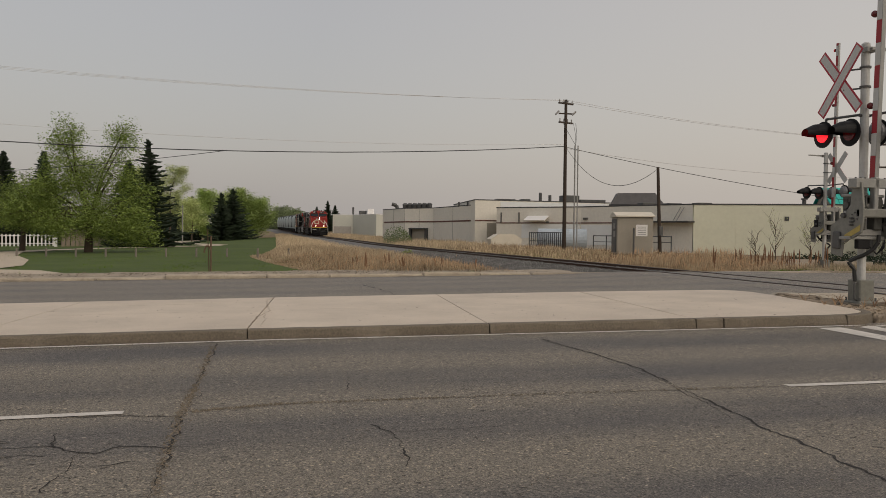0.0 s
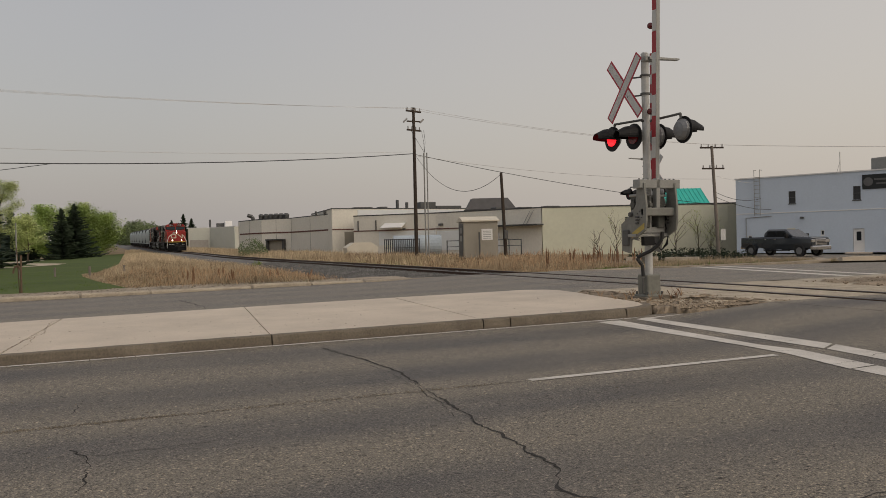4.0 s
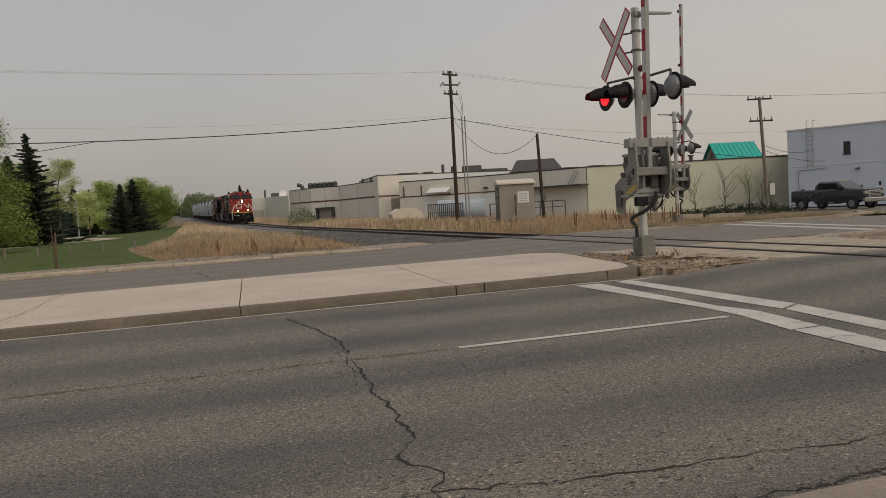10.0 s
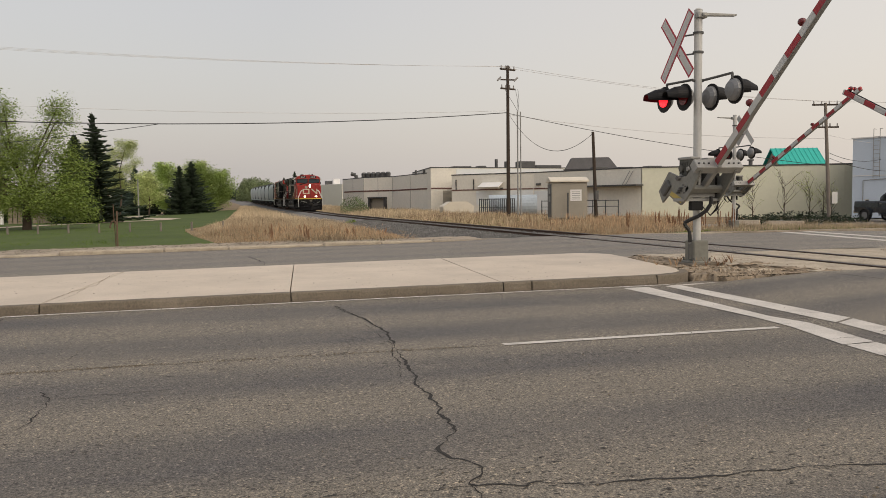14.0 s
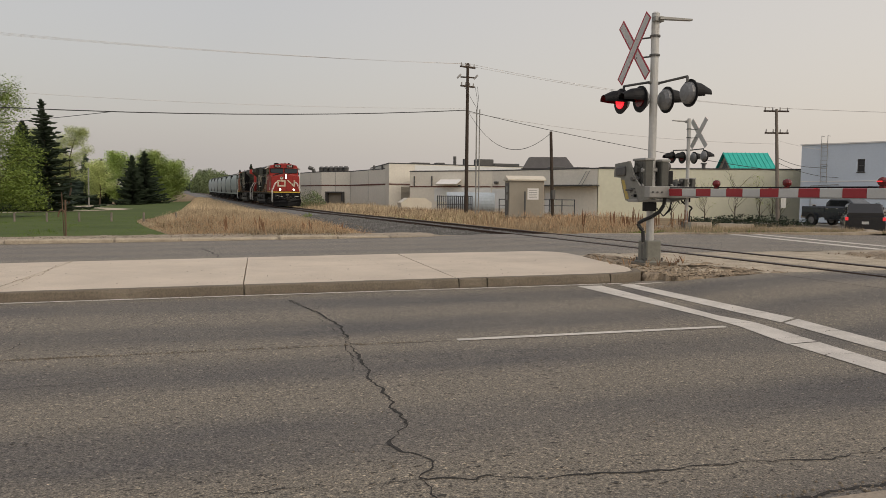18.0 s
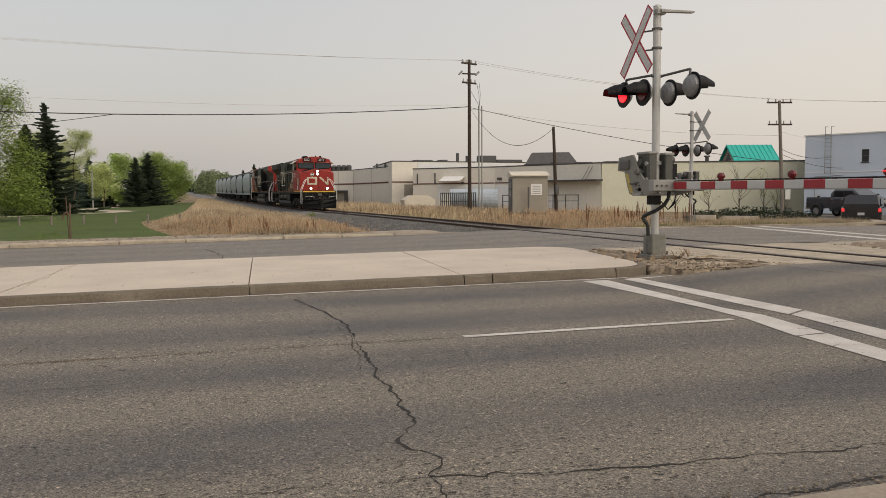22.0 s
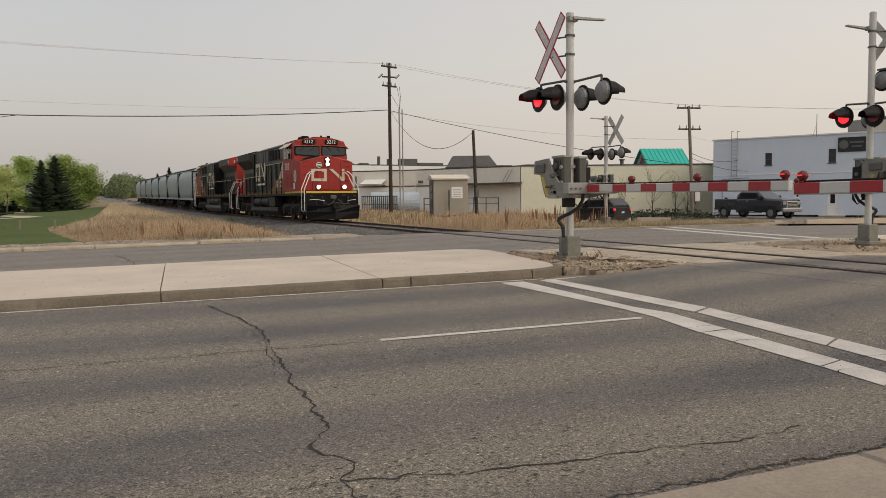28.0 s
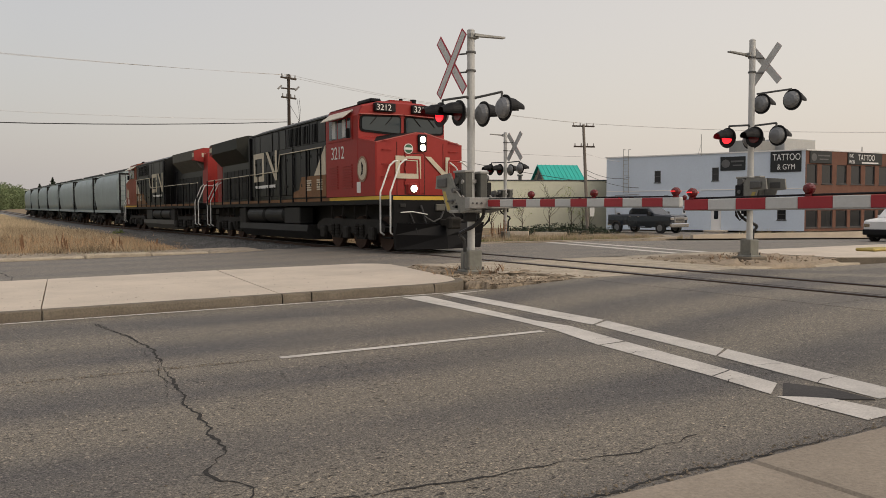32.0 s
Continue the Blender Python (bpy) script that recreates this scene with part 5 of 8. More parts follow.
    for x in (-0.70, 0.75):
        dl = part("ditch_light_box", Geo().chamfer((x - 0.15, 1.24, 1.70), (x + 0.15, 1.46, 2.02), 0.03), L_RED, e)
        part("ditch_light_rim", Geo().tube((x, 1.21, 1.87), (x, 1.245, 1.87), 0.125, n=18), L_BLACK, dl)
        part("ditch_light", Geo().tube((x, 1.195, 1.87), (x, 1.215, 1.87), 0.105, n=18), HEADLAMP, dl, "lit ditch light")
    # cab
    def cab_ring(y, w, z1):
        return [(-w, y, 1.68), (-w, y, 4.18), (-w + 0.14, y, z1 - 0.16), (-0.75, y, z1), (0.75, y, z1), (w - 0.14, y, z1 - 0.16), (w, y, 4.18), (w, y, 1.68)]
    cab = part("cab", Geo().loft([cab_ring(3.22, 1.535, 4.60), cab_ring(3.3, 1.55, 4.66), cab_ring(5.75, 1.55, 4.68)]), L_RED, e, "red crew cab")
    part("cab_roof", Geo().loft([[(-1.44, 3.5, 4.525), (-0.76, 3.5, 4.69), (0.76, 3.5, 4.69), (1.44, 3.5, 4.525)], [(-1.44, 5.76, 4.525), (-0.76, 5.76, 4.69), (0.76, 5.76, 4.69), (1.44, 5.76, 4.525)]], closed=False), L_ROOF, cab, "grimy cab roof")

    def rounded(pts, r, n=4):
        """An outline with its corners rounded off."""
        out = []
        for i, p in enumerate(pts):
            p, a, b = Vector(p), Vector(pts[i - 1]), Vector(pts[(i + 1) % len(pts)])
            a, b = p + (a - p).normalized() * r, p + (b - p).normalized() * r
            for k in range(n + 1):
                f = k / n
                q = a * (1 - f) ** 2 + p * 2 * f * (1 - f) + b * f * f
                out.append((q.x, q.y))
        return out
    for s in (-1, 1):
        big = [(s * 0.06, 3.60), (s * 1.50, 3.68), (s * 1.49, 4.17), (s * 0.06, 4.22)]
        small = [(s * 0.11, 3.66), (s * 1.44, 3.735), (s * 1.43, 4.125), (s * 0.11, 4.17)]
        part("windscreen_frame", Geo().prism(rounded(big, 0.13), 3.19, 3.23, "y"), L_BLACK, cab, "black rubber windscreen frame")
        part("windscreen", Geo().prism(rounded(small, 0.10), 3.17, 3.192, "y"), CABGLASS, cab, "dark windscreen pane")
        part("brow", Geo().prism([(s * 0.04, 4.235), (s * 1.52, 4.19), (s * 1.52, 4.215), (s * 0.04, 4.26)], 3.10, 3.24, "y"), L_EDGE, cab, "pale edged brow over the windscreen")
        for k in (0.20, 0.72):
            part("wiper", Geo().tube((s * (0.16 + k), 3.16, 4.19), (s * (0.42 + k), 3.155, 3.92), 0.014, n=5), BLACK, cab)
        nb = part("number_board", Geo().chamfer((min(s * 0.30, s * 1.02), 3.08, 4.31), (max(s * 0.30, s * 1.02), 3.35, 4.58), 0.02), BLACK, cab, "black number board")
        if number:
            lettering("number", number, 0.27, L_WHITE, nb, pose(s * 0.66 - 0.32, 3.078, 4.35, 90, 0, 0), 0.98)
        # side windows and doors
        xs = s * 1.552
        part("side_window_frame", Geo().box((min(xs, xs + s * 0.02), 3.62, 3.46), (max(xs, xs + s * 0.02), 5.50, 4.20)), L_RED, cab)
        for a, b in ((3.72, 3.95), (4.05, 4.70), (4.78, 5.40)):
            part("side_window", Geo().box((min(xs + s * 0.018, xs + s * 0.03), a, 3.54), (max(xs + s * 0.018, xs + s * 0.03), b, 4.14)), CABGLASS, cab, "cab side window")
        for a, b in ((4.10, 4.34), (4.86, 5.14)):
            part("blind", Geo().box((min(xs + s * 0.031, xs + s * 0.036), a, 3.57), (max(xs + s * 0.031, xs + s * 0.036), b, 4.12)), WHITEREF, cab, "pale window strip")
        part("sun_shade", Geo().prism([(s * 1.50, 4.36), (s * 1.84, 4.12), (s * 1.84, 4.15), (s * 1.50, 4.40)], 3.70, 5.50, "y"), CABROOF, cab, "pale tilted sunshade over the side windows")
        part("mirror", Geo().chamfer((min(s * 1.6, s * 1.72), 3.7, 3.5), (max(s * 1.6, s * 1.72), 3.75, 3.8), 0.01), L_BLACK, cab)
        for a in (3.65, 4.75):
            v = Geo()
            for q in range(9):
                v.box((min(s * 1.553, s * 1.575), a, 1.95 + 0.085 * q), (max(s * 1.553, s * 1.575), a + 0.75, 2.0 + 0.085 * q))
            part("vent_grille", v, L_RED, cab)
        if number:
            m = pose(-1.557, 5.32, 2.90, 90, 0, -90) if s < 0 else pose(1.557, 4.05, 2.90, 90, 0, 90)
            lettering("cab_number", number, 0.58, L_WHITE, cab, m, 0.93)
        sh = part("crest", Geo().prism([(2.94 + 0.36 * math.cos(0.2618 * i), 2.50 + 0.40 * math.sin(0.2618 * i)) for i in range(24)], *sorted((s * 1.545, s * 1.553)), "x"), L_CREST, e, "faded oval crest on the nose side")
        part("crest_ring", Geo().prism([(2.94 + 0.29 * math.cos(0.2618 * i), 2.50 + 0.33 * math.sin(0.2618 * i)) for i in range(24)], *sorted((s * 1.550, s * 1.555)), "x"), L_CREAM, sh)
        part("crest_mark", Geo().prism([(2.85, 2.6), (3.0, 2.75), (2.96, 2.45), (3.05, 2.3), (2.9, 2.35)], *sorted((s * 1.556, s * 1.560)), "x"), L_GREY, sh)
        part("placard", Geo().box((min(s * 1.545, s * 1.556), 3.05, 1.78), (max(s * 1.545, s * 1.556), 3.32, 2.12)), L_WHITE, e)
    part("horn", Geo().chamfer((-0.9, 3.7, 4.66), (-0.5, 4.7, 4.80), 0.04), L_BLACK, e)
    part("roof_stub", Geo().tube((0.2, 3.7, 4.69), (0.2, 3.7, 4.84), 0.06, n=8), L_BLACK, e)
    part("roof_stub", Geo().tube((0.6, 3.6, 4.60), (0.6, 3.6, 4.82), 0.1, n=10), L_BLACK, e)
    part("antenna", Geo().box((-0.3, 3.5, 4.69), (0.5, 4.1, 4.75)), L_RED, e)
    # equipment cabinet behind the cab, then the long hood
    part("cabinet", Geo().loft([[(-1.5, y, 1.68), (-1.5, y, 4.36), (-0.95, y, 4.62), (0.95, y, 4.62), (1.5, y, 4.36), (1.5, y, 1.68)] for y in (5.76, 14.2)]), L_PANEL, e, "black equipment cabinet")
    part("hood", Geo().loft([[(x, y, z) for x, z in rounded_section(0.98, 1.68, 4.42, 0.25)] for y in (10.9, 21.1)]), L_PANEL, e, "black engine hood")
    part("hood_end", Geo().loft([[(x, y, z) for x, z in rounded_section(0.99, 1.68, 4.43, 0.25)] for y in (20.4, 21.35)]), L_RED, e, "red hood end")
    part("radiator", Geo().loft([[(-0.99, y, 3.45), (-1.53, y, 4.02), (-1.53, y, 4.50), (-1.0, y, 4.64), (1.0, y, 4.64), (1.53, y, 4.50), (1.53, y, 4.02), (0.99, y, 3.45)] for y in (16.1, 20.6)]), L_WING, e, "dusty black overhanging radiator housing")
    part("radiator_end", Geo().loft([[(-1.0, y, 3.85), (-1.53, y, 3.97), (-1.53, y, 4.46), (-1.0, y, 4.63), (1.0, y, 4.63), (1.53, y, 4.46), (1.53, y, 3.97), (1.0, y, 3.85)] for y in (20.3, 20.75)]), L_RED, e, "red radiator end")
    for s in (-1, 1):
        for k in range(4):
            part("number_bar", Geo().box((s * 1.531 - 0.004, 20.32 + 0.105 * k, 4.14), (s * 1.531 + 0.004, 20.39 + 0.105 * k, 4.36)), L_CREAM, e)
            part("number_bar", Geo().box((s * 0.85 - 0.30 + 0.16 * k, 20.75, 4.14), (s * 0.85 - 0.20 + 0.16 * k, 20.77, 4.36)), L_CREAM, e)
    part("exhaust_hump", Geo().chamfer((-0.6, 11.6, 4.40), (0.6, 13.4, 4.62), 0.05).chamfer((-0.7, 14.2, 4.4), (0.7, 15.2, 4.56), 0.05), L_BLACK, e)
    for s in (-1, 1):
        f = s * 1.502
        for j, y in enumerate((5.85, 6.62, 7.34, 8.2, 9.02, 9.74, 10.52, 11.3, 12.02, 12.8, 13.5)):
            w = (0.68, 0.64, 0.78, 0.74, 0.64)[j % 5]
            part("cabinet_door", Geo().chamfer((min(f, f + s * (0.018 + 0.012 * (j % 3))), y, 1.82), (max(f, f + s * (0.018 + 0.012 * (j % 3))), y + w, 3.42 if j % 4 else 3.55), 0.012), L_PANEL, e)
            part("cabinet_panel", Geo().chamfer((min(f, f + s * 0.02), y + 0.02, 3.58), (max(f, f + s * 0.02), y + w, 4.30), 0.012), L_PANEL, e)
            for z in (2.1, 3.1):
                part("door_latch", Geo().chamfer((min(f, f + s * 0.06), y + w - 0.12, z), (max(f, f + s * 0.06), y + w - 0.05, z + 0.10), 0.01), L_TANK, e)
        for a, b, z0, z1 in ((6.7, 7.2, 3.62, 4.24), (7.5, 8.05, 3.62, 4.24), (8.3, 9.6, 3.62, 4.26)):
            part("intake", Geo().box((min(f + s * 0.02, f + s * 0.028), a, z0), (max(f + s * 0.02, f + s * 0.028), b, z1)), L_BLACK, e, "dark air intake")
            v = Geo()
            for q in range(int((b - a) / 0.13)):
                v.box((min(f + s * 0.028, f + s * 0.05), a + 0.13 * q, z0), (max(f + s * 0.028, f + s * 0.05), a + 0.13 * q + 0.03, z1))
            part("louvre", v, L_PANEL, e)
        part("roof_edge", Geo().box((min(s * 1.44, s * 1.56), 5.8, 4.34), (max(s * 1.44, s * 1.56), 14.2, 4.39)), L_PANEL, e)
        part("tall_post", Geo().chamfer((min(f, f + s * 0.10), 13.95, 1.7), (max(f, f + s * 0.10), 14.15, 4.3), 0.02), L_BLACK, e)
        # colour blocks: brown battery box and cream sweep
        part("battery_box", Geo().prism([(5.80, 1.72), (9.0, 1.72), (8.85, 1.92), (8.3, 2.0), (8.05, 2.45), (5.80, 2.45)], *sorted((f, f + s * 0.046)), "x"), L_BROWN, e, "faded brown battery box doors")
        part("cream_sweep", Geo().prism([(5.80, 2.46), (6.85, 2.46), (5.84, 3.45)], *sorted((s * 1.503, s * 1.55)), "x"), L_CREAM, e, "faded cream sweep stripe")
        for a in (6.1, 7.1):
            v = Geo()
            for q in range(5):
                v.box((min(f + s * 0.046, f + s * 0.055), a, 1.95 + 0.08 * q), (max(f + s * 0.046, f + s * 0.055), a + 0.5, 2.0 + 0.08 * q))
            part("box_vent", v, L_CREAM, e)
        m = pose(-1.552, 13.6, 2.44, 0, 0, -90) if s < 0 else pose(1.552, 10.7, 2.44, 0, 0, 90)
        emblem(e, m, 2.9, 1.16, L_CREAM, "side_emblem")
        part("web_text_bar", Geo().box((min(s * 1.545, s * 1.552), 10.9, 2.16), (max(s * 1.545, s * 1.552), 13.4, 2.28)), L_WHITE, e, "small pale line of print")
        h = s * 0.985
        for y in [13.3 + 0.62 * q for q in range(11)]:
            part("hood_door", Geo().chamfer((min(h, h + s * 0.02), y, 1.8), (max(h, h + s * 0.02), y + 0.56, 3.15 if y > 15 else 3.6), 0.01), L_BLACK, e)
        for y in (13.7, 15.0, 16.5, 18.0):
            part("door_window", Geo().box((min(h + s * 0.021, h + s * 0.03), y, 2.55), (max(h + s * 0.021, h + s * 0.03), y + 0.4, 2.85)), L_GREY, e)
        # walkway railings
        part("handrail", Geo().rod([(s * 1.60, 6.0, 3.38), (s * 1.60, 10.2, 3.38), (s * 1.60, 10.45, 2.76), (s * 1.50, 21.2, 2.75)], 0.021), L_CREAM, e, "pale walkway handrail")
        for y in [6.2 + 1.36 * q for q in range(12)]:
            part("stanchion", Geo().tube((s * 1.56, y, 1.55), (s * 1.56, y, 3.38 if y < 10.3 else 2.76), 0.030, n=6), L_BLACK, e)
        # corner steps with white grab irons
        for y0, d in ((1.15, 1), (L - 0.95, -1)):
            st = Geo()
            for q in range(4):
                st.box((min(s * 1.1, s * 1.5), min(y0, y0 + 0.55 * d), 0.42 + 0.32 * q), (max(s * 1.1, s * 1.5), max(y0, y0 + 0.55 * d), 0.46 + 0.32 * q))
            st.box((min(s * 1.08, s * 1.1), min(y0, y0 + 0.6 * d), 0.4), (max(s * 1.08, s * 1.1), max(y0, y0 + 0.6 * d), 1.6))
            part("steps", st, L_BLACK, e)
            for yy in (y0 - 0.02 * d, y0 + 0.62 * d):
                part("grab_iron", Geo().rod([(s * 1.40, yy, 0.52), (s * 1.52, yy, 0.60), (s * 1.52, yy, 1.76), (s * 1.16, yy + 0.10 * d, 2.56), (s * 0.98, yy + 0.14 * d, 2.70), (s * 0.86, yy + 0.14 * d, 2.71)], 0.026, 7), L_WHITE, e, "white grab iron")
        # fuel tank side, air tanks, boxes under the sill
        for y in (10.45, 12.8):
            part("air_tank", Geo().tube((s * 1.16, y, 1.10), (s * 1.16, y + 2.0, 1.10), 0.32, n=20).tube((s * 1.16, y - 0.1, 1.10), (s * 1.16, y, 1.10), 0.22, 0.32, n=20).tube((s * 1.16, y + 2.0, 1.10), (s * 1.16, y + 2.1, 1.10), 0.32, 0.22, n=20), L_TANK, e, "grey air reservoir")
        part("equipment_box", Geo().chamfer((min(s * 0.9, s * 1.45), 8.55, 0.76), (max(s * 0.9, s * 1.45), 10.2, 1.38), 0.03), L_TANK, e)
        part("equipment_box", Geo().chamfer((min(s * 1.0, s * 1.45), 15.15, 0.5), (max(s * 1.0, s * 1.45), 16.0, 1.4), 0.03), L_GREY, e)
        for y in [2.1 + 0.9 * q for q in range(5)] + [15.4 + 0.9 * q for q in range(5)]:
            part("sand_pipe", Geo().rod([(s * 1.35, y, 1.42), (s * 1.36, y + 0.05, 1.1), (s * 1.3, y + 0.12, 0.98)], 0.03, 6), L_GREY, e)
    part("fuel_tank", Geo().loft([[(-1.45, y, 0.74), (-1.48, y, 0.5), (-1.2, y, 0.20), (1.2, y, 0.20), (1.48, y, 0.5), (1.45, y, 0.74)] for y in (7.75, 15.9)]), L_TANK, e, "dark grimy fuel tank")
    truck(e, 4.6, 3)
    truck(e, L - 4.4, 3)
    part("end_rail", Geo().rod([(-1.2, L - 0.95, 2.6), (1.2, L - 0.95, 2.6)], 0.02), L_WHITE, e)
    for s in (-1, 1):
        part("front_rail", Geo().rod([(s * 0.90, 1.25, 2.72), (s * 0.52, 1.25, 2.72), (s * 0.48, 1.25, 1.7)], 0.024), L_RED, e)
    return e


def hopper():
    """A short two-bay covered hopper wagon, 12.2 m over its couplers, its sides curved."""
    L = 12.2
    e = thing("hopper_wagon", "pale grey covered hopper wagon with curved sides", "railway wagon", "train")
    def ring(y, f, zlow):
        pts = []
        for x, z in ((-0.75, zlow), (-1.44, max(1.30, zlow - 0.5)), (-1.53, 1.9), (-1.60, 2.8), (-1.57, 3.5), (-1.38, 4.02), (-0.95, 4.33), (-0.5, 4.42), (0.5, 4.42), (0.95, 4.33), (1.38, 4.02), (1.57, 3.5), (1.60, 2.8), (1.53, 1.9), (1.44, max(1.30, zlow - 0.5)), (0.75, zlow)):
            pts.append((x * f, y, z))
        return pts
    part("hopper_body", Geo().loft([ring(0.98, 0.90, 2.1), ring(1.0, 0.98, 2.0), ring(1.06, 1.0, 1.9), ring(1.6, 1.0, 1.8), ring(3.2, 1.0, 1.15), ring(L - 3.2, 1.0, 1.15), ring(L - 1.6, 1.0, 1.8), ring(L - 1.06, 1.0, 1.9), ring(L - 1.0, 0.98, 2.0), ring(L - 0.98, 0.90, 2.1)]), H_BODY, e, "pale grey curved hopper body", smooth=True)
    part("roof_edge", Geo().chamfer((-1.18, 0.8, 4.20), (-1.06, L - 0.8, 4.30), 0.01).chamfer((1.06, 0.8, 4.20), (1.18, L - 0.8, 4.30), 0.01), H_BODY, e)
    rw = Geo()
    for x in (-0.75, 0.6):
        rw.box((x, 0.7, 4.52), (x + 0.16, L - 0.7, 4.57))
    for q in range(11):
        rw.box((-0.75, 1.0 + 1.0 * q, 4.40), (0.76, 1.06 + 1.0 * q, 4.53))
    part("roof_walk", rw, DARKSTEEL, e)
    for q in range(4):
        part("hatch", Geo().chamfer((-0.4, 1.6 + 2.4 * q, 4.40), (0.4, 3.2 + 2.4 * q, 4.52), 0.04), H_BODY, e)
    for s in (-1, 1):
        for y in (1.05, 4.4, 7.8, L - 1.05):
            part("side_rib", Geo().loft([[(s * x * 1.006, y + dy, z) for x, z in ((1.52, 1.95), (1.60, 2.8), (1.57, 3.5), (1.38, 4.02), (1.36, 4.0), (1.54, 3.48), (1.57, 2.8), (1.49, 1.95))] for dy in (-0.05, 0.05)]), H_BODY, e)
    for y in (0.55, L - 0.55):
        s = 1 if y < 5 else -1
        part("end_frame", Geo().box((-1.5, min(y, y + 0.1 * s), 1.0), (-1.38, max(y, y + 0.1 * s), 4.2)).box((1.38, min(y, y + 0.1 * s), 1.0), (1.5, max(y, y + 0.1 * s), 4.2)).box((-1.5, min(y, y + 0.1 * s), 4.05), (1.5, max(y, y + 0.1 * s), 4.2)).prism([(y, 1.1), (y + 0.6 * s, 2.4), (y + 0.6 * s, 4.1), (y + 0.45 * s, 4.1), (y + 0.4 * s, 2.5)], -0.7, 0.7, "x"), H_DARK, e, "dark open wagon end")
        part("ladder", Geo().rod([(-1.45, y - 0.02 * s, 1.1), (-1.45, y - 0.02 * s, 4.2)], 0.02).rod([(-1.05, y - 0.02 * s, 1.1), (-1.05, y - 0.02 * s, 4.2)], 0.02), H_DARK, e)
        rungs = Geo()
        for q in range(8):
            rungs.tube((-1.45, y - 0.02 * s, 1.3 + 0.38 * q), (-1.05, y - 0.02 * s, 1.3 + 0.38 * q), 0.014, n=5)
        part("rungs", rungs, H_DARK, e)
        part("coupler", Geo().chamfer((-0.13, min(y - 0.85 * s, y), 0.78), (0.13, max(y - 0.85 * s, y), 0.98), 0.03), H_DARK, e)
    part("sill", Geo().box((-0.3, 0.4, 0.95), (0.3, L - 0.4, 1.2)).box((-1.5, 0.5, 1.0), (1.5, 1.3, 1.14)).box((-1.5, L - 1.3, 1.0), (1.5, L - 0.5, 1.14)), H_DARK, e)
    for s in (-1, 1):
        part("side_sill", Geo().box((min(s * 1.44, s * 1.52), 0.5, 1.14), (max(s * 1.44, s * 1.52), L - 0.5, 1.36)), H_BODY, e)
    for y in (4.2, 8.0):
        part("discharge_gate", Geo().loft([[(-0.75, y - 1.2, 1.15), (0.75, y - 1.2, 1.15), (0.75, y + 1.2, 1.15), (-0.75, y + 1.2, 1.15)], [(-0.35, y - 0.4, 0.42), (0.35, y - 0.4, 0.42), (0.35, y + 0.4, 0.42), (-0.35, y + 0.4, 0.42)]]), H_DARK, e)
    truck(e, 1.95, 2, gap=1.78, r=0.46)
    truck(e, L - 1.95, 2, gap=1.78, r=0.46)
    return e


lead = locomotive("3212", "red and black freight locomotive with lit headlights")
second = locomotive("", "second faded red and black freight locomotive, coupled back to front")
# the second unit runs with its hood end first; its lamps towards the train are out
for o in second.children_recursive:
    if o.name.split(".")[0] in ("headlight", "ditch_light"):
        o.data = o.data.copy()
        o.data.materials[0] = CABGLASS
        o["label"] = "unlit lamp"
    elif o.data.materials[0] == L_RED and o.name.split(".")[0] not in ("hood_end", "radiator_end"):
        o.data.materials[0] = L_FADED
    elif o.name.split(".")[0] in ("radiator", "fuel_tank"):
        o.data.materials[0] = L_DUST
wagon = hopper()
wagons = [wagon] + [copy_thing(wagon, pose(0, 0, 0)) for _ in range(6)]
# seconds and the place of the leading coupler along the track
RUN = [(0, 145.5), (3, 139.5), (6, 131.5), (9, 121.5), (13, 105.0), (16, 92.5), (19, 79.5), (23, 63.0), (26, 49.3), (28, 39.6), (30, 29.2), (32, 18.1)]


def run_rows(offset, back=False):
    rows = []
    for t, y in RUN:
        yy = y + offset
        turn = math.degrees(math.atan2(track_x(yy) - track_x(yy + 14), 14) if not back else math.atan2(track_x(yy - 14) - track_x(yy), 14))
        tilt = math.degrees(math.atan2(rise(yy + 14) - rise(yy), 14)) if not back else math.degrees(math.atan2(rise(yy - 14) - rise(yy), 14))
        rows.append((t, pose(track_x(yy), yy, RAILTOP_Z + rise(yy), 0, 0, turn + (180 if back else 0)) @ pose(0, 0, 0, tilt)))
    return rows


# ---- buildings ----
def wall_pose(a, b, z):
    """Local x runs from a to b along the wall, local y goes in behind it, z up."""
    d = Vector((b[0] - a[0], b[1] - a[1], 0)).normalized()
    inward = Vector((-d.y, d.x, 0))
    m = Matrix((d, inward, Vector((0, 0, 1)))).transposed().to_4x4()
    m.translation = (a[0], a[1], z)
    return m


def pierced(length, height, holes, thick=0.3):
    """A wall panel with real openings; holes are (x0, x1, z0, z1)."""
    g = Geo()
    xs = sorted({0, length, *(h[0] for h in holes), *(h[1] for h in holes)})
    zs = sorted({0, height, *(h[2] for h in holes), *(h[3] for h in holes)})
    for x0, x1 in zip(xs[:-1], xs[1:]):
        run = None
        for z0, z1 in zip(zs[:-1], zs[1:]):
            free = not any(h[0] <= x0 and x1 <= h[1] and h[2] <= z0 and z1 <= h[3] for h in holes)
            if free:
                run = (run[0] if run else z0, z1)
            if (not free or z1 == zs[-1]) and run:
                g.box((x0, 0, run[0]), (x1, thick, run[1]))
                run = None
    me = g.mesh("wall")
    bm = bmesh.new()
    bm.from_mesh(me)
    bmesh.ops.remove_doubles(bm, verts=bm.verts[:], dist=0.001)
    bm.to_mesh(me)
    bm.free()
    return me


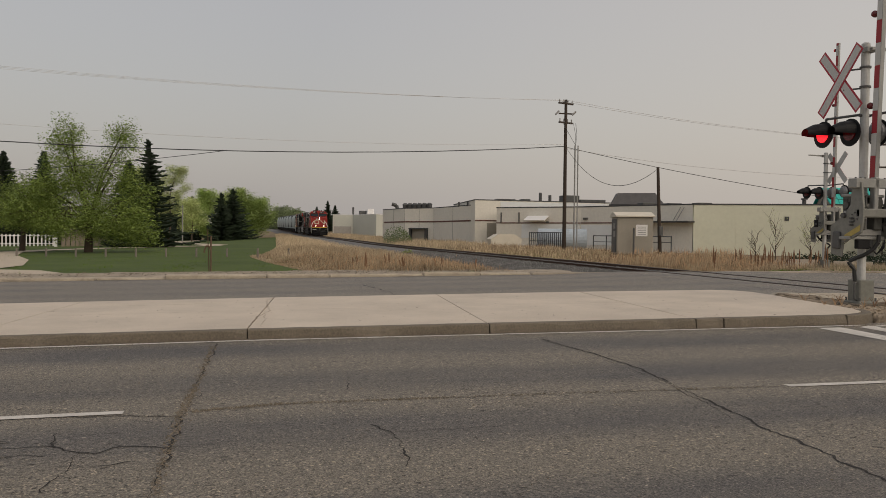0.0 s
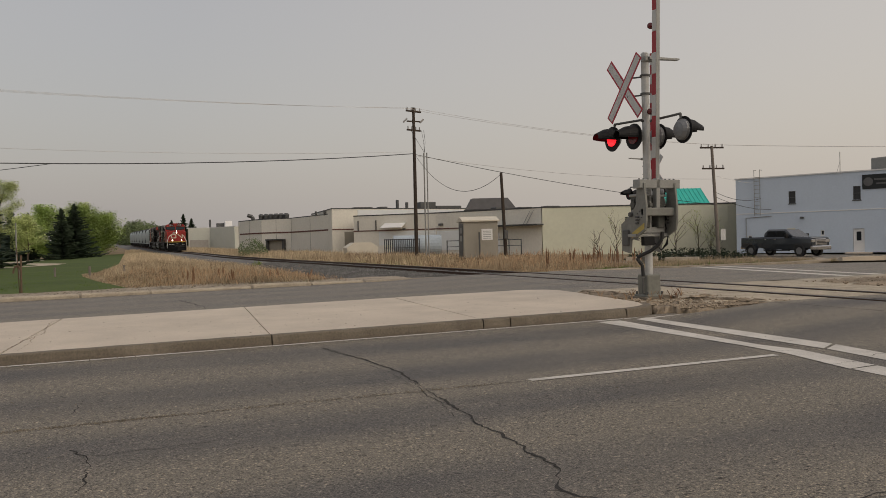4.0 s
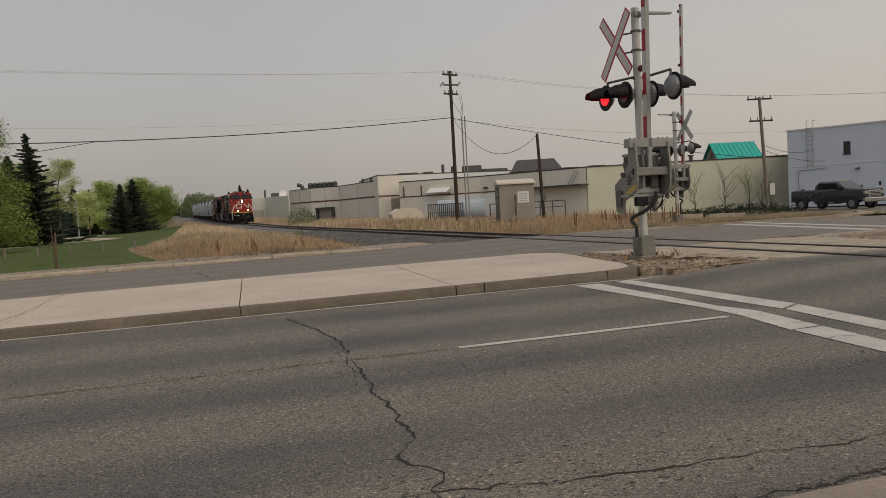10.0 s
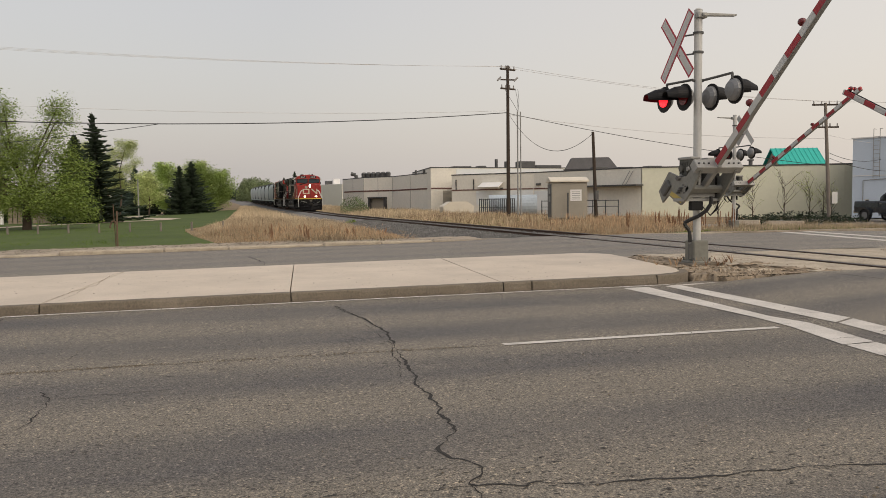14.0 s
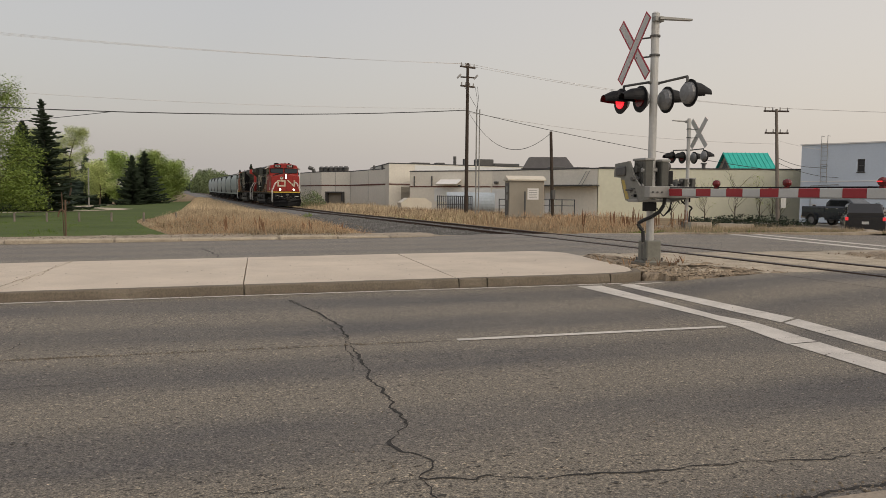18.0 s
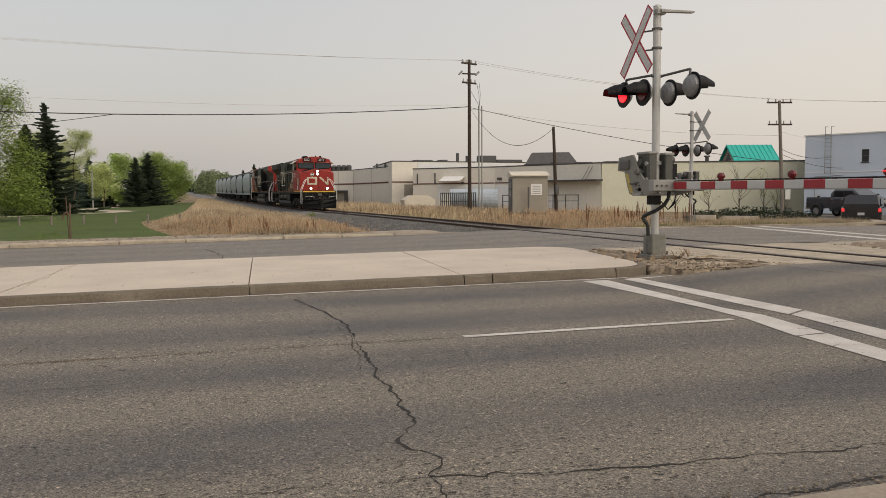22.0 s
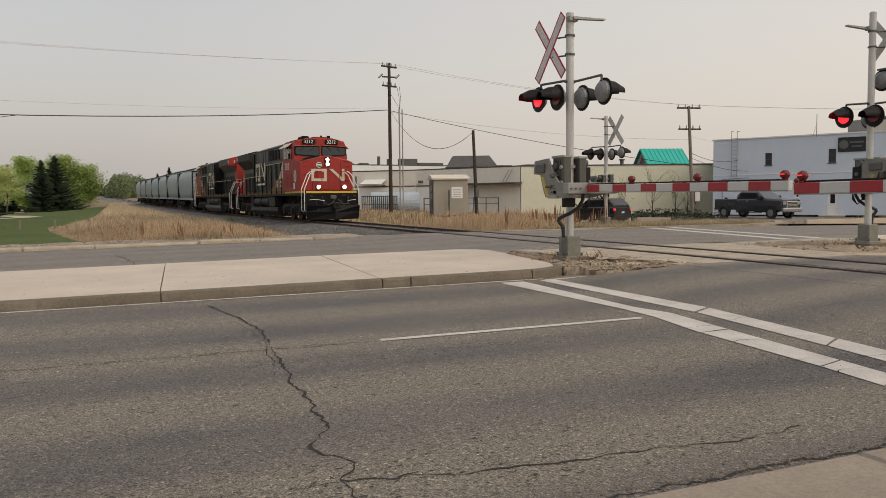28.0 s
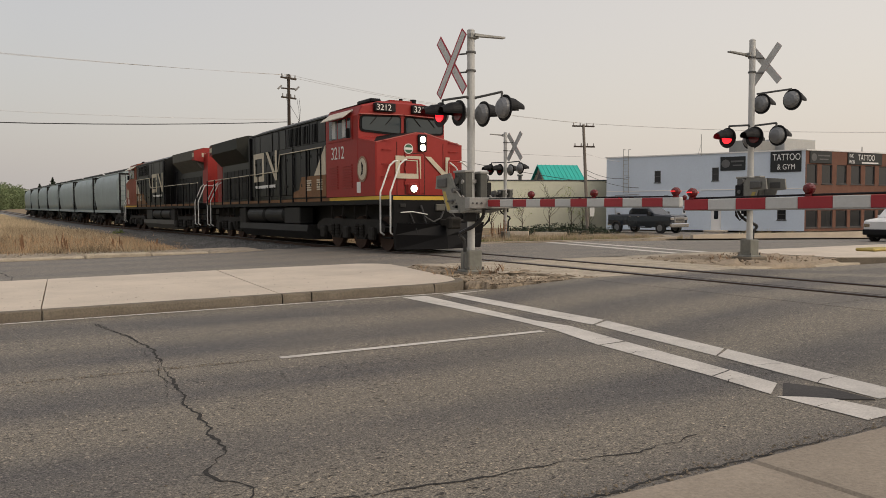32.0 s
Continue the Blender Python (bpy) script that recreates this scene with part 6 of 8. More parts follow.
def window(parent, x0, x1, z0, z1, bars=1, material=WHITE):
    f = Geo()
    for a, b, c, d in ((x0, x0 + 0.06, z0, z1), (x1 - 0.06, x1, z0, z1), (x0 + 0.06, x1 - 0.06, z0, z0 + 0.06), (x0 + 0.06, x1 - 0.06, z1 - 0.06, z1)):
        f.box((a, 0.06, c), (b, 0.16, d))
    w = part("window", f, material, parent)
    part("pane", Geo().box((x0 + 0.06, 0.11, z0 + 0.06), (x1 - 0.06, 0.125, z1 - 0.06)), DARKGLASS, w)
    if bars:
        zc = (z0 + z1) / 2
        part("glazing_bar", Geo().box((x0 + 0.06, 0.08, zc - 0.025), (x1 - 0.06, 0.108, zc + 0.025)), material, w)
    part("sill", Geo().chamfer((x0 - 0.06, -0.05, z0 - 0.08), (x1 + 0.06, 0.1, z0 - 0.005), 0.01), material, w)
    return w


# the white two-storey shop block with a brick front
PW1, PW2 = (54.1, 55.6), (61.9, 40.1)
WZ = -0.3
shop = thing("shop_building", "two-storey whitewashed shop building with a brick front", "building")
HW = 6.75
whole = [(4.62, 5.2, 4.35, 5.42), (9.78, 10.36, 4.4, 5.55), (15.2, 15.9, 0.95, 1.9), (9.72, 10.6, 0.02, 2.0), (7.2, 7.5, 1.5, 1.95), (12.2, 12.55, 1.4, 1.85), (1.0, 1.4, 1.2, 1.6)]
side = part("white_wall", pierced(17.35, HW, whole), WHITEWALL, shop, "whitewashed block side wall")
side.matrix_basis = wall_pose(PW1, PW2, WZ)
for x0, x1, z0, z1 in whole[:3] + whole[4:]:
    window(side, x0, x1, z0, z1, z1 - z0 > 0.7, TRIMDARK if z1 - z0 > 0.7 else WHITE)
door = part("door", Geo().box((9.74, 0.08, 0.03), (10.58, 0.14, 1.99)), WHITE, side, "white door with a glazed light")
part("door_light", Geo().box((9.98, 0.07, 1.0), (10.34, 0.079, 1.75)), DARKGLASS, side)
part("coping", Geo().box((-0.1, -0.08, HW), (17.45, 0.38, HW + 0.1)), WHITE, side)
part("band", Geo().box((0, -0.03, 3.55), (17.3, 0.0, 3.62)), WHITE, side)
part("roof_ladder", Geo().rod([(1.7, -0.12, 3.4), (1.7, -0.12, 7.5), (1.7, 0.5, 7.5)], 0.025).rod([(2.2, -0.12, 3.4), (2.2, -0.12, 7.5), (2.2, 0.5, 7.5)], 0.025), GALV, side)
for k in range(10):
    part("rung", Geo().tube((1.7, -0.12, 3.6 + 0.36 * k), (2.2, -0.12, 3.6 + 0.36 * k), 0.016, n=5), GALV, side)
part("service_pipe", Geo().rod([(0.9, -0.06, 0.2), (0.9, -0.06, 3.2), (3.2, -0.06, 3.3)], 0.03), GALV, side)
part("wall_lamp", Geo().chamfer((5.6, -0.3, 3.0), (5.9, 0, 3.15), 0.02), DARKSTEEL, side)
part("step", Geo().chamfer((9.3, -0.9, -0.1), (11.2, 0, 0.03), 0.02), CONCRETE, side)
s1 = part("sign_board", Geo().chamfer((10.5, -0.08, 5.25), (12.6, -0.01, 6.45), 0.02), SIGNBLACK, side, "black shop sign with grey print")
part("sign_badge", Geo().tube((10.95, -0.09, 5.85), (10.95, -0.08, 5.85), 0.36, n=24), GREYTEXT, s1)
part("print_bar", Geo().box((11.4, -0.09, 5.95), (12.45, -0.081, 6.1)).box((11.55, -0.09, 5.62), (12.3, -0.081, 5.74)), GREYTEXT, s1)
s2 = part("sign_board", Geo().chamfer((14.62, -0.08, 5.0), (17.05, -0.01, 6.72), 0.02), SIGNBLACK, side, "black sign with white capital letters")
lettering("sign_text", "TATTOO", 0.78, WHITE, s2, pose(14.8, -0.09, 5.98, 90, 0, 0), 0.68)
lettering("sign_text", "& GYM", 0.66, WHITE, s2, pose(15.15, -0.09, 5.2, 90, 0, 0), 0.72)
BL = 24.0
PW3 = (PW2[0] + 0.997 * BL, PW2[1] - 0.077 * BL)
bw = [(0.15 + 1.86 * k, 1.45 + 1.86 * k, 4.0, 5.62) for k in range(12)] + [(0.15 + 1.86 * k, 1.6 + 1.86 * k, 0.3, 1.75) for k in range(12)]
front = part("brick_wall", pierced(BL, HW, bw), BRICK, shop, "brown brick shop front")
front.matrix_basis = wall_pose(PW2, PW3, WZ)
for h in bw:
    window(front, *h, bars=0, material=TRIMDARK)
part("coping", Geo().box((-0.02, -0.06, HW), (BL, 0.4, HW + 0.1)), WHITE, front)
part("fascia", Geo().box((0.0, -0.05, 1.85), (BL, 0.0, 2.5)), BRICK, front)
s3 = part("sign_board", Geo().chamfer((0.45, -0.08, 5.7), (3.15, -0.01, 6.72), 0.02), SIGNBLACK, front, "dark sign with grey print")
part("sign_badge", Geo().tube((0.95, -0.09, 6.2), (0.95, -0.08, 6.2), 0.32, n=24), GREYTEXT, s3)
part("print_bar", Geo().box((1.4, -0.09, 6.3), (2.9, -0.081, 6.42)).box((1.6, -0.09, 6.0), (2.7, -0.081, 6.1)), GREYTEXT, s3)
s4 = part("sign_board", Geo().chamfer((5.2, -0.08, 5.7), (9.75, -0.01, 6.72), 0.02), SIGNBLACK, front, "black sign with white capital letters")
lettering("sign_text", "INK", 0.42, WHITE, s4, pose(5.35, -0.09, 6.3, 90, 0, 0), 0.8)
lettering("sign_text", "IRON", 0.42, WHITE, s4, pose(5.35, -0.09, 5.78, 90, 0, 0), 0.7)
lettering("sign_text", "TATTOO", 0.72, WHITE, s4, pose(6.5, -0.09, 6.08, 90, 0, 0), 0.75)
part("print_bar", Geo().box((7.0, -0.09, 5.8), (9.2, -0.081, 5.93)), WHITE, s4)
cx, cy = (PW1[0] + PW3[0]) / 2 + 6, (PW1[1] + PW3[1]) / 2 + 8
part("roof", Geo().prism([(PW1[0] + 0.2, PW1[1]), (PW2[0] + 0.1, PW2[1] + 0.3), (PW3[0], PW3[1] + 0.3), (PW3[0] + 2, PW3[1] + 22), (PW1[0] + 8, PW1[1] + 8)], WZ, WZ + HW - 0.25, "z"), ROOFGREY, shop, "flat roof and plain rear of the block")
part("roof_unit", Geo().chamfer((60.2, 44.5, 6.3), (63.4, 46.5, 7.6), 0.05).box((63.4, 44.7, 6.5), (64.2, 46.2, 7.3)), GALV, shop, "grey rooftop air unit")
part("roof_unit", Geo().chamfer((64.5, 44.0, 6.3), (69.0, 47.0, 7.9), 0.05), ALU, shop, "pale rooftop air unit")
part("aerial", Geo().tube((57.8, 47.5, 6.3), (57.8, 47.5, 8.2), 0.03, n=5).tube((57.4, 47.5, 6.4), (57.8, 47.5, 7.4), 0.015, n=5), GALV, shop)
part("roof_post", Geo().tube((73, 42, 6.3), (73, 42, 7.3), 0.05, n=6), GALV, shop)


def block(name, outline_pts, z1, material, label, trim=TRIMDARK, z0=-0.7):
    b = thing(name, label, "building")
    part("wall", Geo().prism(outline_pts, z0, z1, "z"), material, b)
    k = len(outline_pts)
    cxm = sum(p[0] for p in outline_pts) / k
    cym = sum(p[1] for p in outline_pts) / k
    part("parapet_trim", Geo().prism([(cxm + (x - cxm) * 1.004, cym + (y - cym) * 1.004) for x, y in outline_pts], z1, z1 + 0.12, "z"), trim, b)
    return b


olive = block("warehouse", [(42.0, 70.0), (69.0, 58.2), (80, 83), (53, 95)], 4.62, OLIVE, "long low pale olive warehouse with a flat roof")
for s in (4.0, 11.0, 19.0):
    part("wall_seam", Geo().box((s, -0.02, 0.0), (s + 0.03, 0.001, 5.0)), OLIVE, olive).matrix_basis = wall_pose((42.0, 70.0), (69.0, 58.2), -0.5)
part("vent", Geo().box((8.5, -0.05, 3.6), (8.9, 0, 4.0)), TRIMDARK, olive).matrix_basis = wall_pose((42.0, 70.0), (69.0, 58.2), -0.5)
part("chimney", Geo().tube((53.05, 68.0, 4.5), (53.05, 68.0, 5.25), 0.2, n=10).tube((53.05, 68.0, 5.25), (53.05, 68.0, 5.4), 0.32, n=10), DARKSTEEL, olive)
cream = block("factory_wing", [(27.9, 90.3), (35.4, 82.5), (41.95, 70.05), (53, 95), (40, 108)], 4.62, CREAM, "low cream factory wing with a flat roof")
W = wall_pose((27.9, 90.3), (35.4, 82.5), -0.5)
W2 = wall_pose((35.4, 82.5), (41.95, 70.05), -0.5)
for name, g, mt, lb, at in (
        ("canopy", Geo().prism([(-1.2, 3.55), (0, 4.1), (0, 4.2), (-1.3, 3.65)], 4.2, 6.9, "x"), WHITE, "small white canopy over a door", W),
        ("wall_band", Geo().box((0, -0.05, 3.3), (10.7, 0, 3.42)), BANDRED, "dark red brown wall band", W),
        ("wall_band", Geo().box((0, -0.05, 3.3), (6.2, 0, 3.42)), BANDRED, "dark red brown wall band", W2),
        ("blue_panel", Geo().box((3.4, -0.06, 1.6), (10.7, 0, 3.2)), PALEBLUE, "pale blue lower wall panels", W),
        ("blue_panel", Geo().box((0.1, -0.06, 0.9), (4.4, 0, 3.1)), PALEBLUE, "pale blue lower wall panels", W2),
        ("ledge", Geo().box((5.4, -1.3, 3.35), (14.3, 0.0, 3.5)), TRIMDARK, "thin dark ledge roof", W2),
        ("ledge_brace", Geo().rod([(11.9, -0.15, 3.5), (12.8, -0.15, 4.9)], 0.03).rod([(12.3, -0.15, 3.5), (13.2, -0.15, 4.9)], 0.03), GALV, "", W2),
        ("door", Geo().box((7.6, -0.05, 0.2), (8.8, 0, 2.7)), WHITE, "pale steel door", W2),
        ("downpipe", Geo().box((0.6, -0.12, 3.4), (0.7, 0, 4.6)), TRIMDARK, "", W),
        ("downpipe", Geo().box((3.0, -0.12, 3.4), (3.1, 0, 4.6)), TRIMDARK, "", W),
        ("wall_light", Geo().chamfer((0.5, -0.3, 3.7), (1.0, 0, 3.95), 0.02), DARKSTEEL, "", W2),
        ("wall_light", Geo().chamfer((6.6, -0.25, 3.35), (6.9, 0, 3.55), 0.02), DARKSTEEL, "", W)):
    part(name, g, mt, cream, lb).matrix_basis = at
for x, y, c in ((43.5, 77.5, 0.35), (42.0, 80.5, 0.5), (45.0, 74.0, 0.3)):
    part("roof_unit", Geo().chamfer((x, y, 4.6), (x + 1.6, y + 1.4, 4.74 + c), 0.05), DARKSTEEL, cream, "dark rooftop unit")
hall = block("factory_hall", [(26.35, 94.4), (46.0, 95.8), (47, 110), (28, 112)], 5.72, CREAM, "taller cream factory hall with a pale blue upper wall")
HW1 = wall_pose((26.35, 94.4), (46.0, 95.8), -0.5)
part("blue_panel", Geo().box((3.4, -0.06, 0.3), (19.6, 0, 6.1)), PALEBLUE, hall, "pale blue upper wall panels").matrix_basis = HW1
part("wall_band", Geo().box((0, -0.05, 3.62), (3.3, 0, 3.76)), BANDRED, hall, "dark red brown wall band").matrix_basis = HW1
part("loading_bay", Geo().box((1.6, -0.06, 0.4), (4.0, 0, 3.4)), CABINET, hall, "dull grey loading door").matrix_basis = HW1
for x, z in ((35.4, 6.9), (36.7, 6.6)):
    part("roof_vent", Geo().tube((x, 95.6, 5.7), (x, 95.6, z), 0.2, n=10), DARKSTEEL, hall)
for a, b, c, w in ((38.6, 95.6, 0.9, 2.2), (40.9, 95.6, 0.4, 3.6), (29.6, 95.4, 0.25, 2.4), (33.0, 95.4, 0.3, 1.0)):
    part("roof_unit", Geo().chamfer((a, b, 5.72), (a + w, b + 1.6, 5.75 + c), 0.05), DARKSTEEL, hall, "dark rooftop unit")
A_PTS = [(19.4, 123.9), (21.25, 115.0), (24.8, 110.9), (26.8, 96.4)]
cream2 = block("factory_block", A_PTS + [(40, 108), (30, 128)], 5.15, CREAM, "cream factory block with dark band and a loading door")
for a, b in zip(A_PTS[:-1], A_PTS[1:]):
    ln = math.hypot(b[0] - a[0], b[1] - a[1])
    part("wall_band", Geo().box((0.5 if a[0] < 20 else 0.0, -0.04, 3.62), (ln, 0, 3.8)), BANDRED, cream2, "dark red brown wall band").matrix_basis = wall_pose(a, b, -0.5)
    for f in (0.0, 0.5):
        part("wall_seam", Geo().box((ln * f, -0.03, 0.0), (ln * f + 0.06, 0, 5.6)), TRIMGREY, cream2).matrix_basis = wall_pose(a, b, -0.5)
dock = part("loading_door", Geo().box((1.4, -0.05, 0.2), (4.1, 0, 2.6)), CABINET, cream2, "dull loading door")
dock.matrix_basis = wall_pose(A_PTS[1], A_PTS[2], -0.5)
part("door_hood", Geo().box((1.2, -0.6, 2.6), (4.4, -0.052, 2.8)).box((1.2, -0.5, 0.6), (1.5, -0.052, 2.6)).box((4.1, -0.5, 0.6), (4.4, -0.052, 2.6)), TRIMDARK, dock, "dark rubber dock surround")
for k in range(6):
    x, y = 21.5 + 0.60 * k, 115.9 - 0.66 * k
    part("roof_fan", Geo().tube((x, y, 5.1), (x, y, 5.75), 0.36, 0.40, n=12).tube((x, y, 5.75), (x, y, 6.0), 0.46, 0.25, n=12), DARKSTEEL, cream2, "round dark rooftop fan")
part("roof_duct", Geo().rod([(20.9, 119, 5.1), (20.7, 119, 5.75), (20.0, 119, 5.95)], 0.28, 8), DARKSTEEL, cream2)
for x, y in ((26.1, 101.5), (26.5, 98.5)):
    part("roof_stub", Geo().tube((x, y, 5.1), (x, y, 5.75), 0.14, n=8), DARKSTEEL, cream2)
far_hall = block("far_hall", [(19.7, 213.5), (25.05, 212.4), (29.6, 200.4), (44, 226), (26, 236)], 6.3, FARWALL, "far pale green grey hall along the track", WHITE)
for k, (x, y, w, h, mt) in enumerate(((26.8, 212.0, 2.2, 1.1, DARKSTEEL), (28.6, 210.0, 1.8, 1.6, WHITE), (25.4, 216, 0.4, 2.2, DARKSTEEL))):
    part("roof_unit", Geo().chamfer((x, y, 6.3), (x + w, y + 1.6, 6.4 + h), 0.1), mt, far_hall)
part("yard_fence_panel", Geo().box((0.6, -2.0, 0.2), (5.2, -1.9, 3.0)), TRIMGREY, far_hall, "grey fence before the hall").matrix_basis = wall_pose((19.7, 213.5), (25.05, 212.4), 0.2)
annex = block("factory_annex", [(42.0, 89.3), (46.7, 87.0), (48.5, 90.8), (44.0, 93.3)], 5.2, ROOFGREY, "grey gabled roof house on the factory roof")
part("gable_roof", Geo().add([(p[0] + 1.5, p[1] + 0.8, p[2] - 0.28) for p in ((40.6, 88.4, 5.6), (46.4, 85.6, 5.6), (45.6, 86.4, 7.0), (41.6, 88.3, 7.0), (42.6, 92.6, 5.6), (47.6, 90.0, 5.6), (45.9, 88.3, 7.0), (42.2, 90.2, 7.0))], [(0, 1, 2, 3), (4, 5, 6, 7), (1, 5, 6, 2), (0, 3, 7, 4), (2, 6, 7, 3)]), ROOFGREY, annex, "dark grey shingle roof")
# the teal roof behind the warehouse
teal = thing("teal_roof_house", "house with a teal metal gable roof behind the warehouse", "building")
TR = pose(62.2, 75.0, 0, 0, 0, -18)
part("wall", Geo().box((0.1, 0.1, -0.5), (4.7, 4.9, 5.25), TR), ROOFGREY, teal)
part("gable", Geo().prism([(0.0, 5.2), (5.0, 5.2), (2.5, 7.0)], -0.02, 0.08, "x", TR), WOODPALE, teal, "brown gable end")
part("gable_vent", Geo().prism([(1.6, 5.4), (3.4, 5.4), (2.5, 6.3)], -0.06, -0.02, "x", TR), TRIMDARK, teal, "dark gable louvre")
for y0 in (-0.4, 5.4):
    part("roof_sheet", Geo().add([TR @ Vector(p) for p in ((-0.35, y0, 5.05), (5.0, y0, 5.05), (5.0, 2.5, 7.2), (-0.35, 2.5, 7.2), (-0.35, y0, 4.95), (5.0, y0, 4.95), (5.0, 2.5, 7.1), (-0.35, 2.5, 7.1))], [(0, 1, 2, 3), (4, 5, 6, 7), (0, 1, 5, 4), (1, 2, 6, 5), (3, 0, 4, 7)]), TEAL, teal, "teal standing-seam roof")
for k in range(11):
    x = -0.3 + 0.52 * k
    part("roof_seam", Geo().add([TR @ Vector(p) for p in ((x, -0.4, 5.05), (x + 0.05, -0.4, 5.05), (x + 0.05, 2.5, 7.2), (x, 2.5, 7.2), (x, -0.4, 5.11), (x + 0.05, -0.4, 5.11), (x + 0.05, 2.5, 7.26), (x, 2.5, 7.26))], [(4, 5, 6, 7), (0, 1, 5, 4), (1, 2, 6, 5), (3, 0, 4, 7)]), TEAL, teal)
# yard fence, tank and bin before the factory
fence = thing("yard_fence", "dark steel yard fence before the factory", "fence")
for a, b in (((25.4, 71.5), (28.6, 70.5)), ((29.8, 66.5), (36.5, 64.5))):
    n = 18 if a[0] < 26 else 6
    for k in range(n + 1):
        x, y = a[0] + (b[0] - a[0]) * k / n, a[1] + (b[1] - a[1]) * k / n
        part("fence_post", Geo().tube((x, y, -0.3), (x, y, 1.75 if n > 9 else 1.5), 0.05, n=6), FENCEBLACK, fence)
    part("fence_rail", Geo().tube((*a, 1.7 if n > 9 else 1.45), (*b, 1.7 if n > 9 else 1.45), 0.045, n=6), FENCEBLACK, fence)
    part("fence_rail", Geo().tube((*a, 0.9), (*b, 0.9), 0.035, n=6), FENCEBLACK, fence)
solid("storage_tank", Geo().tube((27.0, 73.5, 1.0), (31.5, 72.0, 1.0), 1.1, n=24), TANKBLUE, "pale blue horizontal storage tank by the factory", "tank", smooth=False)
solid("waste_bin", Geo().prism([(-1.5, 0), (1.5, 0), (1.7, 1.1), (0.9, 1.6), (-0.9, 1.6), (-1.7, 1.1)], 78.0, 79.6, "y", pose(25.2, 0, -0.1)), CABROOF, "pale sloped waste container by the factory", "container")

# signal bungalow by the track
hut = thing("signal_cabinet", "grey steel railway signal hut with a pale roof", "equipment cabinet")
HM = pose(22.45, 44.0, 0.0, 0, 0, -14)
part("hut_body", Geo().chamfer((-1.1, 0, 0.35), (1.1, 1.7, 2.62), 0.03, HM), CABINET, hut)
part("hut_roof", Geo().prism([(-0.12, 2.62), (1.85, 2.62), (1.85, 2.7), (0.85, 2.95), (-0.12, 2.7)], -1.2, 1.2, "x", HM), CABROOF, hut, "pale gabled metal roof")
part("hut_base", Geo().box((-1.0, 0.1, -0.6), (1.0, 1.6, 0.35), HM), KERB, hut)
part("hut_door", Geo().chamfer((-1.13, 0.2, 0.45), (-1.09, 1.5, 2.5), 0.01, HM), DARKSTEEL, hut, "dark open equipment door")
part("notice", Geo().box((0.05, -0.02, 1.45), (0.75, -0.001, 2.15), HM), WHITE, hut, "white notice with illegible print")
for k in range(5):
    part("print_bar", Geo().box((0.15, -0.026, 1.55 + 0.11 * k), (0.65, -0.021, 1.585 + 0.11 * k), HM), GALV, hut)
part("meter_post", Geo().tube(HM @ Vector((-0.15, -0.3, -0.4)), HM @ Vector((-0.15, -0.3, 1.95)), 0.06, n=8), DARKSTEEL, hut)
for k in range(4):
    part("meter_box", Geo().chamfer((-1.16, 0.35 + 0.3 * (k % 2), 1.4 + 0.5 * (k // 2)), (-1.10, 0.55 + 0.3 * (k % 2), 1.75 + 0.5 * (k // 2)), 0.01, HM), GALV, hut)


# ---- poles and wires ----
def crossarm(parent, x, y, z, w, turn, pins=4):
    m = pose(x, y, z, 0, 0, turn)
    arm_ob = part("crossarm", Geo().box((-w, -0.06, -0.06), (w, 0.06, 0.06), m), WOODPOLE, parent)
    for k in range(pins):
        px = -w + 0.1 + (2 * w - 0.2) * k / (pins - 1)
        part("insulator", Geo().tube(m @ Vector((px, 0, 0.06)), m @ Vector((px, 0, 0.30)), 0.06, 0.04, n=8), INSUL, arm_ob)
    return arm_ob


def utility_pole(x, y, h, label, arms, turn=0, lean=0.0, r=0.16, wood=None):
    p = thing("utility_pole", label, "utility pole", "utility poles")
    z0 = field_z(x, y) - 0.2
    part("pole", Geo().tube((x, y, z0), (x + lean, y, h), r, r * 0.7, n=12), wood or WOODPOLE, p)
    for z, w in arms:
        crossarm(p, x + lean * z / h, y, z, w, turn)
    return p


main_pole = utility_pole(23.5, 58.0, 12.1, "tall dark wooden utility pole with cross-arms", ((11.8, 0.75), (10.3, 0.7)), 20)
part("riser_pipe", Geo().tube((24.15, 57.6, -0.2), (24.15, 57.6, 8.5), 0.06, n=8), GALV, main_pole)
part("riser_pipe", Geo().tube((24.4, 57.6, -0.2), (24.4, 57.6, 8.5), 0.05, n=8), GALV, main_pole)
for a in (-0.4, 0.5, 0.7):
    part("drop_lead", Geo().rod([(23.6 + a, 57.9, 10.3), (23.9 + a * 0.6, 57.7, 9.4), (24.2, 57.6, 8.5)], 0.015, 5), WIRE, main_pole)
for x in (22.6, 24.0):
    part("cut_out", Geo().tube((x, 57.9, 10.9), (x + 0.3, 57.9, 11.2), 0.07, n=8), INSUL, main_pole)
part("bracket_arm", Geo().box((22.9, 57.9, 10.95), (24.1, 58.0, 11.05)), WOODPOLE, main_pole)
short_pole = utility_pole(25.25, 46.0, 5.9, "short leaning wooden service pole by the signal hut", (), lean=-0.25, r=0.13)
part("meter", Geo().chamfer((25.05, 45.75, 1.5), (25.3, 45.9, 2.1), 0.02), DARKSTEEL, short_pole)
right_pole = utility_pole(46.9, 50.0, 8.7, "leaning wooden utility pole with two cross-arms", ((8.55, 1.0), (6.85, 0.95)), -15, lean=-0.55, wood=POLEGREY)
part("traffic_sign", Geo().box((46.9, 49.75, 1.0), (47.4, 49.77, 1.9)), WHITEREF, right_pole)


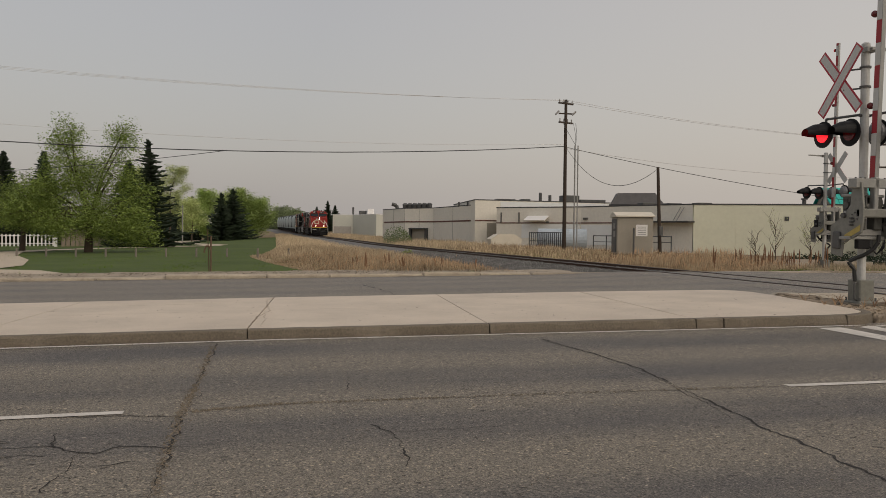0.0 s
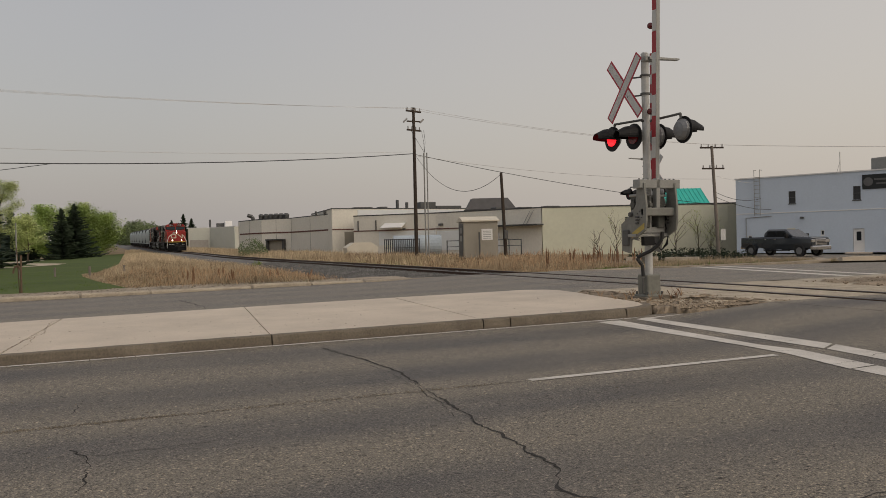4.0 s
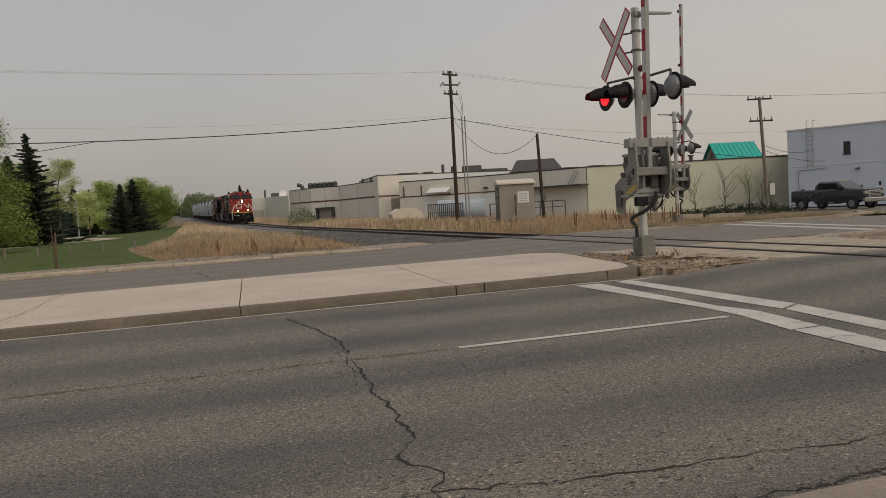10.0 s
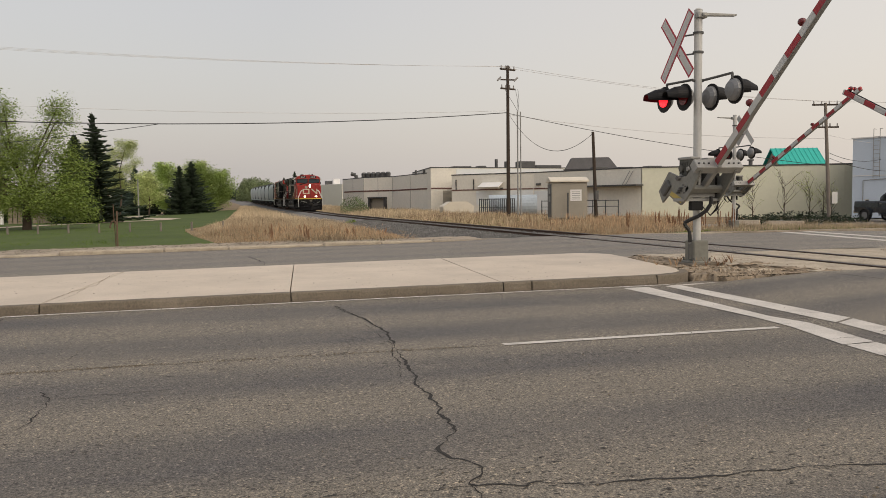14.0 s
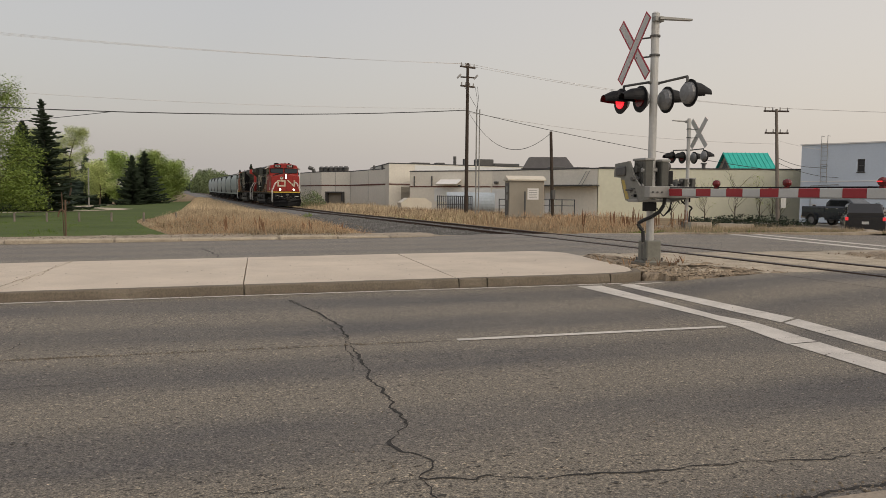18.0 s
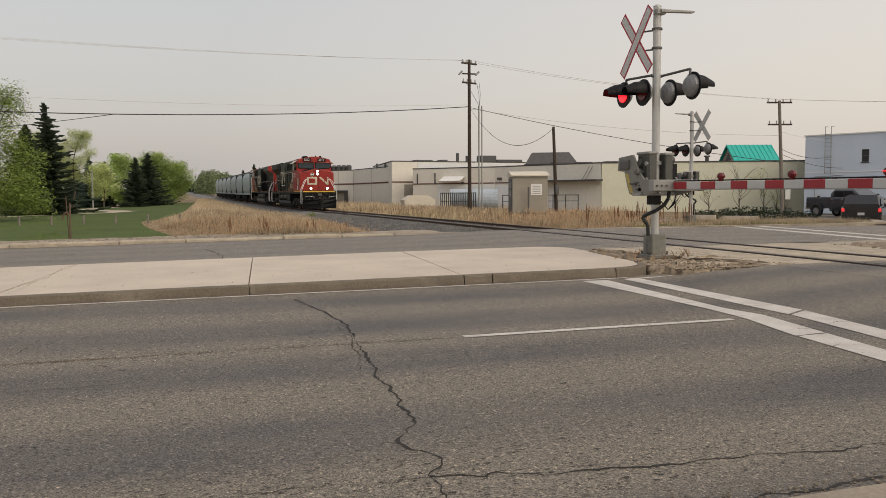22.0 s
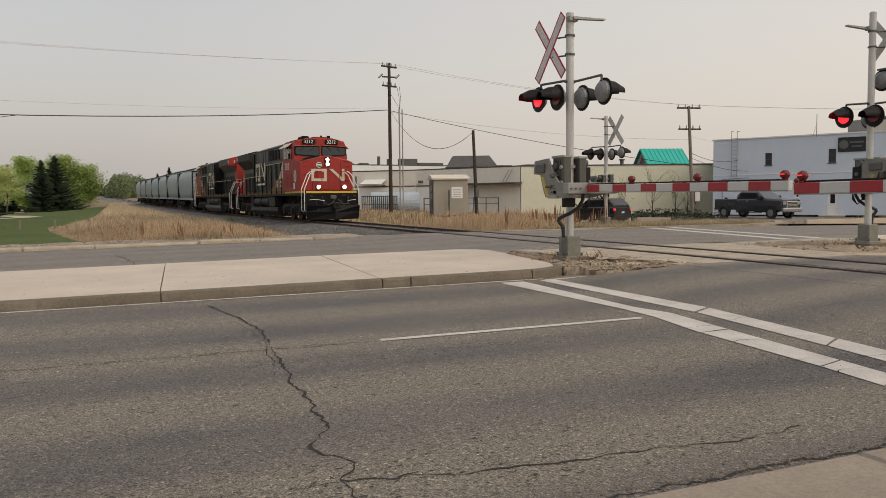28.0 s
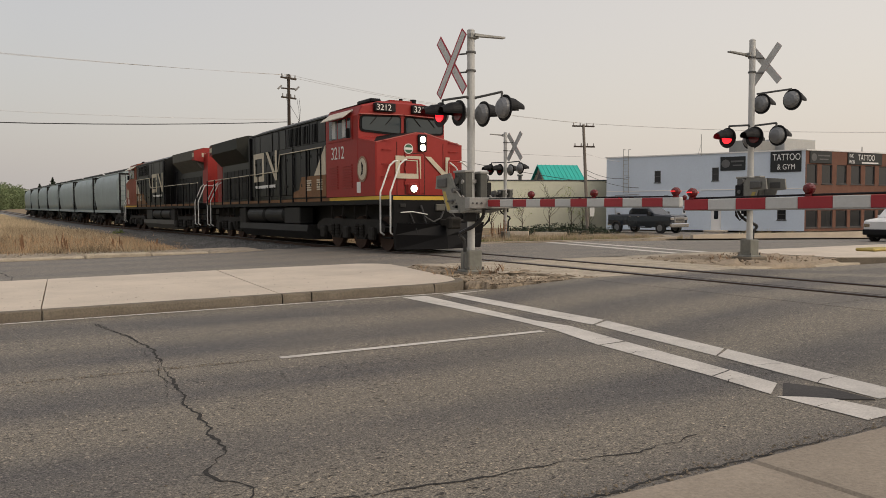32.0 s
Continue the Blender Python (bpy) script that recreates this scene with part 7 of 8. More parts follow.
def wire(a, b, sag, r, material, parent=None, label=""):
    pts = []
    for k in range(25):
        f = k / 24
        pts.append((a[0] + (b[0] - a[0]) * f, a[1] + (b[1] - a[1]) * f, a[2] + (b[2] - a[2]) * f - 4 * sag * f * (1 - f)))
    return tagged(part("overhead_wire", Geo().loft([[(x, y + r * math.cos(1.2566 * i), z + r * math.sin(1.2566 * i)) for i in range(5)] for x, y, z in pts]), material), label or "sagging overhead wire between the poles", "wire")


LEFT_END = (-62.0, 45.0)
wire((*LEFT_END, 10.6), (23.5, 58.0, 8.45), 2.7, 0.032, WIRE, label="thick black overhead cable")
wire((*LEFT_END, 11.4), (23.5, 58.0, 8.6), 2.1, 0.010, THINWIRE)
for dx in (-0.6, 0.0, 0.6):
    wire((LEFT_END[0] + dx, 45.0 + dx, 13.6 + dx * 0.4), (23.5 + dx, 58.0, 12.05), 1.6, 0.008, THINWIRE)
wire((23.5, 58.0, 8.4), (46.6, 50.0, 3.9), 0.33, 0.022, WIRE, label="thick black overhead cable")
wire((23.5, 58.0, 8.3), (46.4, 50.0, 6.0), 0.5, 0.014, THINWIRE)
for dx in (-0.6, 0.6):
    wire((23.5 + dx, 58.0, 12.0), (46.4 + dx, 50.0, 8.8), 0.4, 0.012, THINWIRE)
    wire((46.4 + dx, 50.0, 8.8), (95, 30, 9.5), 0.8, 0.012, THINWIRE)
wire((23.6, 58.0, 8.3), (25.0, 46.0, 5.8), 1.9, 0.02, WIRE)
wire((46.5, 50.0, 5.0), (55.0, 53.5, 4.6), 0.4, 0.02, WIRE)
wire((46.5, 50.0, 4.6), (55.5, 52.8, 3.6), 0.3, 0.02, WIRE)
wire((46.5, 50.0, 6.3), (66, 60, 6.6), 0.4, 0.012, THINWIRE)
FK = 0.70
wire((-62 + 85.5 * FK, 45 + 13 * FK, 10.6 - 2.15 * FK - 10.8 * FK * (1 - FK)), (-26, 66, 5.4), 0.3, 0.02, WIRE)
lamp_post = thing("lamp_post", "slim grey post among the far trees", "lamp post")
part("post", Geo().tube((-10.5, 118, -0.3), (-10.5, 118, 5.2), 0.09, n=8), GALV, lamp_post)


# ---- road side: side road, verges, barriers ----
def sheet(points, off, name, material, label, category, cell=2.0):
    """A sheet that follows the land inside an outline."""
    bm = bmesh.new()
    f = bm.faces.new([bm.verts.new((x, y, 0)) for x, y in points])
    xs, ys = [p[0] for p in points], [p[1] for p in points]
    for lo, hi, n in ((min(xs), max(xs), (1, 0, 0)), (min(ys), max(ys), (0, 1, 0))):
        for c in steps(lo, hi, cell)[1:-1]:
            bmesh.ops.bisect_plane(bm, geom=bm.verts[:] + bm.edges[:] + bm.faces[:], plane_co=(c * n[0], c * n[1], 0), plane_no=n)
    for v in bm.verts:
        v.co.z = field_z(v.co.x, v.co.y) + off
    me = bpy.data.meshes.new(name)
    bm.to_mesh(me)
    bm.free()
    return tagged(part(name, me, material), label, category, kind="structure")


sheet([(28.5, 24.25), (95, 24.25), (95, 40), (60, 42), (53, 58), (40, 52), (30, 58), (24, 56), (29, 48), (31, 40), (32, 33), (31, 26.6)], 0.02, "side_road", ASPHALT_FAR, "grey asphalt side road and forecourt", "road", 3.0)
sheet([(38.5, 31.2), (75, 27.5), (75, 30), (41, 33.5)], 0.06, "verge_right", LAWN, "thin grassy verge before the shop", "verge")
solid("kerb_verge", Geo().prism([(38.2, 30.9), (75, 27.1), (75, 27.4), (38.3, 31.2)], -0.5, 0.06, "z"), WALK, "pale kerb of the grassy verge", "kerb", kind="structure")
solid("kerb_corner", Geo().prism([(19.4, 24.6), (21.0, 24.0), (27.0, 23.7), (30.0, 24.6), (31.6, 26.6), (31.3, 26.8), (29.7, 25.0), (27.0, 24.1), (21.0, 24.4), (19.4, 25.0)], -0.3, 0.27, "z"), BURIED, "worn corner kerb of the side road", "kerb", kind="structure")
barrier_mesh = Geo().prism([(-0.3, 0), (0.3, 0), (0.28, 0.12), (0.2, 0.3), (0.16, 0.48), (-0.16, 0.48), (-0.2, 0.3), (-0.28, 0.12)], -1.15, 1.15, "x").mesh("barrier")
for x, y, r in ((38.75, 44.75, -49), (37.65, 47.9, -49)):
    b = solid("concrete_barrier", barrier_mesh, WALK, "low pale concrete barrier block in the verge", "barrier", "concrete barriers")
    b.matrix_basis = pose(x, y, field_z(x, y) - 0.02, 0, 0, r)
post_sign = thing("street_sign", "small white notice on a thin post before the shop", "sign")
part("post", Geo().tube((51.5, 46.0, -0.4), (51.5, 46.0, 1.1), 0.04, n=6), GALV, post_sign)
part("plate", Geo().box((51.2, 45.93, 0.7), (51.8, 45.96, 1.4)), WHITEREF, post_sign)
marker = thing("marker_post", "wooden marker post with a bracket by the kerb", "post")
part("post", Geo().tube((-1.6, 28.4, -0.2), (-1.58, 28.4, 1.3), 0.03, n=8).tube((-1.64, 28.45, -0.2), (-1.70, 28.45, 1.55), 0.016, n=6), POSTBROWN, marker)
part("loop", Geo().rod([(-1.58, 28.35, 0.0), (-1.58, 28.35, 0.8), (-1.64, 28.33, 0.95), (-1.74, 28.33, 0.95), (-1.80, 28.35, 0.8), (-1.80, 28.35, 0.72)], 0.03), POSTBROWN, marker)
for k in range(12):
    x, y = -17.5 + 1.75 * k, 52.5 - 0.55 * k
    b = solid("bollard", Geo().tube((x, y, field_z(x, y) - 0.1), (x, y, field_z(x, y) + 0.55), 0.06, n=8), POLEGREY, "short grey wooden bollard in the lawn", "bollard", "lawn bollards")
picket = thing("picket_fence", "white picket fence beyond the lawn", "fence")
for k in range(70):
    x, y = -19.9 - 0.33 * k, 85.0 - 0.09 * k
    z = field_z(x, y)
    part("picket", Geo().box((x, y, z + 0.1), (x + 0.14, y + 0.03, z + 1.3)), WHITE, picket)
for h in (0.35, 1.15):
    part("rail", Geo().tube((-43, 78.75, field_z(-43, 79) + h), (-19.8, 85.05, field_z(-20, 85) + h), 0.055, n=6), WHITE, picket)
part("end_post", Geo().box((-19.75, 84.95, -0.4), (-19.5, 85.2, 1.25)), WHITE, picket)
board = thing("board_fence", "grey weathered board fence behind the trees", "fence")
for k in range(12):
    part("board", Geo().box((-19.3 + 0.4 * k, 86 + 0.2 * k, -0.4), (-18.94 + 0.4 * k, 86.05 + 0.2 * k, 1.45 + 0.05 * (k % 3))), WOODPALE, board)


# ---- vehicles ----
RIM = mat("dull grey wheel rim", (0.22, 0.22, 0.22), 0.4, 0.6, vary=0.15)


def wheel(parent, x, y, r, w=0.24):
    t = part("wheel", Geo().tube((x - w / 2, y, r), (x + w / 2, y, r), r, n=22), TYRE, parent)
    for s in (-1, 1):
        part("rim", Geo().tube((x + s * w / 2, y, r), (x + s * (w / 2 + 0.012), y, r), r * 0.60, n=18), RIM, t)
    return t


def body_shell(stations):
    """Skin over cross-sections: each is (y, half width, z bottom, z shoulder, half top width, z top)."""
    return Geo().loft([[(-w, y, zb), (-w * 1.02, y, (zb + zs) / 2), (-w, y, zs), (-wt, y, zt), (wt, y, zt), (w, y, zs), (w * 1.02, y, (zb + zs) / 2), (w, y, zb)] for y, w, zb, zs, wt, zt in stations])


def pickup(label):
    """Nose towards -y; wheels on z = 0."""
    e = thing("pickup_truck", label, "pickup truck")
    part("bonnet", body_shell([(-3.15, 0.90, 0.68, 1.24, 0.84, 1.34), (-3.0, 0.98, 0.62, 1.30, 0.86, 1.40), (-1.75, 1.0, 0.60, 1.34, 0.88, 1.47)]), CAR_GREY, e)
    part("cab_body", body_shell([(-1.75, 1.0, 0.52, 1.34, 0.95, 1.45), (1.05, 1.0, 0.52, 1.34, 0.95, 1.45)]), CAR_GREY, e)
    part("cab_roof", body_shell([(-1.55, 0.90, 1.40, 1.46, 0.88, 1.49), (-0.75, 0.86, 1.40, 1.92, 0.72, 2.02), (0.75, 0.86, 1.40, 1.94, 0.72, 2.04), (1.03, 0.90, 1.40, 1.6, 0.84, 1.75)]), CAR_GREY, e)
    part("windscreen", Geo().add([(-0.82, -1.58, 1.47), (0.82, -1.58, 1.47), (0.72, -0.80, 1.97), (-0.72, -0.80, 1.97)], [(0, 1, 2, 3)]), DARKGLASS, e)
    for s in (-1, 1):
        for a, b in ((-0.98, -0.10), (-0.02, 0.72)):
            part("side_window", Geo().prism([(a, 1.48), (b, 1.48), (b - 0.02, 1.88), (a + (0.22 if a < -0.5 else 0.02), 1.88)], *sorted((s * 0.80, s * 0.925)), "x"), DARKGLASS, e)
        for y in (-0.12, 0.76):
            part("door_handle", Geo().chamfer((min(s * 1.0, s * 1.04), y, 1.26), (max(s * 1.0, s * 1.04), y + 0.18, 1.31), 0.01), CHROME, e)
        part("mirror", Geo().chamfer((min(s * 0.98, s * 1.28), -1.22, 1.36), (max(s * 0.98, s * 1.28), -1.08, 1.68), 0.03), BLACK, e)
        part("running_board", Geo().chamfer((min(s * 0.9, s * 1.06), -1.3, 0.42), (max(s * 0.9, s * 1.06), 1.0, 0.50), 0.02), BLACK, e)
        for y, r in ((-2.15, 0.50), (2.1, 0.52)):
            arch = [(y + r * math.cos(math.radians(a)), 0.46 + r * math.sin(math.radians(a))) for a in range(0, 181, 20)]
            inner = [(y + (r - 0.1) * math.cos(math.radians(a)), 0.46 + (r - 0.1) * math.sin(math.radians(a))) for a in range(180, -1, -20)]
            part("wheel_arch", Geo().prism(arch + inner, *sorted((s * 0.95, s * (1.05 if y < 0 else 1.20))), "x"), CAR_GREY, e)
            part("wheel_well", Geo().prism(inner[::-1], *sorted((s * 0.97, s * 1.012)), "x"), TYRE, e, "dark wheel well")
        part("headlight", Geo().chamfer((min(s * 0.60, s * 0.95), -3.19, 1.02), (max(s * 0.60, s * 0.95), -3.02, 1.24), 0.02), CHROME, e)
    part("bed", body_shell([(1.08, 1.0, 0.62, 1.36, 0.97, 1.44), (3.15, 1.0, 0.66, 1.36, 0.97, 1.44)]), CAR_GREY, e)
    part("bed_liner", Geo().box((-0.82, 1.2, 1.43), (0.82, 3.05, 1.447)), BLACK, e)
    part("grille", Geo().chamfer((-0.58, -3.22, 0.80), (0.58, -3.10, 1.28), 0.04), CHROME, e, "bright chrome grille")
    for k in range(4):
        part("grille_bar", Geo().box((-0.50, -3.228, 0.86 + 0.1 * k), (0.50, -3.221, 0.91 + 0.1 * k)), BLACK, e)
    part("front_bumper", Geo().chamfer((-1.0, -3.30, 0.48), (1.0, -3.02, 0.78), 0.06), CHROME, e, "chrome front bumper")
    part("rear_bumper", Geo().chamfer((-0.95, 3.1, 0.55), (0.95, 3.3, 0.78), 0.03), CHROME, e)
    part("roof_lights", Geo().chamfer((-0.4, -0.72, 2.02), (0.4, -0.62, 2.06), 0.01), YELLOW, e)
    for y in (-2.15, 2.1):
        for x in (-0.90, 0.90):
            wheel(e, x if y < 0 else x * 1.14, y, 0.42, 0.26)
    return e


def suv(label, paint=None, tail=True, name="suv"):
    paint = paint or CAR_BLACK
    e = thing(name, label, "car")
    part("body", body_shell([(-2.3, 0.80, 0.45, 0.9, 0.75, 0.98), (-2.15, 0.92, 0.35, 1.0, 0.82, 1.06), (-1.1, 0.95, 0.3, 1.08, 0.85, 1.16), (2.0, 0.95, 0.3, 1.1, 0.88, 1.18), (2.25, 0.90, 0.4, 1.05, 0.84, 1.12)]), paint, e)
    part("roof", body_shell([(-1.15, 0.86, 1.05, 1.14, 0.82, 1.18), (-0.5, 0.80, 1.05, 1.68, 0.68, 1.76), (1.7, 0.80, 1.05, 1.70, 0.68, 1.78), (2.15, 0.85, 1.05, 1.2, 0.8, 1.3)]), paint, e)
    part("windscreen", Geo().add([(-0.74, -1.10, 1.2), (0.74, -1.10, 1.2), (0.66, -0.55, 1.66), (-0.66, -0.55, 1.66)], [(0, 1, 2, 3)]), DARKGLASS, e)
    part("rear_window", Geo().add([(-0.70, 2.12, 1.25), (0.70, 2.12, 1.25), (0.62, 1.80, 1.66), (-0.62, 1.80, 1.66)], [(0, 1, 2, 3)]), DARKGLASS, e)
    part("plate", Geo().box((-0.16, 2.262, 0.72), (0.16, 2.272, 0.86)), WHITEREF, e)
    for s in (-1, 1):
        for a, b in ((-0.6, 0.15), (0.22, 0.95), (1.02, 1.6)):
            part("side_window", Geo().box((min(s * 0.76, s * 0.865), a, 1.2), (max(s * 0.76, s * 0.865), b, 1.6)), DARKGLASS, e)
        part("tail_lamp", Geo().chamfer((min(s * 0.78, s * 0.93), 2.14, 0.90), (max(s * 0.78, s * 0.93), 2.28, 1.08), 0.02), TAIL_ON if tail else LENS, e, "red tail lamp")
        part("headlight", Geo().chamfer((min(s * 0.55, s * 0.86), -2.32, 0.72), (max(s * 0.55, s * 0.86), -2.2, 0.9), 0.02), CHROME, e)
        part("mirror", Geo().chamfer((min(s * 0.92, s * 1.1), -0.75, 1.1), (max(s * 0.92, s * 1.1), -0.62, 1.28), 0.02), paint, e)
        part("roof_rail", Geo().tube((s * 0.66, -0.3, 1.80), (s * 0.66, 1.6, 1.82), 0.02, n=6), BLACK, e)
    part("sill", Geo().box((-0.93, -1.9, 0.22), (0.93, 1.9, 0.36)), BLACK, e)
    part("front_bumper", Geo().chamfer((-0.88, -2.36, 0.35), (0.88, -2.2, 0.62), 0.03), BLACK, e)
    for y in (-1.4, 1.4):
        for x in (-0.82, 0.82):
            wheel(e, x, y, 0.37, 0.23)
    return e


truck_x, truck_y = 48.0, 44.3
parked = pickup("dark grey crew-cab pickup truck with chrome grille, parked")
parked.matrix_basis = pose(truck_x, truck_y, field_z(truck_x, truck_y) + 0.02, 0, 0, 4)
black_suv = suv("black sport utility vehicle with lit tail lamps")
white_car = suv("white car coming along the far road", CAR_WHITE, False, "white_car")
SUV_PATH = [(0, 90.0, 22.5, 270), (10, 90.0, 22.5, 270), (14.0, 66.0, 23.2, 268), (15.3, 51.0, 25.6, 258), (16.0, 42.6, 28.2, 246), (16.5, 38.2, 30.0, 232), (17.1, 36.6, 31.6, 206), (17.4, 36.6, 32.0, 190), (17.7, 36.8, 32.2, 158), (18.1, 37.0, 32.4, 134), (18.5, 37.1, 32.6, 126), (21.6, 37.5, 33.0, 126), (22.2, 37.6, 33.1, 134), (22.6, 37.9, 33.3, 146), (23.0, 38.3, 33.6, 160), (23.5, 38.7, 34.1, 172), (24.0, 39.2, 34.7, 180), (24.5, 39.3, 35.1, 184), (25.5, 39.2, 37.5, 194), (26.5, 38.0, 40.6, 204), (27.0, 37.1, 43.2, 202), (28.0, 36.3, 48.0, 194), (28.5, 36.0, 51.0, 190), (29.0, 36.0, 54.3, 188), (29.5, 35.7, 57.4, 190), (30.0, 35.4, 59.7, 192), (30.5, 34.5, 61.3, 196), (31.0, 33.0, 62.6, 206), (32.0, 29.6, 63.6, 222)]
CAR_PATH = [(0, 200.0, 19.8, 90), (20, 150.0, 19.8, 90), (26, 94.0, 19.8, 90), (29, 67.0, 19.9, 90), (31, 49.8, 20.1, 90), (32, 41.2, 20.3, 90)]


# ---- plants ----
def quick(name, verts, faces, material, parent=None, label=""):
    me = bpy.data.meshes.new(name)
    me.from_pydata(verts, [], faces)
    me.materials.append(material)
    ob = new(name, me)
    if parent:
        ob.parent = parent
    if label:
        ob["label"] = label
    return ob


def limb(g, p, d, length, r, depth, rnd, tips):
    """A tapered branching limb; tips collects the ends where leaves sit."""
    p, d = Vector(p), Vector(d).normalized()
    n = 3
    for k in range(n):
        q = p + d * (length / n)
        r2 = r * (0.82 if depth else 0.7)
        g.tube(p, q, r, r2, n=6 if r > 0.05 else 4, caps=False)
        if depth < 2:
            tips.append(q)
        p, r = q, r2
        d = (d + Vector((rnd.uniform(-0.25, 0.25), rnd.uniform(-0.25, 0.25), rnd.uniform(-0.05, 0.2)))).normalized()
    tips.append(p)
    if depth:
        for _ in range(3 if depth > 1 else 2):
            a = rnd.uniform(0, 2 * math.pi)
            side = Vector((math.cos(a), math.sin(a), rnd.uniform(0.0, 0.6)))
            limb(g, p, d * 0.7 + side * 0.75, length * rnd.uniform(0.55, 0.8), r * 0.75, depth - 1, rnd, tips)


def leaf_cloud(tips, per, reach, size, rnd, flat=0.6):
    vs, fs = [], []
    for t in tips:
        for _ in range(per):
            c = Vector([t[q] + reach * (1.0, 1.0, 0.8)[q] * max(-1.7, min(1.7, rnd.gauss(0, 1))) for q in range(3)])
            a, b = rnd.uniform(0, 2 * math.pi), rnd.uniform(-flat, flat)
            s = size * rnd.uniform(0.5, 1.3)
            u = Vector((math.cos(a), math.sin(a), b)) * s
            w = Vector((-math.sin(a) * 0.6, math.cos(a) * 0.6, rnd.uniform(-1, 1))) * s * 0.7
            k = len(vs)
            vs += [tuple(c - u), tuple(c - w * 0.6), tuple(c + u), tuple(c + w)]
            fs.append((k, k + 1, k + 2, k + 3))
    return vs, fs


def broadleaf(x, y, h, spread, label, seed, leaf=None, per=26, size=0.16, low=0.18, stems=1, reach=0.55):
    rnd = random.Random(seed)
    z0 = field_z(x, y) - 0.1
    e = thing("tree", label, "tree", "trees")
    g, tips = Geo(), []
    for s in range(stems):
        bx = x + (s - (stems - 1) / 2) * 0.5
        p, r = Vector((bx, y, z0)), 0.019 * h / math.sqrt(stems)
        d = Vector((rnd.uniform(-0.12, 0.12), rnd.uniform(-0.12, 0.12), 1))
        for k in range(7):
            q = p + d.normalized() * (h * 0.85 / 7)
            g.tube(p, q, r, r * 0.84, n=8, caps=False)
            if k >= 7 * low:
                for _ in range(3):
                    a = rnd.uniform(0, 2 * math.pi)
                    f = 1 - abs(k / 6 - 0.40) * 0.9
                    limb(g, q, (math.cos(a), math.sin(a), rnd.uniform(0.05, 0.65)), spread * f * rnd.uniform(0.38, 0.6), r * 0.5, 1, rnd, tips)
            p, r = q, r * 0.84
            d += Vector((rnd.uniform(-0.2, 0.2), rnd.uniform(-0.2, 0.2), 0))
        tips.append(p)
    part("trunk", g, BARK, e)
    vs, fs = leaf_cloud(tips, per, reach * spread / 5, size, rnd)
    quick("crown", vs, fs, leaf or LEAF, e, "loose crown of small leaves")
    return e


def spruce(x, y, h, r, label, seed, needles=None, lean=0.0, ragged=0.25):
    rnd = random.Random(seed)
    z0 = field_z(x, y) - 0.1
    e = thing("tree", label, "tree", "trees")
    part("trunk", Geo().tube((x, y, z0), (x + lean, y, z0 + h), 0.02 * h, 0.01, n=8), BARK, e)
    vs, fs = [], []
    z, step = z0 + 0.05 * h, 0.24 if h < 9.4 else 0.28
    while z < z0 + h * 0.985:
        f = (z - z0) / h
        reach = r * (1 - f) ** 0.9 * rnd.uniform(1 - ragged, 1 + ragged * 0.8) + 0.10
        n = 11 if f < 0.7 else 7
        for b in range(n):
            a = 2 * math.pi * (b + rnd.random()) / n
            ln = reach * rnd.uniform(1 - 1.6 * ragged, 1.12)
            ca, sa = math.cos(a), math.sin(a)
            m = max(3, int(ln / 0.26))
            for j in range(m):
                t = (j + 0.3) / m
                px, py = x + lean * f + ca * ln * t, y + sa * ln * t
                pz = z - ln * (0.08 + 0.34 * t) + 0.34 * ln * t * t + rnd.uniform(-0.05, 0.05)
                wd = 0.36 * (1 - 0.5 * t) * (0.5 + reach / r * 0.5) * rnd.uniform(0.6, 1.3)
                dl = ln / m * 1.6
                hang = rnd.uniform(0.16, 0.42) * (1 - 0.45 * t) * (0.55 + 0.45 * (1 - f))
                i = len(vs)
                vs += [(px - sa * wd, py + ca * wd, pz - hang * rnd.random()), (px + ca * dl, py + sa * dl, pz + 0.03), (px + sa * wd, py - ca * wd, pz - hang * rnd.random()), (px, py, pz + 0.05),
                       (px + ca * dl * 0.5, py + sa * dl * 0.5, pz - hang), (px - ca * dl * 0.3 - sa * 0.1, py - sa * dl * 0.3 + ca * 0.1, pz - hang * 0.8)]
                fs += [(i, i + 1, i + 3), (i + 3, i + 1, i + 2), (i + 3, i + 1, i + 4), (i + 3, i + 4, i + 5)]
        z += step * (1 - 0.45 * f)
    quick("crown", vs, fs, needles or NEEDLE, e, "drooping needled branches")
    return e


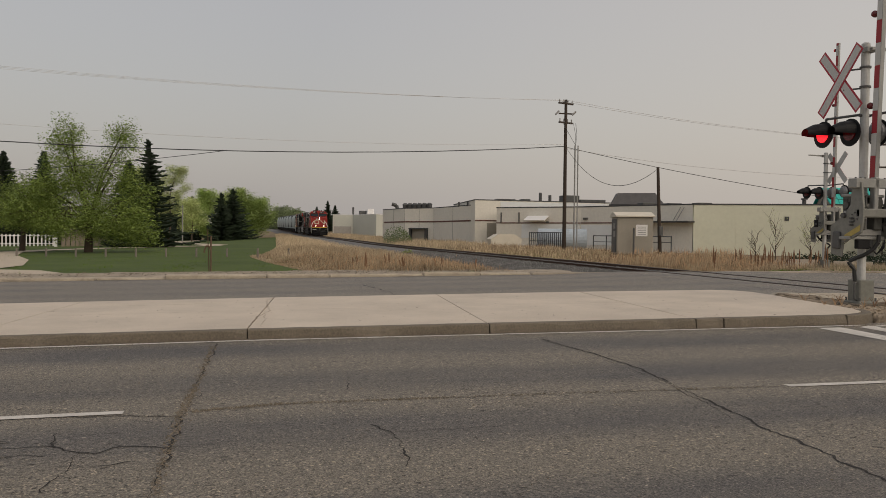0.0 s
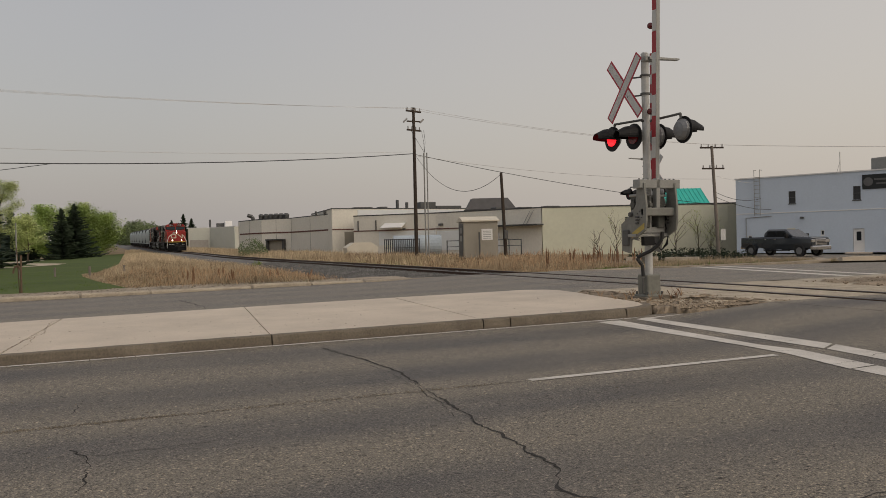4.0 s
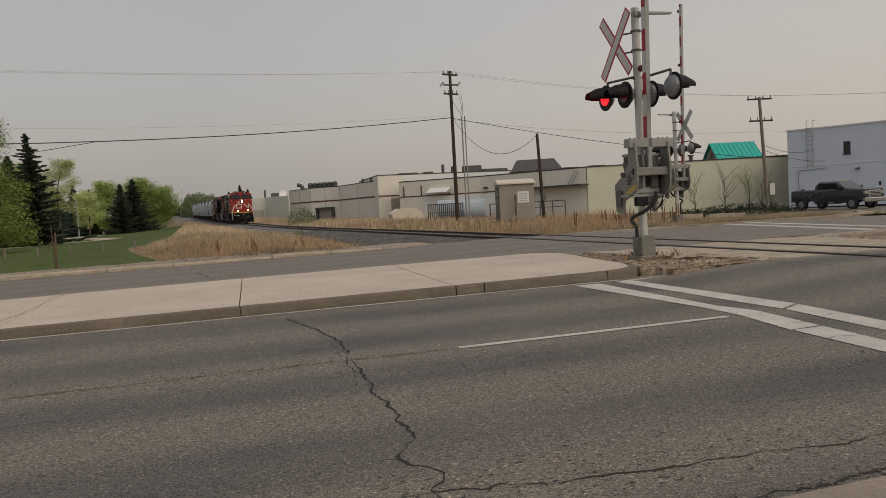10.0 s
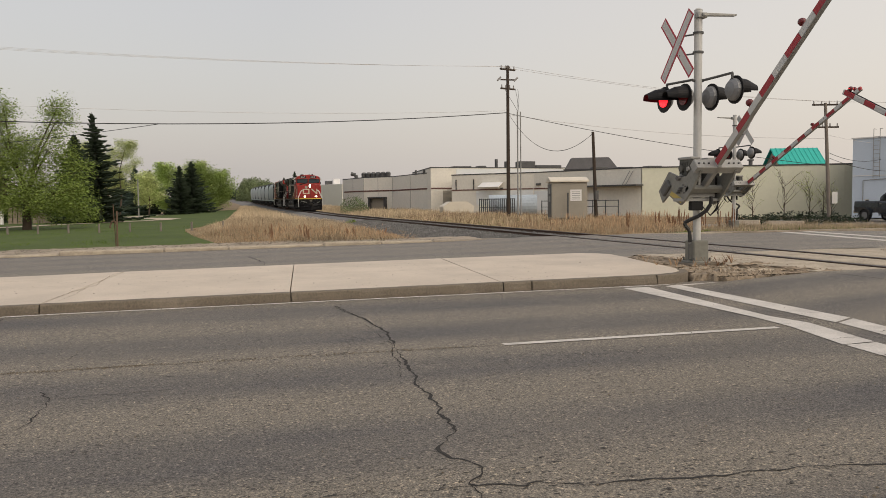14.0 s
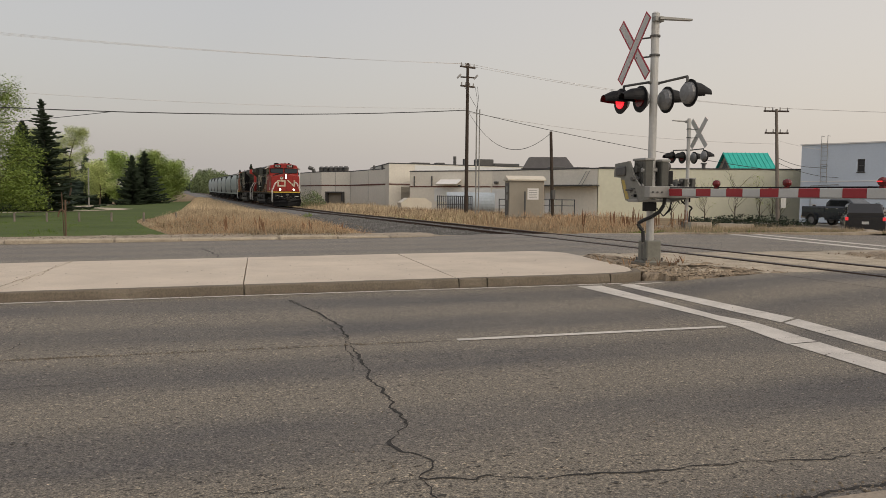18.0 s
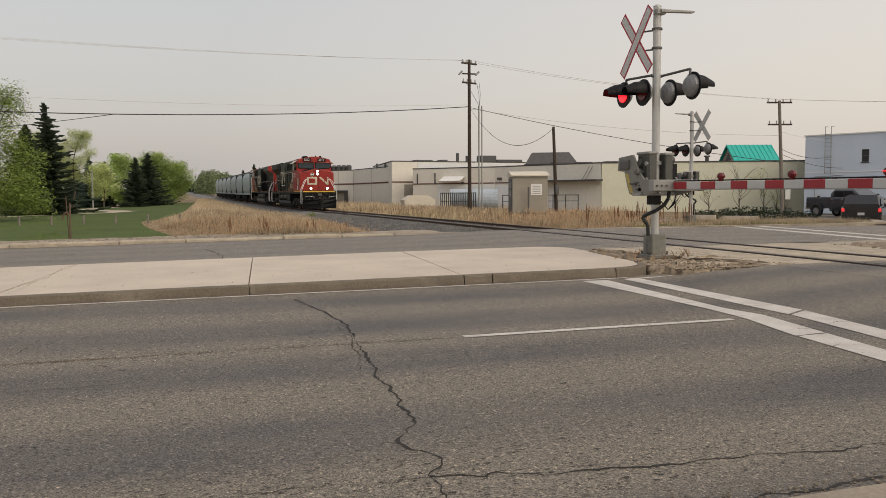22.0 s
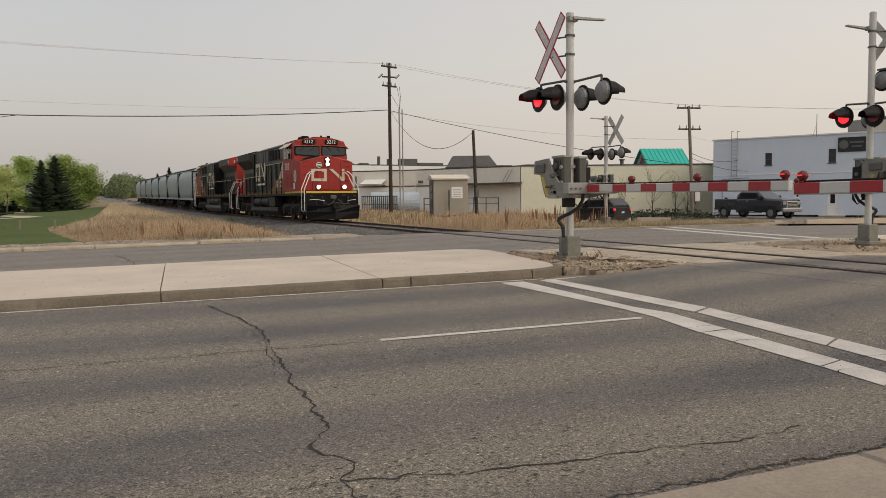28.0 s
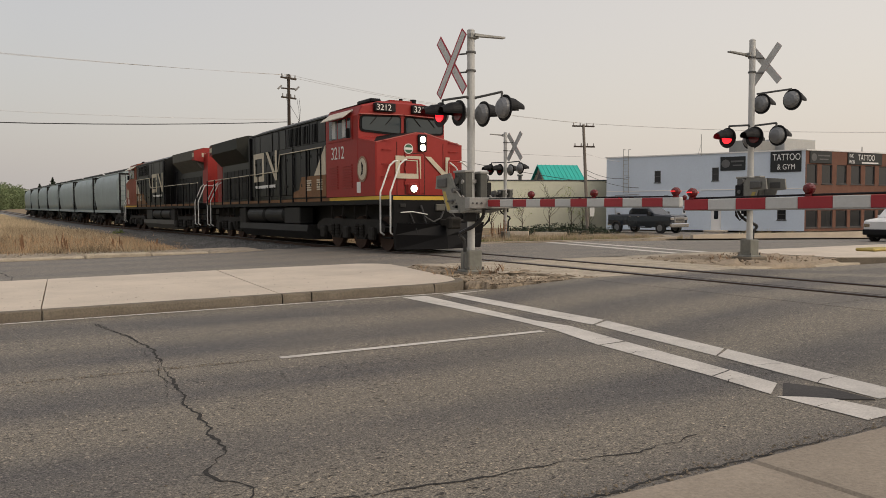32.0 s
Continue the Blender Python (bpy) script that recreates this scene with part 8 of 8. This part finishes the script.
def lobed(x, y, h, lobes, label, seed, leaf=None, size=0.074, per=150, gap=0.46, r0=0.26):
    """A broad tree: limbs reach into lobes (dx, dy, z, rx, rz, clumps), each filled with leaf clumps."""
    rnd = random.Random(seed)
    z0 = field_z(x, y) - 0.1
    e = thing("tree", label, "tree", "trees")
    g = Geo()
    fork = Vector((x + 0.1, y, z0 + 0.27 * h))
    g.tube((x, y, z0), (x + 0.05, y, z0 + 0.12 * h), r0 * 1.25, r0, n=10, caps=False).tube((x + 0.05, y, z0 + 0.12 * h), fork, r0, r0 * 0.85, n=10, caps=False)
    tips = []
    for dx, dy, z, rx, rz, clumps in lobes:
        c = Vector((x + dx, y + dy, z0 + z))
        mid = fork.lerp(c, 0.5) + Vector((rnd.uniform(-0.3, 0.3), rnd.uniform(-0.3, 0.3), 0.15))
        base = fork if z > 0.3 * h else Vector((x + 0.08, y, z0 + 0.2 * h))
        g.tube(base, mid, r0 * 0.42, r0 * 0.28, n=7, caps=False).tube(mid, c, r0 * 0.28, r0 * 0.12, n=6, caps=False)
        for k in range(clumps):
            d = Vector((rnd.gauss(0, 1), rnd.gauss(0, 1), rnd.gauss(0, 1))).normalized() * (0.35 + 0.65 * rnd.random() ** 0.5) * rnd.uniform(0.85, 1.12)
            t = c + Vector((d.x * rx, d.y * rx, d.z * rz))
            tips.append(t)
            if k % 3 == 0:
                g.tube(c.lerp(t, 0.0), t, r0 * 0.10, 0.008, n=4, caps=False)
    part("trunk", g, BARK, e)
    vs, fs = leaf_cloud(tips, per, gap, size, rnd)
    quick("crown", vs, fs, leaf or LEAF, e, "dense crown of small fresh leaves")
    return e


lobed(-11.9, 61.0, 9.9, [(-3.4, 0, 2.7, 2.2, 1.5, 46), (-1.0, -0.8, 3.3, 2.5, 2.0, 64), (1.9, -0.4, 2.6, 2.3, 1.8, 60), (3.3, -0.2, 1.7, 1.5, 1.1, 34), (0.2, -1.0, 1.9, 2.2, 0.9, 30),
                         (-1.4, 0, 5.9, 1.9, 1.5, 40), (-1.6, 0, 7.7, 1.25, 1.0, 19), (-1.2, 0, 9.0, 0.8, 0.75, 9), (1.5, 0.2, 5.8, 1.7, 1.6, 36), (2.1, 0.2, 7.8, 1.05, 1.0, 16), (2.3, 0.2, 8.9, 0.75, 0.75, 8),
                         (0.1, 0.2, 4.8, 1.7, 1.3, 26), (3.3, 0.4, 4.3, 1.1, 0.9, 13), (-2.9, 0.3, 4.7, 1.6, 1.1, 22), (-4.6, 0.2, 3.0, 1.5, 1.2, 26)], "broad tall tree in fresh green leaf on the lawn", 11)
lobed(-17.6, 66.0, 6.4, [(-1.4, 0, 3.3, 1.9, 1.3, 36), (0.9, 0, 3.2, 1.9, 1.3, 40), (0.1, 0, 4.8, 1.5, 1.2, 24), (2.2, -0.2, 2.7, 1.2, 0.8, 16)], "low spreading leafy tree beside the larger one", 13, r0=0.2)
lobed(-24.0, 58.0, 7.0, [(-1.4, 0, 3.0, 2.0, 1.6, 36), (1.2, 0, 3.0, 2.0, 1.7, 40), (0.1, 0, 5.0, 1.6, 1.3, 24)], "spreading leafy tree in the park", 14, r0=0.2)
spruce(-9.8, 80.0, 10.6, 3.5, "ragged dark spruce beside the leafy trees", 21, ragged=0.55, lean=-0.5)
spruce(-12.6, 84.0, 9.0, 3.2, "dark spruce behind the leafy trees", 22)
spruce(-27.2, 95.0, 10.6, 4.0, "dark spruce behind the picket fence", 23)
spruce(-23.6, 97.0, 11.0, 3.8, "dark spruce behind the picket fence", 24)
spruce(-31.0, 93.0, 9.5, 4.0, "dark spruce at the edge of the park", 25)
spruce(-33.5, 90.0, 9.5, 3.2, "dark spruce at the edge of the park", 26)
broadleaf(-10.0, 92.0, 9.8, 3.2, "slender pale tree just coming into leaf", 31, LEAFPALE, per=110, size=0.062, low=0.2, stems=2)
broadleaf(-11.6, 100.0, 9.6, 3.0, "slender pale tree just coming into leaf", 32, LEAFPALE, per=110, size=0.066, low=0.2)
broadleaf(-9.8, 125.0, 7.0, 3.4, "small yellow green tree", 33, LEAFPALE, per=60, size=0.10, low=0.05)
spruce(-13.6, 142.0, 8.8, 2.9, "bluish spruce in the park", 41, NEEDLEBLUE, ragged=0.42)
spruce(-16.2, 146.0, 8.2, 3.0, "bluish spruce in the park", 42, NEEDLEBLUE, ragged=0.42)
spruce(-10.9, 140.0, 7.8, 2.4, "narrow dark spruce in the park", 43, ragged=0.5)
broadleaf(-8.6, 139.0, 8.8, 4.6, "round leafy tree by the park lawn", 44, LEAFFRESH, per=70, size=0.13, low=0.0)
spruce(-5.9, 135.0, 8.3, 3.0, "broad dark spruce by the park lawn", 45, ragged=0.45)
spruce(-4.1, 137.0, 9.0, 4.3, "broad dark spruce by the park lawn", 46, ragged=0.45)
broadleaf(-2.8, 150.0, 9.4, 5.0, "round leafy tree by the railway", 47, LEAFFRESH, per=80, size=0.13, low=0.0, reach=0.75)
broadleaf(-0.9, 152.0, 7.6, 4.6, "round leafy tree by the railway", 48, LEAFFRESH, per=80, size=0.13, low=0.0, reach=0.8)
broadleaf(-4.6, 168.0, 10.8, 4.8, "tall tree just coming into leaf", 49, LEAFPALE, per=60, size=0.13, low=0.05)
broadleaf(-1.6, 176.0, 7.5, 4.2, "low leafy tree by the railway", 50, LEAFFRESH, per=70, size=0.14, low=0.0, reach=0.8)
spruce(22.5, 262.0, 10.4, 3.0, "tall far spruce beyond the factory", 61)
spruce(25.5, 268.0, 9.2, 3.0, "tall far spruce beyond the factory", 62)
spruce(19.5, 270.0, 8.6, 2.8, "tall far spruce beyond the factory", 63)


def thicket(name, spots, label, material, seed, per=900, size=0.5):
    """Far woods or a hedge: many leaves over uneven mounds; spots are (x, y, radius, height)."""
    rnd = random.Random(seed)
    vs, fs = [], []
    for x, y, r, h in spots:
        z0 = field_z(x, y) - 0.2
        for _ in range(per):
            a, q = rnd.uniform(0, 2 * math.pi), math.sqrt(rnd.random())
            top = h * (1 - 0.55 * q * q) * (0.8 + 0.25 * math.sin(3 * a + x) * q)
            c = Vector((x + r * q * math.cos(a), y + r * q * math.sin(a), z0 + top * rnd.random() ** 0.6 + rnd.gauss(0, 0.03 * h)))
            s = size * rnd.uniform(0.5, 1.2)
            u = Vector((rnd.uniform(-1, 1), rnd.uniform(-1, 1), rnd.uniform(-0.6, 0.6))).normalized() * s
            w = Vector((rnd.uniform(-1, 1), rnd.uniform(-1, 1), rnd.uniform(-1, 1))).normalized() * s * 0.7
            k = len(vs)
            vs += [tuple(c - u), tuple(c - w), tuple(c + u), tuple(c + w)]
            fs.append((k, k + 1, k + 2, k + 3))
    return tagged(quick(name, vs, fs, material), label, "woodland", kind="stuff")


rw = random.Random(71)
thicket("far_woods", [(9.0 + 1.6 * k + rw.uniform(-1, 1), 345 + 6 * k, 4.6, 11.0 + rw.uniform(-2, 2)) for k in range(8)], "far leafy woods along the railway", FARWOOD, 72, 6000, 0.34)
# blue-grey needle colour stands in for the haze over these woods
thicket("far_woods", [(0.0 + rw.uniform(-2, 2), 640 + 10 * k, 9, 13 + rw.uniform(-3, 3)) for k in range(3)] + [(12 + 5 * k, 900, 12, 18 + rw.uniform(-4, 4)) for k in range(5)], "distant woods coloured blue-grey for haze", NEEDLEBLUE, 73, 600, 1.2)
thicket("far_woods", [(-20 - 9 * k, 190 + rw.uniform(-15, 15), 9, 9 + rw.uniform(-2, 2)) for k in range(14)], "dark woods behind the park", FARWOOD, 74, 900, 0.6)
for k, (x, y, r, h) in enumerate(((17.6, 100.0, 1.9, 2.9), (10.9, 57.5, 0.5, 0.8))):
    thicket("bush", [(x, y, r, h)], "small leafy bush by the track", LEAF if k else FARWOOD, 80 + k, 900 if k else 2600, 0.05 if k else 0.09)


# bare shrubs and evergreen ground cover in the verge
def shrub(x, y, h, label, seed, leafy=0, material=LEAFPALE):
    rnd = random.Random(seed)
    e = thing("shrub", label, "shrub", "verge shrubs")
    g, tips = Geo(), []
    z0 = field_z(x, y) - 0.05
    g.tube((x, y, z0), (x, y, z0 + h * 0.35), 0.05, 0.04, n=6, caps=False)
    for k in range(13):
        a = rnd.uniform(0, 6.28)
        limb(g, (x, y, z0 + h * (0.15 + 0.05 * k)), (math.cos(a) * 0.6, math.sin(a) * 0.6, rnd.uniform(0.5, 1.2)), h * 0.33, 0.028, 1, rnd, tips)
    part("twig_crown", g, BARK, e, "thin bare twigs")
    if leafy:
        vs, fs = leaf_cloud(tips, leafy, 0.12, 0.055, rnd)
        quick("leaves", vs, fs, material, e)
    return e


for k, (x, y, h, n) in enumerate(((29.0, 38.5, 2.6, 1), (31.5, 38.8, 2.3, 2), (33.8, 39.0, 2.9, 1), (36.6, 40.2, 2.6, 5), (38.0, 40.0, 1.8, 2), (27.4, 38.0, 1.7, 0), (40.5, 43.5, 2.2, 3))):
    shrub(2.3 + (x - 2.3) * (1.5 if k < 6 else 1.35), y * (1.5 if k < 6 else 1.35), h * 1.4, "thin budding shrub in the verge", 90 + k, n)
thicket("juniper", [(39.0 + 0.8 * k, 48.6 - 0.35 * k, 0.9, 0.95) for k in range(9)] + [(41.0 + 1.5 * k, 53 + 0.3 * k, 1.0, 1.1) for k in range(8)], "low dark evergreen ground cover in the verge", NEEDLE, 99, 300, 0.10)

sheet([(-70, 25.6), (2.4, 25.6), (1.9, 28.5), (1.0, 35), (0.5, 38), (-0.3, 46), (-0.5, 50), (0.3, 54), (1.1, 65), (1.7, 76), (2.4, 110), (3.3, 150), (-70, 170)], 0.03, "lawn", LAWN, "mown green park lawn", "lawn", 4.0)


def ribbon(points, w, off, name, material, label):
    g = Geo()
    for i, (x, y) in enumerate(points):
        a, b = points[max(0, i - 1)], points[min(len(points) - 1, i + 1)]
        d = Vector((b[0] - a[0], b[1] - a[1])).normalized()
        for s in (-1, 1):
            px, py = x - d.y * w * s, y + d.x * w * s
            g.v.append((px, py, field_z(px, py) + off))
    g.f += [(2 * i, 2 * i + 1, 2 * i + 3, 2 * i + 2) for i in range(len(points) - 1)]
    return solid(name, g, material, label, "path", kind="structure")


ribbon([(-13, 26.5), (-11.4, 31), (-11.0, 37), (-12.6, 44), (-15.6, 53), (-17.4, 61), (-16.6, 68), (-13.2, 75), (-8.6, 80.5), (-4.9, 86), (-4.4, 92)], 1.15, 0.06, "path", WALK, "pale concrete path through the lawn")
ribbon([(-4.4, 90), (-6.0, 97), (-9.8, 106), (-11.5, 120), (-9.6, 134), (-10.5, 150)], 1.3, 0.055, "path", WALK, "pale concrete path through the lawn")
sheet([(-40, 25.7), (-8.0, 25.8), (-6.4, 29.5), (-8.0, 32.5), (-11.0, 34.5), (-40, 36)], 0.045, "apron", WALK, "pale concrete apron by the lawn", "path")


def grass(name, count, place, height, width, label, material, seed, lean=0.35, heads=None):
    """Single blades; place(rnd) gives x, y and a height factor."""
    rnd = random.Random(seed)
    vs, fs, hv, hf = [], [], [], []
    for _ in range(count):
        spot = place(rnd)
        if spot is None:
            continue
        x, y, f = spot
        tuft = noise.noise((x * 1.9, y * 1.9, 6.1))
        if tuft < -0.28 and rnd.random() < 0.7:
            continue
        h = height * f * rnd.uniform(0.5, 1.15) * (1.0 + 0.75 * tuft)
        w = width * rnd.uniform(0.6, 1.4)
        a, b = rnd.uniform(0, math.pi), rnd.uniform(0, 2 * math.pi)
        z = field_z(x, y) - 0.03
        s = x - track_x(y)
        if y > 24.9 and -4.9 < s < -1.3:
            z = max(z, RAILTOP_Z + rise(y) + float(np.interp(s, (-4.9, -2.0, -1.3), (-0.62, -0.18, -0.14))) - 0.04)
        b = b * 0.45 + 6.28 * noise.noise((x * 0.9, y * 0.9, 2.2))
        lx, ly = math.cos(b) * h * lean * rnd.random(), math.sin(b) * h * lean * rnd.random()
        k = len(vs)
        vs += [(x - math.cos(a) * w, y - math.sin(a) * w, z), (x + math.cos(a) * w, y + math.sin(a) * w, z), (x + lx, y + ly, z + h)]
        fs.append((k, k + 1, k + 2))
        if heads and rnd.random() < heads:
            k = len(hv)
            u, t = width * rnd.uniform(0.9, 2.0), h * rnd.uniform(0.08, 0.16)
            hv += [(x + lx - u, y + ly, z + h - t), (x + lx, y + ly, z + h + t), (x + lx + u, y + ly, z + h - t), (x + lx, y + ly, z + h - 2 * t)]
            hf.append((k, k + 1, k + 2, k + 3))
    ob = tagged(quick(name, vs, fs, material), label, "grass", kind="stuff")
    if hv:
        tagged(quick("seed_heads", hv, hf, HEADS), "brown seed heads above the dry grass", "grass", kind="stuff")
    return ob


def edge(y):
    """Where the lawn gives way to the tall grass."""
    pts = [(25, 2.6), (28.5, 1.9), (31, 1.6), (35, 0.95), (38, 0.6), (46, -0.3), (50, -0.5), (54, 0.3), (65, 1.1), (76, 1.7), (110, 2.4), (150, 3.3), (250, 5)]
    for (a, b), (c, d) in zip(pts[:-1], pts[1:]):
        if a <= y <= c:
            return b + (d - b) * (y - a) / (c - a)
    return 5.0


def west(y0, y1):
    def place(rnd):
        y = y0 + (y1 - y0) * rnd.random()
        lo, hi = edge(y), track_x(y) - float(np.interp(y, (25, 29, 34, 42, 60), (4.7, 4.3, 3.4, 2.7, 2.4)))
        x = lo + (hi - lo) * rnd.random()
        near = min(1, (x - lo) / 1.5, max(0.25, (hi - x) / 2.2))
        patch = noise.noise((x * 0.35, y * 0.2, 0))
        return x, y, max(0.25, near) * (0.85 + 0.35 * patch)
    return place


def east(y0, y1, x1=27.0):
    def place(rnd):
        y = y0 + (y1 - y0) * rnd.random()
        lo, hi = track_x(y) + 2.2, min(x1, 20.4 + 0.36 * (y - 25))
        x = lo + (hi - lo) * rnd.random()
        near = min(1, max(0.2, (x - lo) / 2.5))
        patch = noise.noise((x * 0.35, y * 0.2, 3))
        return x, y, near * (0.85 + 0.45 * patch)
    return place


DRY = "tall dry straw-coloured grass before the railway"
grass("dry_grass", 52000, west(25.2, 38), 0.46, 0.0055, DRY, DRYGRASS, 101, lean=0.75, heads=0.05)
grass("brown_grass", 24000, west(25.2, 40), 0.47, 0.0065, "dead brown stems among the dry grass", DEADGRASS, 112, lean=0.6, heads=0.10)
grass("dry_grass", 46000, west(38, 70), 0.50, 0.010, DRY, DRYGRASS, 102, lean=0.75)
grass("brown_grass", 12000, west(40, 70), 0.50, 0.011, "dead brown stems among the dry grass", DEADGRASS, 113, lean=0.6)
grass("dry_grass", 22000, west(70, 200), 0.55, 0.035, "tall dry straw-coloured grass along the railway", DRYGRASS, 103, lean=0.6)
grass("dry_grass", 34000, east(25.6, 38), 0.56, 0.007, "tall dry grass between the track and the side road", DRYGRASS, 104, lean=0.6, heads=0.06)
grass("brown_grass", 15000, east(25.6, 42, 28.0), 0.62, 0.008, "dead brown stems among the dry grass", DEADGRASS, 114, lean=0.5, heads=0.10)
grass("dry_grass", 34000, east(38, 70, 29.0), 0.46, 0.012, "tall dry grass before the factory", DRYGRASS, 105, lean=0.6)
grass("brown_grass", 9000, east(42, 72, 29.0), 0.6, 0.014, "dead brown stems among the dry grass", DEADGRASS, 115, lean=0.5)
grass("dry_grass", 26000, east(70, 200, 26.0), 0.62, 0.030, "tall dry grass before the factory", DRYGRASS, 106)
grass("green_grass", 9000, west(25.0, 27.4), 0.16, 0.008, "short green grass along the kerb", GREENGRASS, 107, lean=0.7)
grass("green_grass", 5000, west(26.0, 46), 0.30, 0.009, "green shoots in the dry grass", GREENGRASS, 116, lean=0.7)
grass("green_grass", 7000, east(25.0, 27.0), 0.18, 0.010, "short green grass along the kerb", GREENGRASS, 108, lean=0.7)
grass("green_grass", 6000, east(44, 62, 29.0), 0.30, 0.016, "green shoots in the dry grass", GREENGRASS, 117, lean=0.7)


def lawn_spot(rnd):
    y = 26.0 + 34 * rnd.random() ** 1.6
    x = -26 + (edge(y) + 26) * rnd.random()
    return x, y, 0.7 + 0.6 * noise.noise((x * 0.5, y * 0.3, 9))


grass("lawn_blades", 40000, lawn_spot, 0.13, 0.016, "short mown lawn grass", GREENGRASS, 121, lean=0.9)


def verge(rnd):
    """The low mound at the side road's corner."""
    a, b = rnd.random(), rnd.random()
    x = 19.6 + 12.0 * a
    lo, hi = 24.6 + 0.5 * max(0, a - 0.75) * 8, 27.8 + 1.2 * math.sin(3 * a)
    return x, lo + (hi - lo) * b, (0.55 + 0.6 * b) * (0.75 + 0.5 * noise.noise((x * 0.8, b * 3, 5)))


grass("dry_grass", 22000, verge, 0.46, 0.009, "rough dry grass on the corner verge", DRYGRASS, 109)
grass("green_grass", 9000, verge, 0.30, 0.010, "green grass tufts on the corner verge", GREENGRASS, 110)


def shop_verge(rnd):
    x = 39 + 34 * rnd.random()
    return x, 31.4 - 0.104 * (x - 39) + 2.0 * rnd.random(), 1.0


grass("dry_grass", 5000, shop_verge, 0.40, 0.022, "dry grass on the verge before the shop", DRYGRASS, 111)


for k, (cx, cy) in enumerate(((10.9, 12.6), (18.9, 12.2))):
    rnd = random.Random(120 + k)
    e = tagged(new("weeds"), "dry brown weeds at the foot of the signal mast", "weeds")
    for j in range(12):
        a, q = rnd.uniform(0, 6.28), rnd.uniform(0.35, 1.25)
        x, y = cx + q * math.cos(a), cy - 0.3 + 0.9 * q * math.sin(a)
        g = Geo()
        for _ in range(7):
            b = rnd.uniform(0, 6.28)
            h = rnd.uniform(0.04, 0.15)
            g.rod([(x, y, 0.22), (x + 0.3 * h * math.cos(b), y + 0.3 * h * math.sin(b), 0.26 + 0.5 * h), (x + 0.7 * h * math.cos(b), y + 0.7 * h * math.sin(b), 0.26 + h)], 0.004, 3)
        part("weed", g, SEED if j % 2 else HEADS, e)

# tall brown dock stalks standing out of the grass
def stalks(name, spots, label, seed):
    rnd = random.Random(seed)
    for x, y, h in spots:
        e = tagged(new(name), label, "weeds", "dock stalks")
        for _ in range(3):
            bx, by, hh = x + rnd.uniform(-0.12, 0.12), y + rnd.uniform(-0.12, 0.12), h * rnd.uniform(0.75, 1.1)
            z = field_z(bx, by)
            tx = bx + rnd.uniform(-0.12, 0.12)
            part("stem", Geo().tube((bx, by, z - 0.05), (tx, by, z + hh), 0.010, 0.006, n=5), SEED, e)
            g = Geo()
            rings = [[(bx + (tx - bx) * q + r * rnd.uniform(0.6, 1.4) * math.cos(1.047 * i), by + r * rnd.uniform(0.6, 1.4) * math.sin(1.047 * i), z + hh * q + rnd.uniform(-0.02, 0.02)) for i in range(6)]
                     for q, r in ((0.45, 0.010), (0.52, 0.024), (0.6, 0.018), (0.68, 0.030), (0.76, 0.020), (0.84, 0.027), (0.92, 0.018), (1.0, 0.014), (1.06, 0.004))]
            part("seed_head", g.loft(rings), SEED, e, "dark brown clustered seed head")
    return None


rs = random.Random(401)
stalks("dock_plant", [(track_x(y) + rs.uniform(3.2, 8.5), y, rs.uniform(0.7, 1.1)) for y in [25.9 + 0.6 * k for k in range(7)]], "dead brown dock plant standing in the dry grass", 402)
stalks("dock_plant", [(rs.uniform(19.0, 21.5) + 0.3 * (y - 28), y, rs.uniform(0.8, 1.15)) for y in [28.0 + 0.7 * k for k in range(7)]], "dead brown dock plant standing in the dry grass", 403)
stalks("dock_plant", [(rs.uniform(2.0, 8.0), y, rs.uniform(0.5, 0.75)) for y in [25.8 + 0.8 * k for k in range(7)]], "dead brown dock plant in the tall grass", 404)

# loose ballast stones beside the track, the nearest stretch
stones = random.Random(140)
vs, fs = [], []
for _ in range(26000):
    y = 25.0 + 34 * stones.random() ** 1.5
    s = stones.uniform(-5.1, 3.1)
    if 0.6 < abs(s) < 0.9:
        continue
    zb = RAILTOP_Z + (-0.14 if abs(s) < 1.3 else float(np.interp(s, (-4.9, -2.0, -1.3), (-0.60, -0.18, -0.14))) if s < 0 else -0.14 - 0.33 * (s - 1.3))
    r = stones.uniform(0.035, 0.09)
    x = track_x(y) + s
    k = len(vs)
    vs += [(x + r * stones.uniform(0.6, 1.2) * dx, y + r * stones.uniform(0.6, 1.2) * dy, zb + r * stones.uniform(0.6, 1.1) * dz) for dx, dy, dz in ((1, 0, 0), (-1, 0, 0), (0, 1, 0), (0, -1, 0), (0, 0, 1), (0.3, 0.2, -1))]
    fs += [(k + a, k + b, k + c) for a, b, c in ((0, 2, 4), (2, 1, 4), (1, 3, 4), (3, 0, 4), (2, 0, 5), (1, 2, 5), (3, 1, 5), (0, 3, 5))]
tagged(quick("ballast_stones", vs, fs, BALLAST), "loose grey ballast stones beside the rails", "stones", kind="stuff")


def motions():
    for arm_ob, side, place in GATES:
        table = UPRIGHT_FAR if arm_ob.parent in (m2, m3) else UPRIGHT
        walk(arm_ob, [(t, pose(*place, a * side, 0, 0)) for t, a in table])
    walk(lead, run_rows(0.0))
    walk(second, run_rows(44.5, True))
    for k, w in enumerate(wagons):
        walk(w, run_rows(44.65 + 12.35 * k))
    walk(black_suv, [(t, pose(x, y, field_z(x, max(y, 25)) + 0.02, 0, 0, a)) for t, x, y, a in SUV_PATH])
    walk(white_car, [(t, pose(x, y, G(x, y) + 0.005, 0, 0, -a)) for t, x, y, a in CAR_PATH])


motions()
